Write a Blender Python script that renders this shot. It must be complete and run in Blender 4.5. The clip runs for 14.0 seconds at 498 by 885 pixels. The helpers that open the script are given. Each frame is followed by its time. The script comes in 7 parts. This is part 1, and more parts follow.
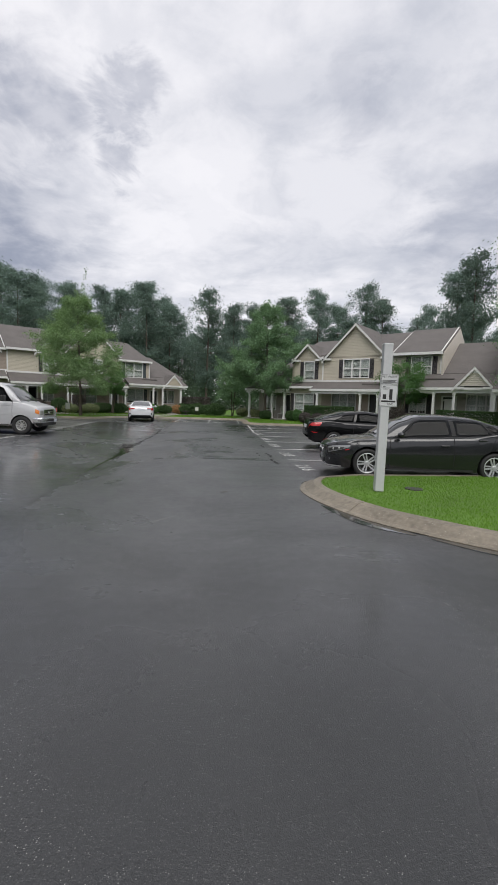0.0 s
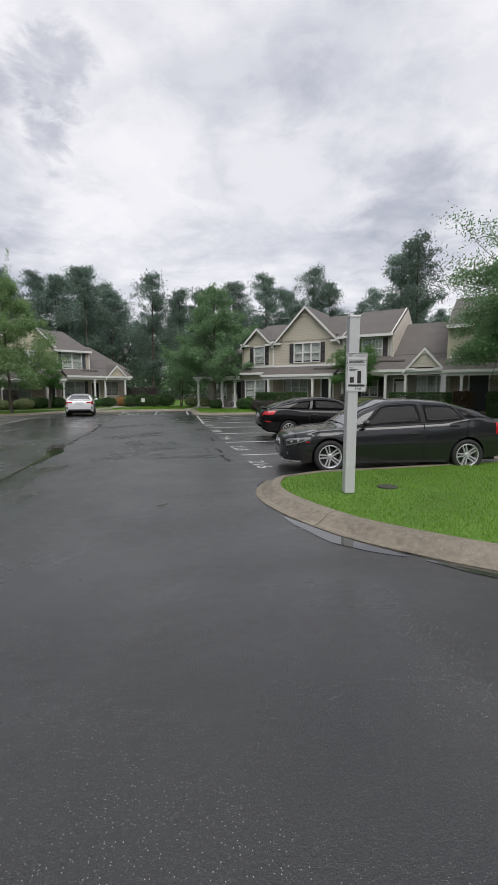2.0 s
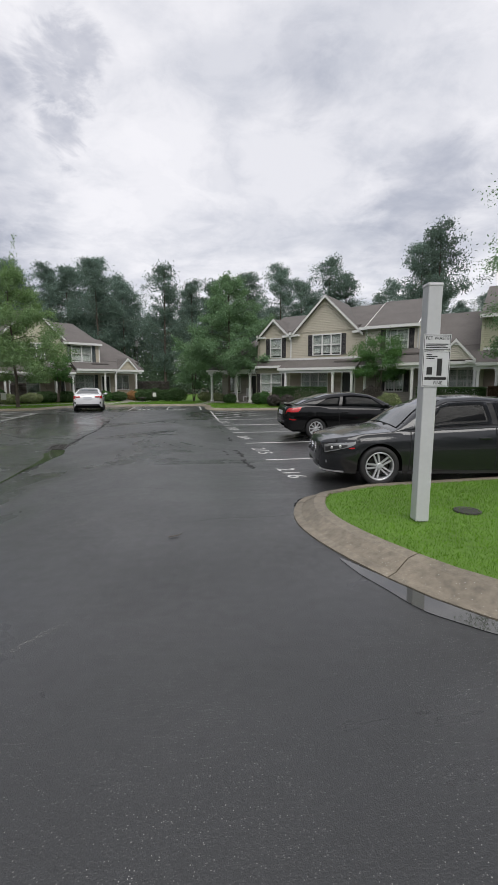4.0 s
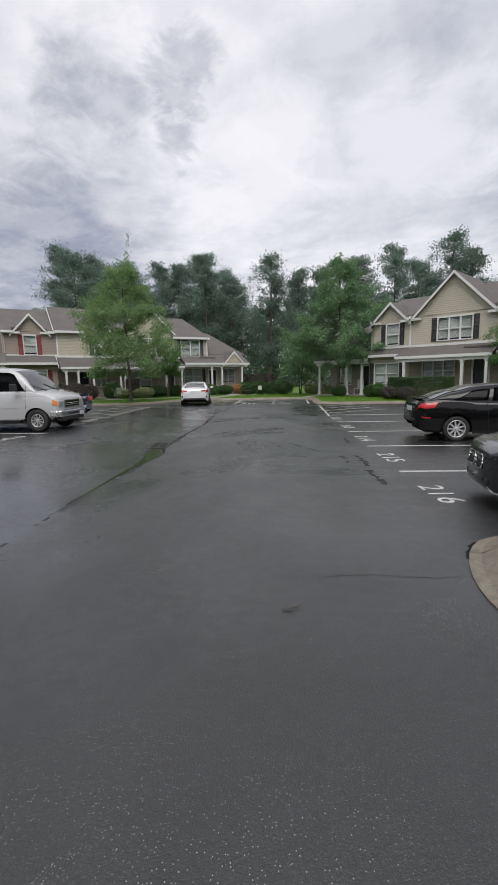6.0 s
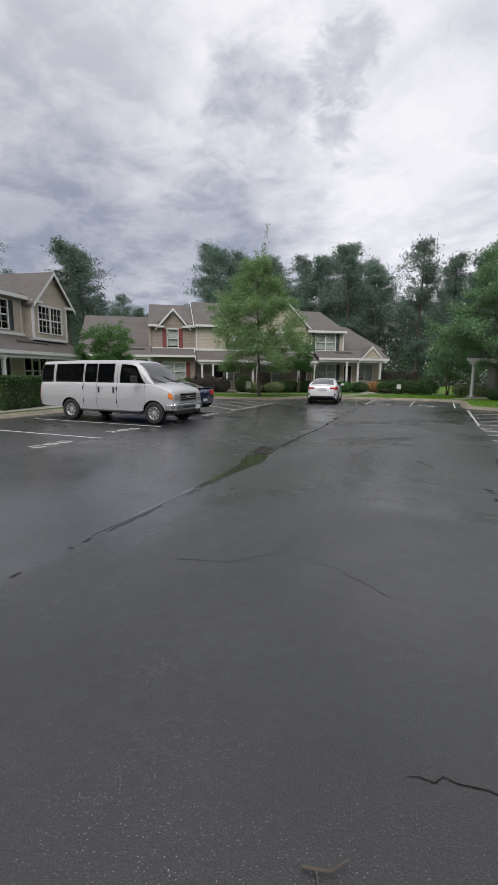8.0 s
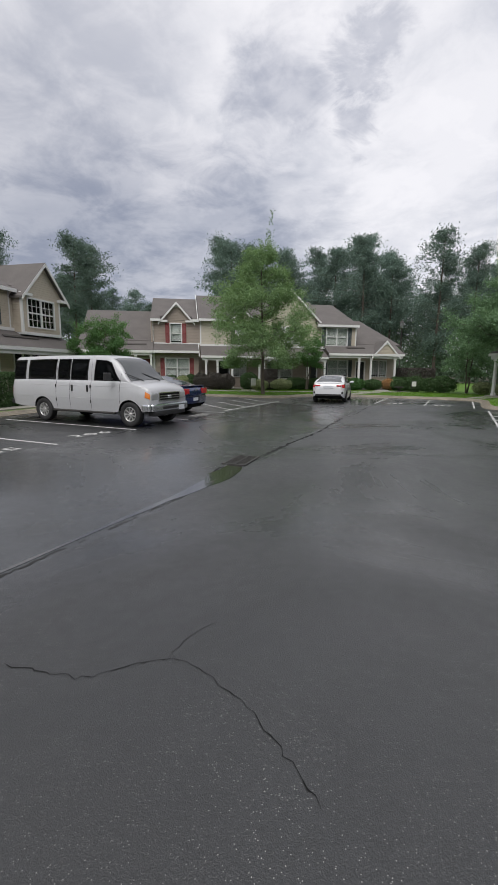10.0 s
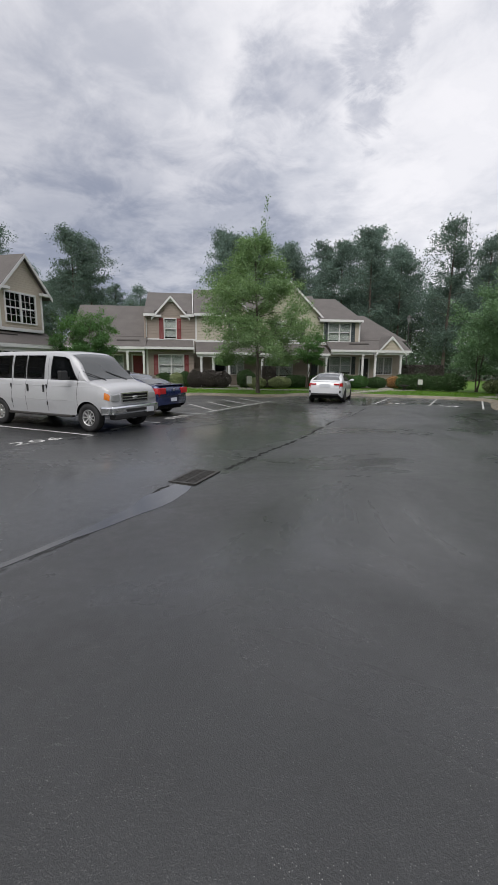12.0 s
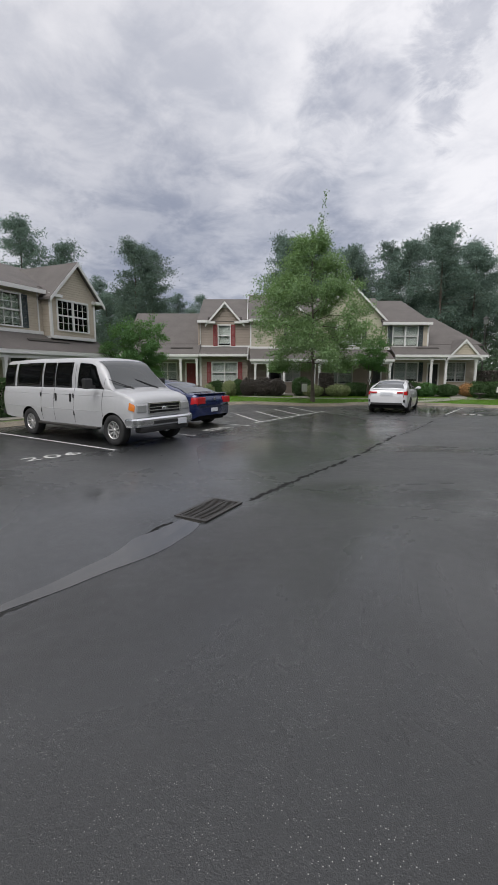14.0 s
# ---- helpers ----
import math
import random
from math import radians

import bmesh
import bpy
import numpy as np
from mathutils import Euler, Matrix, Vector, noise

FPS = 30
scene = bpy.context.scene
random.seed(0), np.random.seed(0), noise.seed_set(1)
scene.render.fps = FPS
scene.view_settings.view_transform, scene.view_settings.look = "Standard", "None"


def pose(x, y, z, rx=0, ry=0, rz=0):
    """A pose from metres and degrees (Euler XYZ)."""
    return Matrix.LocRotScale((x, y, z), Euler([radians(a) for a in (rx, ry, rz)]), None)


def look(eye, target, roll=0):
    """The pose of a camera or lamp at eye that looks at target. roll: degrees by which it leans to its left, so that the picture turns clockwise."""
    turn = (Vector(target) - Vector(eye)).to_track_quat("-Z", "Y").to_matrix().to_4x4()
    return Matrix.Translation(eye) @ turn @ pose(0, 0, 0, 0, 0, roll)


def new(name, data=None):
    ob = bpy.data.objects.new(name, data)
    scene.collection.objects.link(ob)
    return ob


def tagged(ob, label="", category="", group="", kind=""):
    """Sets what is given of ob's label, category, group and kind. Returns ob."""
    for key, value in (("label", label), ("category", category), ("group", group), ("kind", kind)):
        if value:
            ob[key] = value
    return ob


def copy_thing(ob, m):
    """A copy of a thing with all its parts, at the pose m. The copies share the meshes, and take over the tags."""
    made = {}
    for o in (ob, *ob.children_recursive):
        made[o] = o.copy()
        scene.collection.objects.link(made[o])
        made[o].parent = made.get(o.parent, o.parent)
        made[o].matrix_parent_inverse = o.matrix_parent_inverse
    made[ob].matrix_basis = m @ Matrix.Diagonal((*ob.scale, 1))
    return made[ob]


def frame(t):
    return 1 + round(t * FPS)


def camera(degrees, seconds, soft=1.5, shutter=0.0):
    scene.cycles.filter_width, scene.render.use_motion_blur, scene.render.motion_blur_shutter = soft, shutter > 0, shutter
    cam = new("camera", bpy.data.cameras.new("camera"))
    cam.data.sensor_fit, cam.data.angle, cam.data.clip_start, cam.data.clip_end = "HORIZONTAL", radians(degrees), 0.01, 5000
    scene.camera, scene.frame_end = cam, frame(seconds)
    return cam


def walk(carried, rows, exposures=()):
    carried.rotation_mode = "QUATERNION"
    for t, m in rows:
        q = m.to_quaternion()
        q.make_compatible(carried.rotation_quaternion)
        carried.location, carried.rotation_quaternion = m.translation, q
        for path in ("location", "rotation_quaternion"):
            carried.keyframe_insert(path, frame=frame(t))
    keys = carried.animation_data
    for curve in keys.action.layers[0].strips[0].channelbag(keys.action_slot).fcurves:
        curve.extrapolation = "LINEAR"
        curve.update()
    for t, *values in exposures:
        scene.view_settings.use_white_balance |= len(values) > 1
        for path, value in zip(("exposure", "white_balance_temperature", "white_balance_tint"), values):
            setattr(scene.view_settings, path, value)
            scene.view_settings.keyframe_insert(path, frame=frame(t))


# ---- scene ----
cam = camera(59.7, 14.0, 1.0)
PATH = [
    (0, (0.521, -1.318, 1.645), (0.456, 0.672, 1.455), 1.8),
    (0.5, (0.561, -1.108, 1.652), (0.586, 0.880, 1.437), 1.3),
    (1, (0.561, -0.716, 1.638), (0.609, 1.270, 1.404), 1.1),
    (1.5, (0.521, -0.350, 1.662), (0.649, 1.632, 1.428), 0.7),
    (2, (0.635, 0.128, 1.661), (0.785, 2.108, 1.419), -0.2),
    (2.5, (0.679, 0.534, 1.656), (0.826, 2.514, 1.414), 0.0),
    (5, (0.233, 2.493, 1.665), (0.166, 4.471, 1.373), -1.0),
    (5.5, (0.181, 2.912, 1.657), (-0.103, 4.869, 1.361), -1.6),
    (6, (0.118, 3.406, 1.661), (-0.256, 5.347, 1.362), -1.1),
    (6.5, (0.153, 3.807, 1.654), (-0.482, 5.681, 1.364), -1.0),
    (7, (0.171, 4.241, 1.67), (-0.704, 6.015, 1.37), -0.4),
    (9.5, (0.275, 6.441, 1.763), (-0.714, 8.147, 1.434), 0.7),
    (10, (0.195, 6.951, 1.733), (-0.822, 8.64, 1.397), 0.5),
    (10.5, (0.137, 7.431, 1.739), (-0.886, 9.116, 1.401), 0.1),
    (11, (0.151, 7.92, 1.746), (-0.894, 9.592, 1.408), 0.0),
    (11.5, (0.171, 8.326, 1.741), (-0.875, 9.996, 1.399), 0.4),
    (12, (0.186, 8.762, 1.755), (-0.867, 10.426, 1.405), 0.5),
    (12.5, (0.164, 9.213, 1.75), (-0.947, 10.837, 1.391), 0.9),
    (13, (0.031, 9.58, 1.742), (-1.109, 11.186, 1.398), 2.2),
    (13.5, (-0.135, 9.961, 1.727), (-1.328, 11.531, 1.388), 1.0),
    (14, (-0.319, 10.362, 1.72), (-1.601, 11.864, 1.403), 0.1),
]
walk(cam, [(t, look(eye, target, roll)) for t, eye, target, roll in PATH])
from mathutils import geometry

# ---------- world and light ----------
def make_world():
    w = bpy.data.worlds.new("world")
    scene.world = w
    w.use_nodes = True
    nt = w.node_tree
    nt.nodes.clear()
    N, Lk = nt.nodes.new, nt.links.new
    out, bg = N("ShaderNodeOutputWorld"), N("ShaderNodeBackground")
    sky = N("ShaderNodeTexSky")
    sky.sky_type, sky.sun_disc = "NISHITA", False
    sky.sun_elevation, sky.sun_rotation = radians(58), radians(170)
    skym = N("ShaderNodeMix")
    skym.data_type, skym.blend_type = "RGBA", "MULTIPLY"
    skym.inputs[0].default_value = 1.0
    skym.inputs[7].default_value = (0.10, 0.10, 0.10, 1)
    Lk(sky.outputs[0], skym.inputs[6])
    tc, sep = N("ShaderNodeTexCoord"), N("ShaderNodeSeparateXYZ")
    Lk(tc.outputs["Generated"], sep.inputs[0])
    up = N("ShaderNodeMath")
    up.operation = "MAXIMUM"
    up.inputs[1].default_value = 0.0
    Lk(sep.outputs[2], up.inputs[0])

    def mathn(op, a, c):
        q = N("ShaderNodeMath")
        q.operation = op
        for i, v in enumerate((a, c)):
            if isinstance(v, float):
                q.inputs[i].default_value = v
            else:
                Lk(v, q.inputs[i])
        return q.outputs[0]

    def smooth(value, lo, hi):
        r = N("ShaderNodeMapRange")
        r.interpolation_type = "SMOOTHSTEP"
        r.inputs[1].default_value, r.inputs[2].default_value = lo, hi
        Lk(value, r.inputs[0])
        return r.outputs[0]

    # the cloud layer is a flat sheet overhead: directions are laid out on it
    inv = mathn("DIVIDE", 1.0, mathn("ADD", up.outputs[0], 0.22))
    flat = N("ShaderNodeVectorMath")
    flat.operation = "SCALE"
    Lk(tc.outputs["Generated"], flat.inputs[0])
    Lk(inv, flat.inputs["Scale"])

    def cloud(scale, detail, rough, lo, hi, offset, distort=0.3):
        mp = N("ShaderNodeMapping")
        mp.inputs["Location"].default_value = offset
        Lk(flat.outputs[0], mp.inputs[0])
        n = N("ShaderNodeTexNoise")
        n.inputs["Scale"].default_value, n.inputs["Detail"].default_value, n.inputs["Roughness"].default_value = scale, detail, rough
        n.inputs["Distortion"].default_value = distort
        Lk(mp.outputs[0], n.inputs["Vector"])
        return smooth(n.outputs["Fac"], lo, hi), n

    big, _ = cloud(1.7, 9, 0.55, 0.33, 0.60, (3.1, 1.7, 0.4))
    fine, _ = cloud(4.2, 10, 0.60, 0.36, 0.62, (7.3, 2.2, 0.7))
    _, ragged = cloud(5.5, 8, 0.62, 0.0, 1.0, (1.9, 8.3, 0.2), 0.5)
    warp = N("ShaderNodeVectorMath")
    warp.operation = "MULTIPLY_ADD"
    warp.inputs[1].default_value = (0.24, 0.24, 0.20)
    Lk(ragged.outputs["Color"], warp.inputs[0])
    Lk(tc.outputs["Generated"], warp.inputs[2])

    def mass(direction, radius, weight):
        """A ragged cloud mass about one direction of the sky."""
        d = N("ShaderNodeVectorMath")
        d.operation = "DISTANCE"
        d.inputs[1].default_value = [v + w for v, w in zip(direction, (0.12, 0.12, 0.10))]
        Lk(warp.outputs[0], d.inputs[0])
        return mathn("MULTIPLY", mathn("SUBTRACT", 1.0, smooth(d.outputs["Value"], radius * 0.25, radius)), weight)

    shade = None
    for direction, radius, weight in CLOUD_MASSES:
        q = mass(direction, radius, weight)
        shade = q if shade is None else mathn("MAXIMUM", shade, q)
    glow = None
    for direction, radius, weight in CLOUD_BREAKS:
        q = mass(direction, radius, weight)
        glow = q if glow is None else mathn("MAXIMUM", glow, q)
    mixb = N("ShaderNodeMix")
    mixb.data_type = "RGBA"
    mixb.inputs[6].default_value = SKY_MID
    mixb.inputs[7].default_value = SKY_LIGHT
    lit = mathn("MAXIMUM", mathn("MULTIPLY", mathn("ADD", mathn("MULTIPLY", big, 0.62), mathn("MULTIPLY", fine, 0.38)), 1.0), glow)
    Lk(lit, mixb.inputs[0])
    mixf = N("ShaderNodeMix")
    mixf.data_type = "RGBA"
    mixf.inputs[7].default_value = SKY_DARK
    Lk(mixb.outputs[2], mixf.inputs[6])
    Lk(mathn("MULTIPLY", shade, mathn("ADD", mathn("MULTIPLY", fine, -0.35), 1.0)), mixf.inputs[0])
    # an overcast dome is brighter overhead than at the horizon
    grow = N("ShaderNodeMapRange")
    grow.interpolation_type = "SMOOTHSTEP"
    grow.inputs[1].default_value, grow.inputs[2].default_value = 0.62, 1.0
    grow.inputs[3].default_value, grow.inputs[4].default_value = 1.0, ZENITH
    Lk(up.outputs[0], grow.inputs[0])
    sc = N("ShaderNodeVectorMath")
    sc.operation = "SCALE"
    Lk(mixf.outputs[2], sc.inputs[0])
    # a thicker bank of cloud over the western horizon
    west = N("ShaderNodeMapRange")
    west.interpolation_type = "SMOOTHSTEP"
    west.inputs[1].default_value, west.inputs[2].default_value, west.inputs[3].default_value, west.inputs[4].default_value = -0.9, -0.3, 0.90, 1.0
    Lk(sep.outputs[0], west.inputs[0])
    thick = N("ShaderNodeMath")
    thick.operation = "MULTIPLY"
    Lk(grow.outputs[0], thick.inputs[0])
    Lk(west.outputs[0], thick.inputs[1])
    Lk(thick.outputs[0], sc.inputs["Scale"])
    # thin layer of clear sky light behind the clouds
    tot = N("ShaderNodeMix")
    tot.data_type = "RGBA"
    tot.inputs[0].default_value = 0.93
    Lk(skym.outputs[2], tot.inputs[6])
    Lk(sc.outputs[0], tot.inputs[7])
    Lk(tot.outputs[2], bg.inputs[0])
    bg.inputs[1].default_value = 1.0
    Lk(bg.outputs[0], out.inputs[0])


SKY_DARK, SKY_MID, SKY_LIGHT, ZENITH = (0.33, 0.36, 0.46, 1), (0.62, 0.64, 0.715, 1), (0.97, 0.96, 1.0, 1), 1.12
# the last two masses are added out of view and dim the high sky
CLOUD_MASSES = [((-0.41, 0.77, 0.488), 0.13, 0.7), ((-0.288, 0.80, 0.522), 0.07, 0.7), ((-0.243, 0.815, 0.526), 0.07, 0.75), ((-0.285, 0.846, 0.448), 0.06, 0.6), ((0.151, 0.82, 0.552), 0.09, 0.4),
                ((-0.53, 0.81, 0.23), 0.28, 0.95), ((-0.80, 0.50, 0.36), 0.34, 0.6), ((-0.652, 0.551, 0.52), 0.20, 0.4), ((0.38, 0.87, 0.325), 0.16, 0.55),
                ((-0.75, 0.62, 0.20), 0.40, 1.0), ((0.55, 0.30, 0.78), 0.40, 0.7), ((-0.2, -0.6, 0.77), 0.45, 0.6)]
CLOUD_BREAKS = [((-0.58, 0.716, 0.388), 0.14, 1.0), ((-0.13, 0.90, 0.42), 0.20, 0.9), ((0.12, 0.90, 0.42), 0.18, 0.7), ((-0.45, 0.77, 0.42), 0.10, 0.8)]
make_world()
sun = new("sun", bpy.data.lights.new("sun", "SUN"))
sun.data.energy, sun.data.angle, sun.data.color = 2.5, radians(50), (1.0, 0.97, 0.93)
sun.matrix_world = look((5, -12, 44), (0, 16, 0))


# ---------- materials ----------
def mat(name, color, rough=0.6, metal=0.0, vary=0.15, scale=3.0, bump=0.0, bump_scale=40.0, spec=0.5, coat=0.0, island=0.0, obj=0.0, transl=None):
    m = bpy.data.materials.new(name)
    m.use_nodes = True
    nt = m.node_tree
    N, Lk = nt.nodes.new, nt.links.new
    b = nt.nodes["Principled BSDF"]
    b.inputs["Roughness"].default_value, b.inputs["Metallic"].default_value = rough, metal
    b.inputs["Specular IOR Level"].default_value = spec
    b.inputs["Coat Weight"].default_value = coat
    b.inputs["Coat Roughness"].default_value = 0.06
    tc = N("ShaderNodeTexCoord")
    col = None
    if vary or island or obj:
        n1 = N("ShaderNodeTexNoise")
        n1.inputs["Scale"].default_value, n1.inputs["Detail"].default_value = scale, 6
        Lk(tc.outputs["Object"], n1.inputs["Vector"])
        n2 = N("ShaderNodeTexNoise")
        n2.inputs["Scale"].default_value, n2.inputs["Detail"].default_value = scale * 11, 4
        Lk(tc.outputs["Object"], n2.inputs["Vector"])
        s = N("ShaderNodeMath")
        s.operation = "ADD"
        Lk(n1.outputs["Fac"], s.inputs[0])
        Lk(n2.outputs["Fac"], s.inputs[1])
        r = N("ShaderNodeMapRange")
        r.inputs[1].default_value, r.inputs[2].default_value = 0.6, 1.4
        r.inputs[3].default_value, r.inputs[4].default_value = 1 - vary, 1 + vary
        Lk(s.outputs[0], r.inputs[0])
        f = r.outputs[0]
        for amount, source in ((island, "island"), (obj, "obj")):
            if amount:
                g = N("ShaderNodeNewGeometry") if source == "island" else N("ShaderNodeObjectInfo")
                rr = N("ShaderNodeMapRange")
                rr.inputs[3].default_value, rr.inputs[4].default_value = 1 - amount, 1 + amount
                Lk(g.outputs["Random Per Island" if source == "island" else "Random"], rr.inputs[0])
                mm = N("ShaderNodeMath")
                mm.operation = "MULTIPLY"
                Lk(f, mm.inputs[0])
                Lk(rr.outputs[0], mm.inputs[1])
                f = mm.outputs[0]
        v = N("ShaderNodeVectorMath")
        v.operation = "SCALE"
        v.inputs[0].default_value = color
        Lk(f, v.inputs["Scale"])
        Lk(v.outputs[0], b.inputs["Base Color"])
        col = v.outputs[0]
    else:
        b.inputs["Base Color"].default_value = (*color, 1)
    if bump:
        nb = N("ShaderNodeTexNoise")
        nb.inputs["Scale"].default_value, nb.inputs["Detail"].default_value = bump_scale, 5
        Lk(tc.outputs["Object"], nb.inputs["Vector"])
        bp = N("ShaderNodeBump")
        bp.inputs["Strength"].default_value, bp.inputs["Distance"].default_value = bump, 0.01
        Lk(nb.outputs["Fac"], bp.inputs["Height"])
        Lk(bp.outputs[0], b.inputs["Normal"])
    if transl:
        t = N("ShaderNodeBsdfTranslucent")
        t.inputs[0].default_value = (*transl, 1)
        mx = N("ShaderNodeMixShader")
        mx.inputs[0].default_value = 0.3
        o = nt.nodes["Material Output"]
        Lk(b.outputs[0], mx.inputs[1])
        Lk(t.outputs[0], mx.inputs[2])
        Lk(mx.outputs[0], o.inputs[0])
    return m


def siding(name, color):
    """Horizontal lap boards: a saw-tooth relief every 11 cm of height, with weathering."""
    m = mat(name, color, 0.55, vary=0.08, scale=0.7)
    nt = m.node_tree
    N, Lk = nt.nodes.new, nt.links.new
    tc, sep = N("ShaderNodeTexCoord"), N("ShaderNodeSeparateXYZ")
    Lk(tc.outputs["Object"], sep.inputs[0])
    d = N("ShaderNodeMath")
    d.operation = "DIVIDE"
    d.inputs[1].default_value = 0.115
    Lk(sep.outputs[2], d.inputs[0])
    fr = N("ShaderNodeMath")
    fr.operation = "FRACT"
    Lk(d.outputs[0], fr.inputs[0])
    ramp = N("ShaderNodeValToRGB")
    e = ramp.color_ramp.elements
    e[0].position, e[0].color = 0.0, (0, 0, 0, 1)
    e[1].position, e[1].color = 0.24, (1, 1, 1, 1)
    e.new(1.0).color = (0.35, 0.35, 0.35, 1)
    Lk(fr.outputs[0], ramp.inputs[0])
    bp = N("ShaderNodeBump")
    bp.inputs["Strength"].default_value, bp.inputs["Distance"].default_value = 0.5, 0.03
    Lk(ramp.outputs[0], bp.inputs["Height"])
    Lk(bp.outputs[0], nt.nodes["Principled BSDF"].inputs["Normal"])
    return m


def asphalt_material():
    m = bpy.data.materials.new("wet_asphalt")
    m.use_nodes = True
    nt = m.node_tree
    N, Lk = nt.nodes.new, nt.links.new
    b = nt.nodes["Principled BSDF"]
    tc = N("ShaderNodeTexCoord")

    def noise(scale, detail, lo, hi, a, z, rough=0.55, dist=0.0):
        n, r = N("ShaderNodeTexNoise"), N("ShaderNodeMapRange")
        n.inputs["Scale"].default_value, n.inputs["Detail"].default_value, n.inputs["Roughness"].default_value, n.inputs["Distortion"].default_value = scale, detail, rough, dist
        Lk(tc.outputs["Object"], n.inputs["Vector"])
        r.inputs[1].default_value, r.inputs[2].default_value, r.inputs[3].default_value, r.inputs[4].default_value = lo, hi, a, z
        Lk(n.outputs["Fac"], r.inputs[0])
        return r.outputs[0]

    def math(op, a, c):
        q = N("ShaderNodeMath")
        q.operation = op
        for i, v in enumerate((a, c)):
            if isinstance(v, float):
                q.inputs[i].default_value = v
            else:
                Lk(v, q.inputs[i])
        return q.outputs[0]

    tone = math("MULTIPLY", noise(0.35, 7, 0.3, 0.7, 0.6, 1.45, 0.62, 0.5), noise(60, 3, 0.3, 0.7, 0.6, 1.45))
    # bright pebbles in the binder
    vo = N("ShaderNodeTexVoronoi")
    vo.inputs["Scale"].default_value = 72
    Lk(tc.outputs["Object"], vo.inputs["Vector"])
    dot = N("ShaderNodeMapRange")
    dot.inputs[1].default_value, dot.inputs[2].default_value, dot.inputs[3].default_value, dot.inputs[4].default_value = 0.09, 0.21, 1.0, 0.0
    Lk(vo.outputs["Distance"], dot.inputs[0])
    sepc = N("ShaderNodeSeparateColor")
    Lk(vo.outputs["Color"], sepc.inputs[0])
    few = math("GREATER_THAN", sepc.outputs[0], 0.50)
    pat = noise(0.8, 5, 0.40, 0.60, 0.2, 1.0)
    peb = math("MULTIPLY", math("MULTIPLY", dot.outputs[0], few), pat)
    # finer, greyer stone between the pebbles
    vf = N("ShaderNodeTexVoronoi")
    vf.inputs["Scale"].default_value = 135
    Lk(tc.outputs["Object"], vf.inputs["Vector"])
    sepf = N("ShaderNodeSeparateColor")
    Lk(vf.outputs["Color"], sepf.inputs[0])
    grit = math("MULTIPLY", math("MULTIPLY", math("LESS_THAN", vf.outputs["Distance"], 0.33), math("GREATER_THAN", sepf.outputs[1], 0.55)), math("MULTIPLY", sepf.outputs[2], 0.10))
    # across the court: the smooth apron between the gutter and the bays, the coarse paving of the bays
    sp = N("ShaderNodeSeparateXYZ")
    Lk(tc.outputs["Object"], sp.inputs[0])
    wob = noise(1.6, 4, 0.3, 0.7, -0.12, 0.12)
    across = math("ADD", math("ADD", sp.outputs[0], math("MULTIPLY", sp.outputs[1], 0.1217)), wob)

    def step(lo, hi, a, z):
        r = N("ShaderNodeMapRange")
        r.inputs[1].default_value, r.inputs[2].default_value, r.inputs[3].default_value, r.inputs[4].default_value = lo, hi, a, z
        Lk(across, r.inputs[0])
        return r.outputs[0]

    bays = math("MAXIMUM", step(-7.15, -7.0, 1.0, 0.0), step(2.35, 2.5, 0.0, 1.0))
    apron = math("SUBTRACT", step(-2.42, -2.30, 1.0, 0.0), step(-7.15, -7.0, 1.0, 0.0))
    plain = math("SUBTRACT", 1.0, math("MULTIPLY", apron, 0.8))
    peb = math("MULTIPLY", math("MAXIMUM", peb, grit), plain)
    tone = math("MULTIPLY", tone, math("ADD", math("MULTIPLY", apron, 1.1), math("SUBTRACT", 1.0, math("MULTIPLY", bays, 0.35))))
    base = N("ShaderNodeVectorMath")
    base.operation = "SCALE"
    base.inputs[0].default_value = (0.0105, 0.0113, 0.0120)
    Lk(tone, base.inputs["Scale"])
    mx = N("ShaderNodeMix")
    mx.data_type = "RGBA"
    mx.inputs[7].default_value = (0.48, 0.48, 0.46, 1)
    Lk(peb, mx.inputs[0])
    Lk(base.outputs[0], mx.inputs[6])
    Lk(mx.outputs[2], b.inputs["Base Color"])
    wet = noise(0.30, 7, 0.38, 0.62, 0.34, 0.58, 0.62, 0.8)
    Lk(math("MULTIPLY", wet, noise(9, 4, 0.3, 0.7, 0.85, 1.2)), b.inputs["Roughness"])
    b.inputs["Specular IOR Level"].default_value = 0.45
    b.inputs["Coat Weight"].default_value, b.inputs["Coat IOR"].default_value = 1.0, 1.43
    film = noise(0.22, 7, 0.38, 0.62, 0.19, 0.52, 0.62, 0.8)
    film = math("ADD", math("MULTIPLY", film, math("SUBTRACT", 1.0, math("MULTIPLY", apron, 0.35))), math("MULTIPLY", bays, 0.05))
    Lk(film, b.inputs["Coat Roughness"])
    bp = N("ShaderNodeBump")
    bp.inputs["Strength"].default_value, bp.inputs["Distance"].default_value = 0.55, 0.006
    hs = math("ADD", math("MULTIPLY", vo.outputs["Distance"], -0.7), noise(160, 2, 0.2, 0.8, 0.0, 1.0))
    Lk(hs, bp.inputs["Height"])
    Lk(bp.outputs[0], b.inputs["Normal"])
    return m


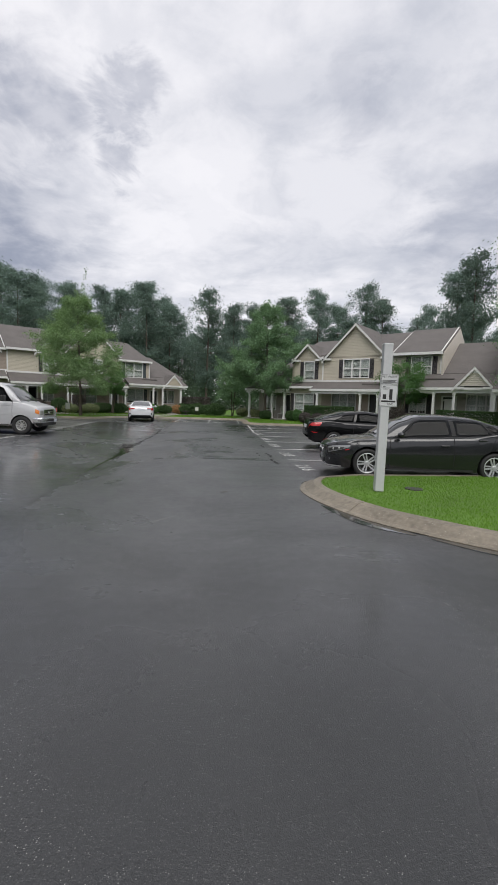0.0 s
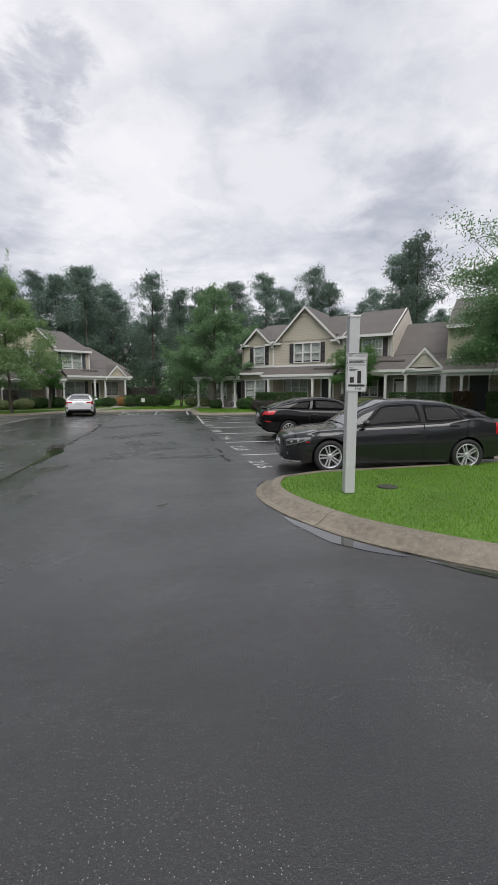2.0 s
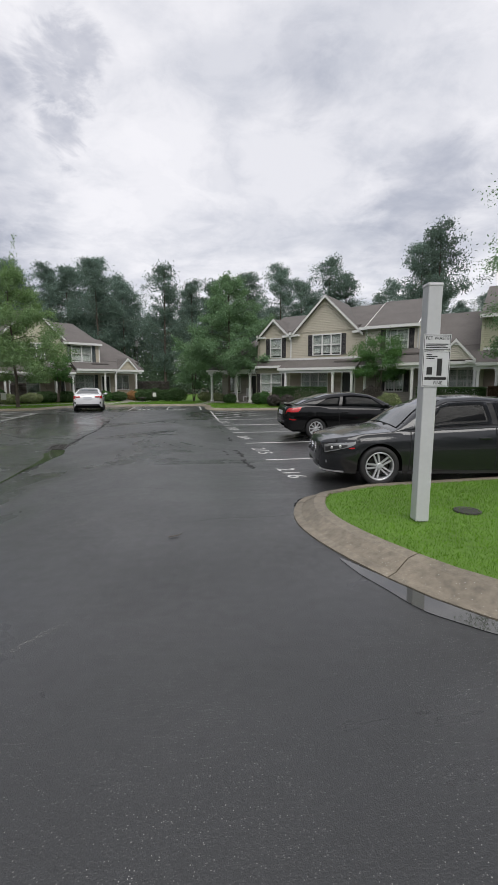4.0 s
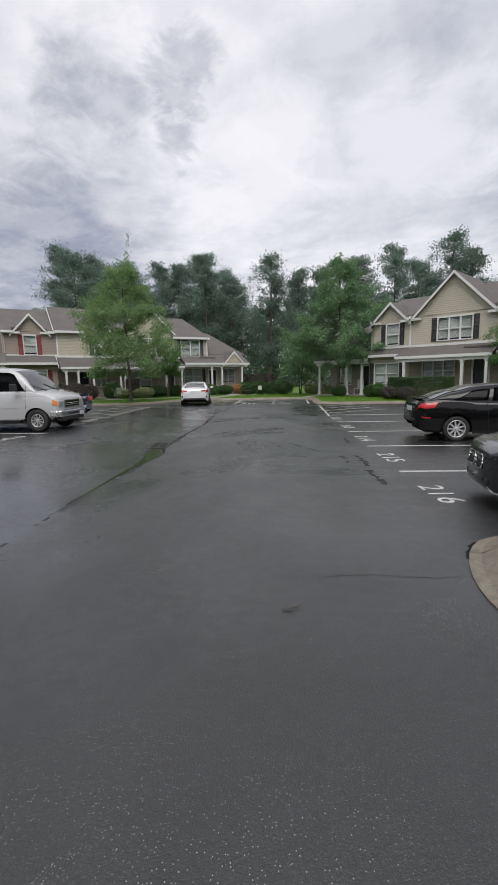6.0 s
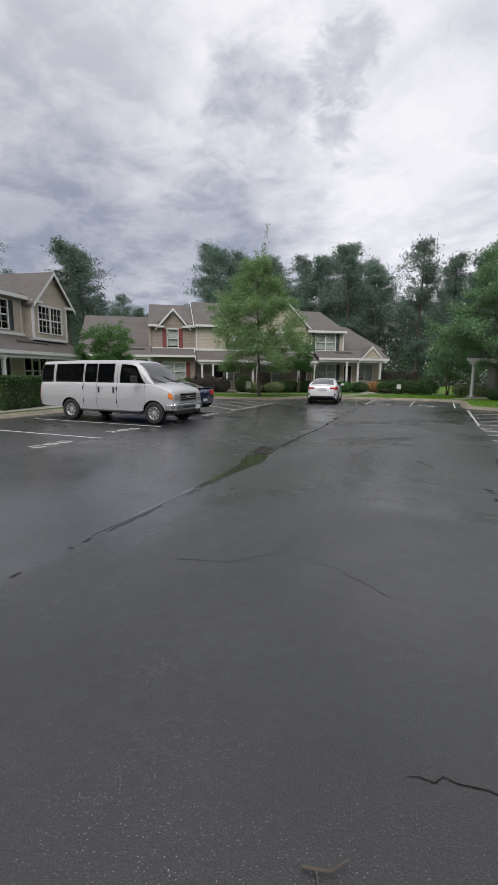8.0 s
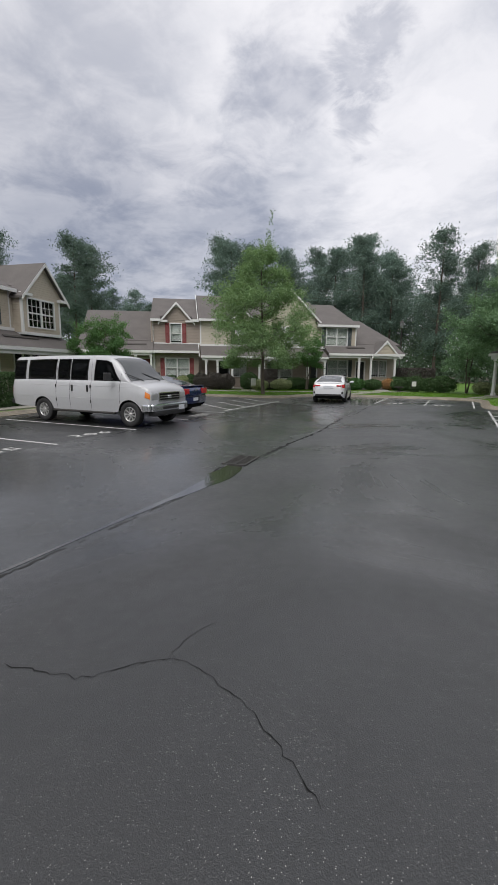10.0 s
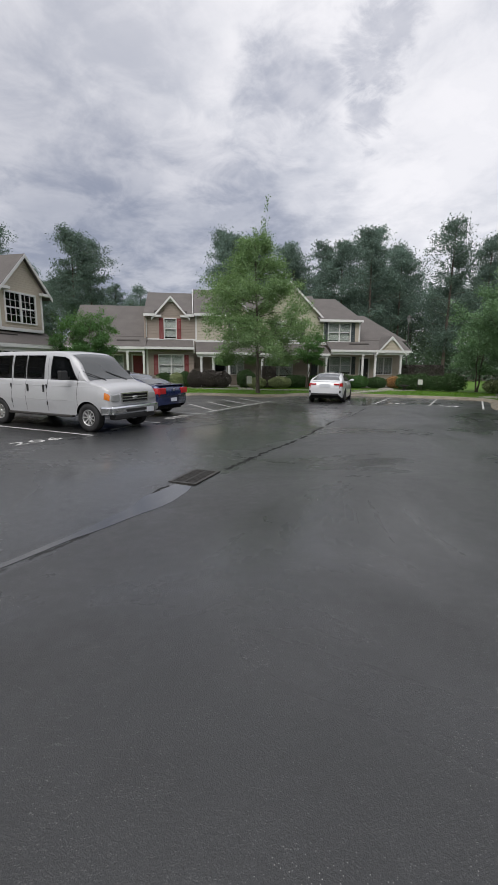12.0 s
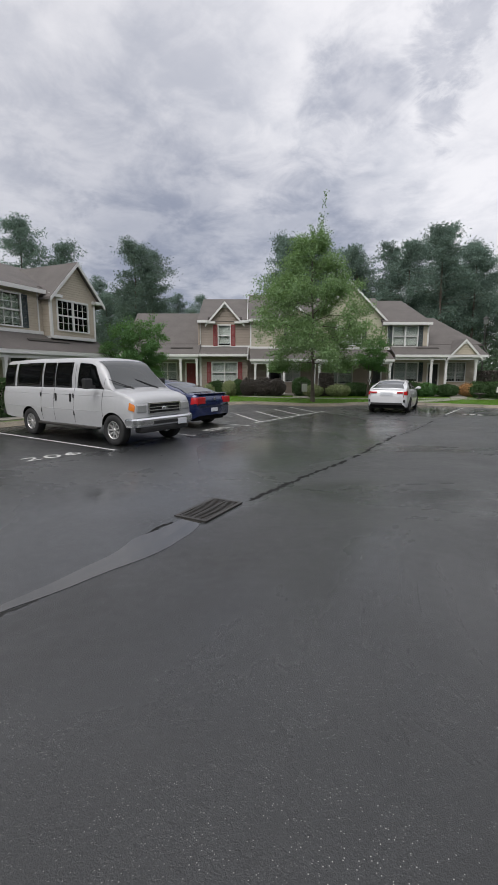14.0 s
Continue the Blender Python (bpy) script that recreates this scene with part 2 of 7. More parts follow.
def glass_material(name, tint, gloss=0.06):
    m = bpy.data.materials.new(name)
    m.use_nodes = True
    nt = m.node_tree
    N, Lk = nt.nodes.new, nt.links.new
    nt.nodes.remove(nt.nodes["Principled BSDF"])
    tr, gl, fr, mx = N("ShaderNodeBsdfTransparent"), N("ShaderNodeBsdfGlossy"), N("ShaderNodeFresnel"), N("ShaderNodeMixShader")
    tr.inputs[0].default_value = (*tint, 1)
    gl.inputs["Roughness"].default_value = 0.02
    fr.inputs[0].default_value = 1.5
    ad = N("ShaderNodeMath")
    ad.operation = "ADD"
    ad.inputs[1].default_value = gloss
    Lk(fr.outputs[0], ad.inputs[0])
    Lk(ad.outputs[0], mx.inputs[0])
    Lk(tr.outputs[0], mx.inputs[1])
    Lk(gl.outputs[0], mx.inputs[2])
    Lk(mx.outputs[0], nt.nodes["Material Output"].inputs[0])
    return m


ASPHALT = asphalt_material()
CONCRETE = mat("kerb_concrete", (0.172, 0.148, 0.112), 0.5, vary=0.5, scale=1.4, bump=0.5, bump_scale=60, obj=0.08)


def speckle(m, scale, share, color):
    """Strews pale grit over a material."""
    nt = m.node_tree
    N, Lk = nt.nodes.new, nt.links.new
    b = nt.nodes["Principled BSDF"]
    old = b.inputs["Base Color"].links[0].from_socket
    tc, vo, near, sep, few, mul, mx = N("ShaderNodeTexCoord"), N("ShaderNodeTexVoronoi"), N("ShaderNodeMapRange"), N("ShaderNodeSeparateColor"), N("ShaderNodeMath"), N("ShaderNodeMath"), N("ShaderNodeMix")
    vo.inputs["Scale"].default_value = scale
    Lk(tc.outputs["Object"], vo.inputs["Vector"])
    near.inputs[1].default_value, near.inputs[2].default_value, near.inputs[3].default_value, near.inputs[4].default_value = 0.12, 0.26, 1.0, 0.0
    Lk(vo.outputs["Distance"], near.inputs[0])
    Lk(vo.outputs["Color"], sep.inputs[0])
    few.operation, few.inputs[1].default_value, mul.operation = "LESS_THAN", share, "MULTIPLY"
    Lk(sep.outputs[0], few.inputs[0])
    Lk(near.outputs[0], mul.inputs[0])
    Lk(few.outputs[0], mul.inputs[1])
    mx.data_type = "RGBA"
    mx.inputs[7].default_value = (*color, 1)
    Lk(mul.outputs[0], mx.inputs[0])
    Lk(old, mx.inputs[6])
    Lk(mx.outputs[2], b.inputs["Base Color"])


speckle(CONCRETE, 52, 0.13, (0.38, 0.37, 0.34))
WALK = mat("walk_concrete", (0.27, 0.255, 0.225), 0.6, vary=0.15, scale=1.0, bump=0.3, bump_scale=50)
LAWN = mat("lawn_turf", (0.075, 0.155, 0.014), 0.85, vary=0.35, scale=1.2, bump=0.9, bump_scale=55)
BLADE = mat("grass_blade", (0.098, 0.20, 0.012), 0.55, vary=0.45, scale=1.1, island=0.4, spec=0.25, transl=(0.12, 0.30, 0.012))
EARTH = mat("forest_floor", (0.07, 0.065, 0.04), 0.95, vary=0.4, scale=0.3, bump=0.8, bump_scale=8)
MULCH = mat("mulch", (0.07, 0.04, 0.025), 0.9, vary=0.4, scale=6, bump=1.0, bump_scale=30)
WHITE = mat("white_trim", (0.66, 0.66, 0.65), 0.45, vary=0.06, scale=1.5)
VINYL = mat("white_vinyl", (0.50, 0.51, 0.52), 0.35, vary=0.05, scale=2.0, coat=0.2)
ROOF = mat("roof_shingle", (0.105, 0.095, 0.09), 0.85, vary=0.22, scale=1.2, bump=0.9, bump_scale=14)
GUTTER = mat("ridge_vent", (0.05, 0.045, 0.04), 0.8)
CREAM, TAUPE, GREIGE, OLIVE, PALE, SAND = (siding(n, c) for n, c in (("cream_siding", (0.47, 0.43, 0.35)), ("taupe_siding", (0.30, 0.25, 0.21)),
    ("greige_siding", (0.28, 0.26, 0.23)), ("olive_siding", (0.43, 0.42, 0.31)), ("pale_siding", (0.51, 0.47, 0.41)), ("sand_siding", (0.46, 0.405, 0.325))))
SHUT_DARK = mat("dark_shutter", (0.035, 0.032, 0.035), 0.5, vary=0.1)
SHUT_RED = mat("red_shutter", (0.20, 0.028, 0.028), 0.5, vary=0.1)
SHUT_GREEN = mat("slate_shutter", (0.05, 0.065, 0.07), 0.5, vary=0.1)
DOOR_DARK = mat("dark_door", (0.03, 0.032, 0.036), 0.4, vary=0.1)
DOOR_RED = mat("red_door", (0.16, 0.02, 0.022), 0.4, vary=0.1)
BLIND = mat("window_blind", (0.80, 0.81, 0.79), 0.7, vary=0.08)
ROOM = mat("room_dark", (0.05, 0.05, 0.05), 0.9, vary=0.1)
PANE = glass_material("window_glass", (0.90, 0.93, 0.92), 0.03)
BRASS = mat("metal_knob", (0.5, 0.42, 0.25), 0.3, 1.0, vary=0)
BARK = mat("bark", (0.085, 0.07, 0.055), 0.9, vary=0.35, scale=4, bump=1.0, bump_scale=25)
PINE_BARK = mat("pine_bark", (0.09, 0.07, 0.058), 0.95, vary=0.35, scale=2, bump=1.0, bump_scale=12)
LEAF = mat("oak_leaf", (0.16, 0.25, 0.12), 0.6, spec=0.25, vary=0.25, scale=0.7, island=0.35, transl=(0.24, 0.38, 0.10))
LEAF_DARK = mat("maple_leaf", (0.15, 0.25, 0.14), 0.6, spec=0.25, vary=0.25, scale=0.7, island=0.35, transl=(0.19, 0.32, 0.11))
MYRTLE = mat("myrtle_leaf", (0.075, 0.16, 0.06), 0.6, spec=0.25, vary=0.25, scale=0.9, island=0.35, transl=(0.15, 0.30, 0.05))
# needle colour is paled and blued to carry the distant haze
NEEDLE = mat("pine_needle", (0.135, 0.195, 0.165), 0.9, vary=0.3, scale=0.25, spec=0.1, island=0.22, obj=0.25, transl=(0.20, 0.26, 0.20))
HEDGE = mat("hedge_leaf", (0.075, 0.13, 0.055), 0.8, spec=0.2, vary=0.3, scale=1.5, island=0.4, transl=(0.04, 0.09, 0.02))
THICKET = mat("thicket_leaf", (0.10, 0.15, 0.10), 0.8, spec=0.2, vary=0.3, scale=0.3, island=0.4, transl=(0.12, 0.18, 0.09))
BUSH_DARK = mat("dark_bush_leaf", (0.065, 0.055, 0.048), 0.6, vary=0.3, scale=1.5, island=0.4)
BUSH_LIGHT = mat("variegated_leaf", (0.22, 0.26, 0.12), 0.6, vary=0.3, scale=2.5, island=0.4)
FLOWER = mat("orange_flower", (0.36, 0.20, 0.08), 0.6, vary=0.3, island=0.4)
RUBBER = mat("tyre_rubber", (0.018, 0.018, 0.019), 0.75, vary=0.2, scale=8)
ALLOY = mat("alloy_rim", (0.50, 0.51, 0.53), 0.35, 0.35, vary=0.05)
STEEL = mat("brushed_steel", (0.55, 0.55, 0.55), 0.3, 0.6, vary=0.05)
CHROME = mat("chrome", (0.75, 0.76, 0.78), 0.12, 1.0, vary=0)
PLASTIC = mat("black_plastic", (0.02, 0.02, 0.021), 0.5, vary=0.1)
WELL = mat("wheel_well", (0.008, 0.008, 0.008), 0.95, vary=0)
CAR_GLASS = mat("car_glass", (0.006, 0.007, 0.008), 0.05, vary=0, spec=0.22)
SCREEN_GLASS = mat("windscreen_glass", (0.04, 0.045, 0.047), 0.04, vary=0, spec=0.7, coat=0.3)
TAIL = mat("tail_lens", (0.45, 0.015, 0.02), 0.15, vary=0, coat=0.6)
LENS = mat("head_lens", (0.24, 0.245, 0.25), 0.08, 0.2, vary=0.1, coat=0.8)
VAN_LENS = mat("van_head_lens", (0.42, 0.43, 0.43), 0.10, 0.3, vary=0.1, coat=0.8)
AMBER = mat("amber_lens", (0.58, 0.17, 0.02), 0.15, vary=0.05, coat=0.6)
PLATE = mat("plate_white", (0.6, 0.62, 0.66), 0.4, vary=0.1, scale=12)
PAINT_GREY = mat("graphite_paint", (0.015, 0.016, 0.018), 0.20, 0.2, vary=0.04, spec=0.4, coat=0.8)
PAINT_BLACK = mat("black_paint", (0.004, 0.004, 0.0045), 0.10, 0.0, vary=0, spec=0.25, coat=0.35)
PAINT_WHITE = mat("white_paint", (0.62, 0.63, 0.65), 0.3, vary=0.02, coat=1.0)
PAINT_VAN = mat("van_white_paint", (0.41, 0.415, 0.43), 0.35, vary=0.04, scale=1.0, coat=0.6)
PAINT_BLUE = mat("blue_paint", (0.012, 0.022, 0.085), 0.25, 0.3, vary=0.04, coat=1.0)
ROAD_PAINT = mat("road_paint", (0.46, 0.46, 0.45), 0.5, vary=0.45, scale=5, bump=0.4, bump_scale=80)
CRACK = mat("crack_dirt", (0.009, 0.009, 0.009), 0.8, spec=0.18, vary=0.2, scale=5)
# dirt of the broken edges, and the dark reflection painted along the gutter
REFLECTION_DIRT = mat("reflection_dirt", (0.012, 0.0115, 0.011), 0.55, vary=0.3, scale=5, spec=0.3)
GRIT = mat("pale_grit", (0.27, 0.265, 0.25), 0.7, vary=0.2, scale=20, island=0.45)
IRON = mat("cast_iron", (0.06, 0.057, 0.054), 0.45, 0.5, vary=0.3, scale=6, bump=0.5, bump_scale=30)
PIT_SHADE = mat("pit_shade", (0.003, 0.003, 0.003), 0.95, vary=0, spec=0.0)
SIGN = mat("sign_white", (0.56, 0.57, 0.58), 0.35, vary=0.05)
INK = mat("sign_ink", (0.02, 0.02, 0.02), 0.5, vary=0)
WATER = mat("puddle_water", (0.032, 0.031, 0.028), 0.02, vary=0.2, scale=3, spec=0.6, coat=0.6)
FLAG = mat("yard_sign", (0.55, 0.55, 0.52), 0.6, vary=0.2, scale=6)


# ---------- mesh helpers ----------
def mesh_of(name, bm, material, smooth=False):
    me = bpy.data.meshes.new(name)
    bm.to_mesh(me)
    bm.free()
    me.materials.append(material)
    if smooth:
        for p in me.polygons:
            p.use_smooth = True
    return me


def part(name, bm, material, parent, label="", smooth=False):
    ob = new(name, bm if isinstance(bm, bpy.types.Mesh) else mesh_of(name, bm, material, smooth))
    ob.parent = parent
    return tagged(ob, label)


def thing(name, m, label, category, group="", kind=""):
    ob = new(name)
    ob.empty_display_size = 0.3
    ob.matrix_world = m
    return tagged(ob, label, category, group, kind)


def solo(name, bm, material, label, category, m=None, group="", kind="", smooth=False):
    ob = new(name, bm if isinstance(bm, bpy.types.Mesh) else mesh_of(name, bm, material, smooth))
    if m is not None:
        ob.matrix_world = m
    return tagged(ob, label, category, group, kind)


def B():
    return bmesh.new()


def box(bm, x0, x1, y0, y1, z0, z1, bevel=0.0):
    r = bmesh.ops.create_cube(bm, size=1, matrix=Matrix.LocRotScale(((x0 + x1) / 2, (y0 + y1) / 2, (z0 + z1) / 2), None, (abs(x1 - x0), abs(y1 - y0), abs(z1 - z0))))
    if bevel:
        es = {e for v in r["verts"] for e in v.link_edges}
        bmesh.ops.bevel(bm, geom=list(es), offset=bevel, segments=2, affect="EDGES", profile=0.5)
    return bm


def prism(bm, pts, d):
    """A polygon of 3D points, drawn out by the vector d."""
    a = [bm.verts.new(p) for p in pts]
    b = [bm.verts.new(Vector(p) + Vector(d)) for p in pts]
    n = len(pts)
    bm.faces.new(a)
    bm.faces.new(b[::-1])
    for i in range(n):
        bm.faces.new((a[(i + 1) % n], a[i], b[i], b[(i + 1) % n]))
    bmesh.ops.recalc_face_normals(bm, faces=bm.faces)
    return bm


def tube(bm, p0, p1, r0, r1, seg=8):
    p0, p1 = Vector(p0), Vector(p1)
    q = (p1 - p0).to_track_quat("Z", "Y").to_matrix()
    rings = []
    for p, r in ((p0, r0), (p1, r1)):
        rings.append([bm.verts.new(p + q @ Vector((r * math.cos(2 * math.pi * i / seg), r * math.sin(2 * math.pi * i / seg), 0))) for i in range(seg)])
    for i in range(seg):
        bm.faces.new((rings[0][i], rings[0][(i + 1) % seg], rings[1][(i + 1) % seg], rings[1][i]))
    bm.faces.new(rings[0][::-1])
    bm.faces.new(rings[1])
    return bm


def lathe(bm, profile, seg=28, axis="Y"):
    """A profile of (radius, along) turned round an axis."""
    rings = []
    for r, a in profile:
        ring = []
        for i in range(seg):
            t = 2 * math.pi * i / seg
            c, s = r * math.cos(t), r * math.sin(t)
            ring.append(bm.verts.new((c, a, s) if axis == "Y" else (c, s, a)))
        rings.append(ring)
    for u, v in zip(rings, rings[1:]):
        for i in range(seg):
            bm.faces.new((u[i], u[(i + 1) % seg], v[(i + 1) % seg], v[i]))
    bmesh.ops.recalc_face_normals(bm, faces=bm.faces)
    return bm


def leaves(name, centres, size, material, rng, flat=0.0, long=1.0):
    """One mesh of small four-sided leaves, turned at random."""
    n = len(centres)
    a = rng.normal(size=(n, 3))
    a[:, 2] *= 1 - flat
    a /= np.linalg.norm(a, axis=1)[:, None]
    b = np.cross(a, rng.normal(size=(n, 3)))
    b /= np.linalg.norm(b, axis=1)[:, None]
    s = (size * rng.uniform(0.6, 1.3, n))[:, None]
    v = np.stack([centres - a * s * long, centres - b * s * 0.5, centres + a * s * long, centres + b * s * 0.5], 1).reshape(-1, 3)
    me = bpy.data.meshes.new(name)
    me.vertices.add(4 * n)
    me.vertices.foreach_set("co", v.ravel().astype(np.float32))
    me.loops.add(4 * n)
    me.loops.foreach_set("vertex_index", np.arange(4 * n, dtype=np.int32))
    me.polygons.add(n)
    me.polygons.foreach_set("loop_start", np.arange(0, 4 * n, 4, dtype=np.int32))
    me.update(calc_edges=True)
    me.materials.append(material)
    return me

# ---------- ground, road, lawn and kerb ----------
def sheet(name, pts, z, material, label, category, kind="structure", up=0.0):
    bm = B()
    if up:
        prism(bm, [(x, y, z) for x, y in pts], (0, 0, up))
    else:
        f = bm.faces.new([bm.verts.new((x, y, z)) for x, y in pts])
        if f.normal.z < 0:
            f.normal_flip()
    bmesh.ops.triangulate(bm, faces=[f for f in bm.faces if len(f.verts) > 4])
    return solo(name, bm, material, label, category, kind=kind)


sheet("ground", [(-600, -600), (600, -600), (600, 600), (-600, 600)], -0.30, EARTH, "brown leaf-strewn forest floor reaching the horizon", "ground")


def road_height(x, y):
    """The court falls towards a shallow gutter and, along it, towards the drain."""
    off = x + 0.1217 * y + 2.45
    deep = 0.15 * math.exp(-(((y - 14.0) / 8.0) ** 2))
    return -deep * math.exp(-((off / 1.9) ** 2))


def build_road():
    xs = [-18, -14] + [-11 + 0.3 * k for k in range(41)] + [4, 8, 14]
    ys = [-70, -40, -20, -10] + [-5 + 0.4 * k for k in range(96)] + [38]
    bm = B()
    rows = [[bm.verts.new((x, y, road_height(x, y))) for x in xs] for y in ys]
    for u, v in zip(rows, rows[1:]):
        for i in range(len(xs) - 1):
            bm.faces.new((u[i], u[i + 1], v[i + 1], v[i]))
    solo("road", bm, ASPHALT, "wet dark asphalt of the parking court", "road", kind="structure", smooth=True)


build_road()

LANE = Vector((-0.1208, 0.9927))
SIDE = Vector((0.9927, 0.1208))
# edge of the asphalt round the court, from the far side of the left bays to the near island
EDGE = [(-11.3, -15), (-14.95, 15.2), (-16.35, 27.4), (-15.9, 28.7), (-14.8, 29.1), (-12.7, 29.5), (-11.7, 30.2), (-11.0, 32.2), (-10.0, 33.6), (-8.6, 34.1),
        (-5.2, 34.6), (-2.2, 34.9), (-1.35, 33.9), (-1.05, 31.0), (-0.7, 29.4), (0.3, 28.9), (3.8, 29.1), (4.8, 28.7), (5.2, 27.4), (7.2, 11.2), (7.2, 9.6), (6.4, 9.15),
        (3.5, 8.58), (2.5, 8.40), (1.9, 8.08), (1.57, 7.88), (1.38, 7.53), (1.27, 7.08), (1.26, 6.65), (1.37, 6.14), (1.6, 5.56), (2.02, 4.82), (2.52, 4.29), (3.27, 3.67), (4.7, 2.85), (7.0, 2.1), (14, 1.4), (40, 0.5)]


def smooth_line(pts, step):
    """A Catmull-Rom line through the points, cut into even steps."""
    p = [Vector(q) for q in pts]
    p = [2 * p[0] - p[1]] + p + [2 * p[-1] - p[-2]]
    out = []
    for i in range(1, len(p) - 2):
        a, b, c, d = p[i - 1 : i + 3]
        n = max(2, int((c - b).length / step))
        for k in range(n):
            t = k / n
            m1, m2 = (c - a) * 0.5, (d - b) * 0.5
            s = (c - b).length
            m1 *= s / max((c - a).length * 0.5, 1e-6) * 0.9
            m2 *= s / max((d - b).length * 0.5, 1e-6) * 0.9
            out.append((2 * t**3 - 3 * t**2 + 1) * b + (t**3 - 2 * t**2 + t) * m1 + (-2 * t**3 + 3 * t**2) * c + (t**3 - t**2) * m2)
    return out + [p[-2]]


LINE = smooth_line(EDGE, 0.35)


def inset(line, d):
    """The line moved to its left by d."""
    out = []
    for i, q in enumerate(line):
        t = (line[min(i + 1, len(line) - 1)] - line[max(i - 1, 0)]).normalized()
        out.append(q + Vector((-t.y, t.x)) * d)
    return out


def build_kerb():
    root = thing("kerb", Matrix(), "weathered tan concrete rolled kerb with dark joints", "kerb", kind="structure")
    # profile: distance inward from the asphalt, height
    prof = [(0.0, -0.02), (0.0, 0.012), (0.10, 0.03), (0.20, 0.09), (0.26, 0.125), (0.40, 0.14), (0.42, 0.10)]
    lines = [inset(LINE, d) for d, _ in prof]
    run, start, total = 0.0, 0, 0
    for i in range(1, len(LINE)):
        run += (LINE[i] - LINE[i - 1]).length
        if run > 2.4 or i == len(LINE) - 1:
            bm = B()
            rows = []
            for k in range(start, i + 1):
                t = (LINE[min(k + 1, len(LINE) - 1)] - LINE[max(k - 1, 0)]).normalized()
                e = 0.006 if k == start else -0.006 if k == i else 0.0
                rows.append([bm.verts.new((lines[j][k].x + t.x * e, lines[j][k].y + t.y * e, prof[j][1])) for j in range(len(prof))])
            for u, v in zip(rows, rows[1:]):
                for j in range(len(prof) - 1):
                    bm.faces.new((u[j], v[j], v[j + 1], u[j + 1]))
            bm.faces.new(rows[0])
            bm.faces.new(rows[-1][::-1])
            bmesh.ops.recalc_face_normals(bm, faces=bm.faces)
            part("kerb_stone", bm, CONCRETE, root)
            run, start = 0.0, i


build_kerb()


def build_lawn():
    inner = inset(LINE, 0.405)
    inner = [q for i, q in enumerate(inner) if i % 2 == 0 or i > 120]
    ring = [Vector((q.x, q.y)) for q in inner] + [Vector(p) for p in ((40, 70), (-75, 70), (-75, -15))]
    vs, _, fs, *_ = geometry.delaunay_2d_cdt(ring, [], [list(range(len(ring)))], 1, 1e-4)
    bm = B()
    made = [bm.verts.new((v.x, v.y, 0.118)) for v in vs]
    for f in fs:
        bm.faces.new([made[k] for k in f])
    bmesh.ops.recalc_face_normals(bm, faces=bm.faces)
    if sum(f.normal.z for f in bm.faces) < 0:
        bmesh.ops.reverse_faces(bm, faces=bm.faces)
    solo("lawn", bm, LAWN, "bright green mown lawn round the court", "lawn", kind="structure")


build_lawn()


# ---------- house parts ----------
def wall(house, name, x0, x1, z0, z1, y, material, holes=(), label="", thick=0.18):
    """A wall whose openings go right through it."""
    xs = sorted({x0, x1, *(v for h in holes for v in h[:2])})
    zs = sorted({z0, z1, *(v for h in holes for v in h[2:4])})
    n, k = len(xs) - 1, len(zs) - 1

    def solid(a, b):
        if not (0 <= a < n and 0 <= b < k):
            return False
        x, z = (xs[a] + xs[a + 1]) / 2, (zs[b] + zs[b + 1]) / 2
        return not any(h[0] < x < h[1] and h[2] < z < h[3] for h in holes)

    bm, made = B(), {}

    def v(a, b, c):
        if (a, b, c) not in made:
            made[a, b, c] = bm.verts.new((xs[a], y + thick * c, zs[b]))
        return made[a, b, c]

    for a in range(n):
        for b in range(k):
            if solid(a, b):
                for c in (0, 1):
                    bm.faces.new((v(a, b, c), v(a + 1, b, c), v(a + 1, b + 1, c), v(a, b + 1, c)))
                for da, db, p, q in ((-1, 0, (a, b), (a, b + 1)), (1, 0, (a + 1, b), (a + 1, b + 1)), (0, -1, (a, b), (a + 1, b)), (0, 1, (a, b + 1), (a + 1, b + 1))):
                    if not solid(a + da, b + db):
                        bm.faces.new((v(*p, 0), v(*q, 0), v(*q, 1), v(*p, 1)))
    bmesh.ops.recalc_face_normals(bm, faces=bm.faces)
    return part(name, bm, material, house, label)


def slab(house, name, quad, material, thick=0.14, label=""):
    bm = B()
    prism(bm, quad, (0, 0, -thick))
    return part(name, bm, material, house, label)


def trim(house, name, p0, p1, high=0.16, deep=0.04):
    """A white board along an edge."""
    p0, p1 = Vector(p0), Vector(p1)
    bm = B()
    prism(bm, [p0, p1, p1 - Vector((0, 0, high)), p0 - Vector((0, 0, high))], (0, deep, 0))
    return part(name, bm, WHITE, house)


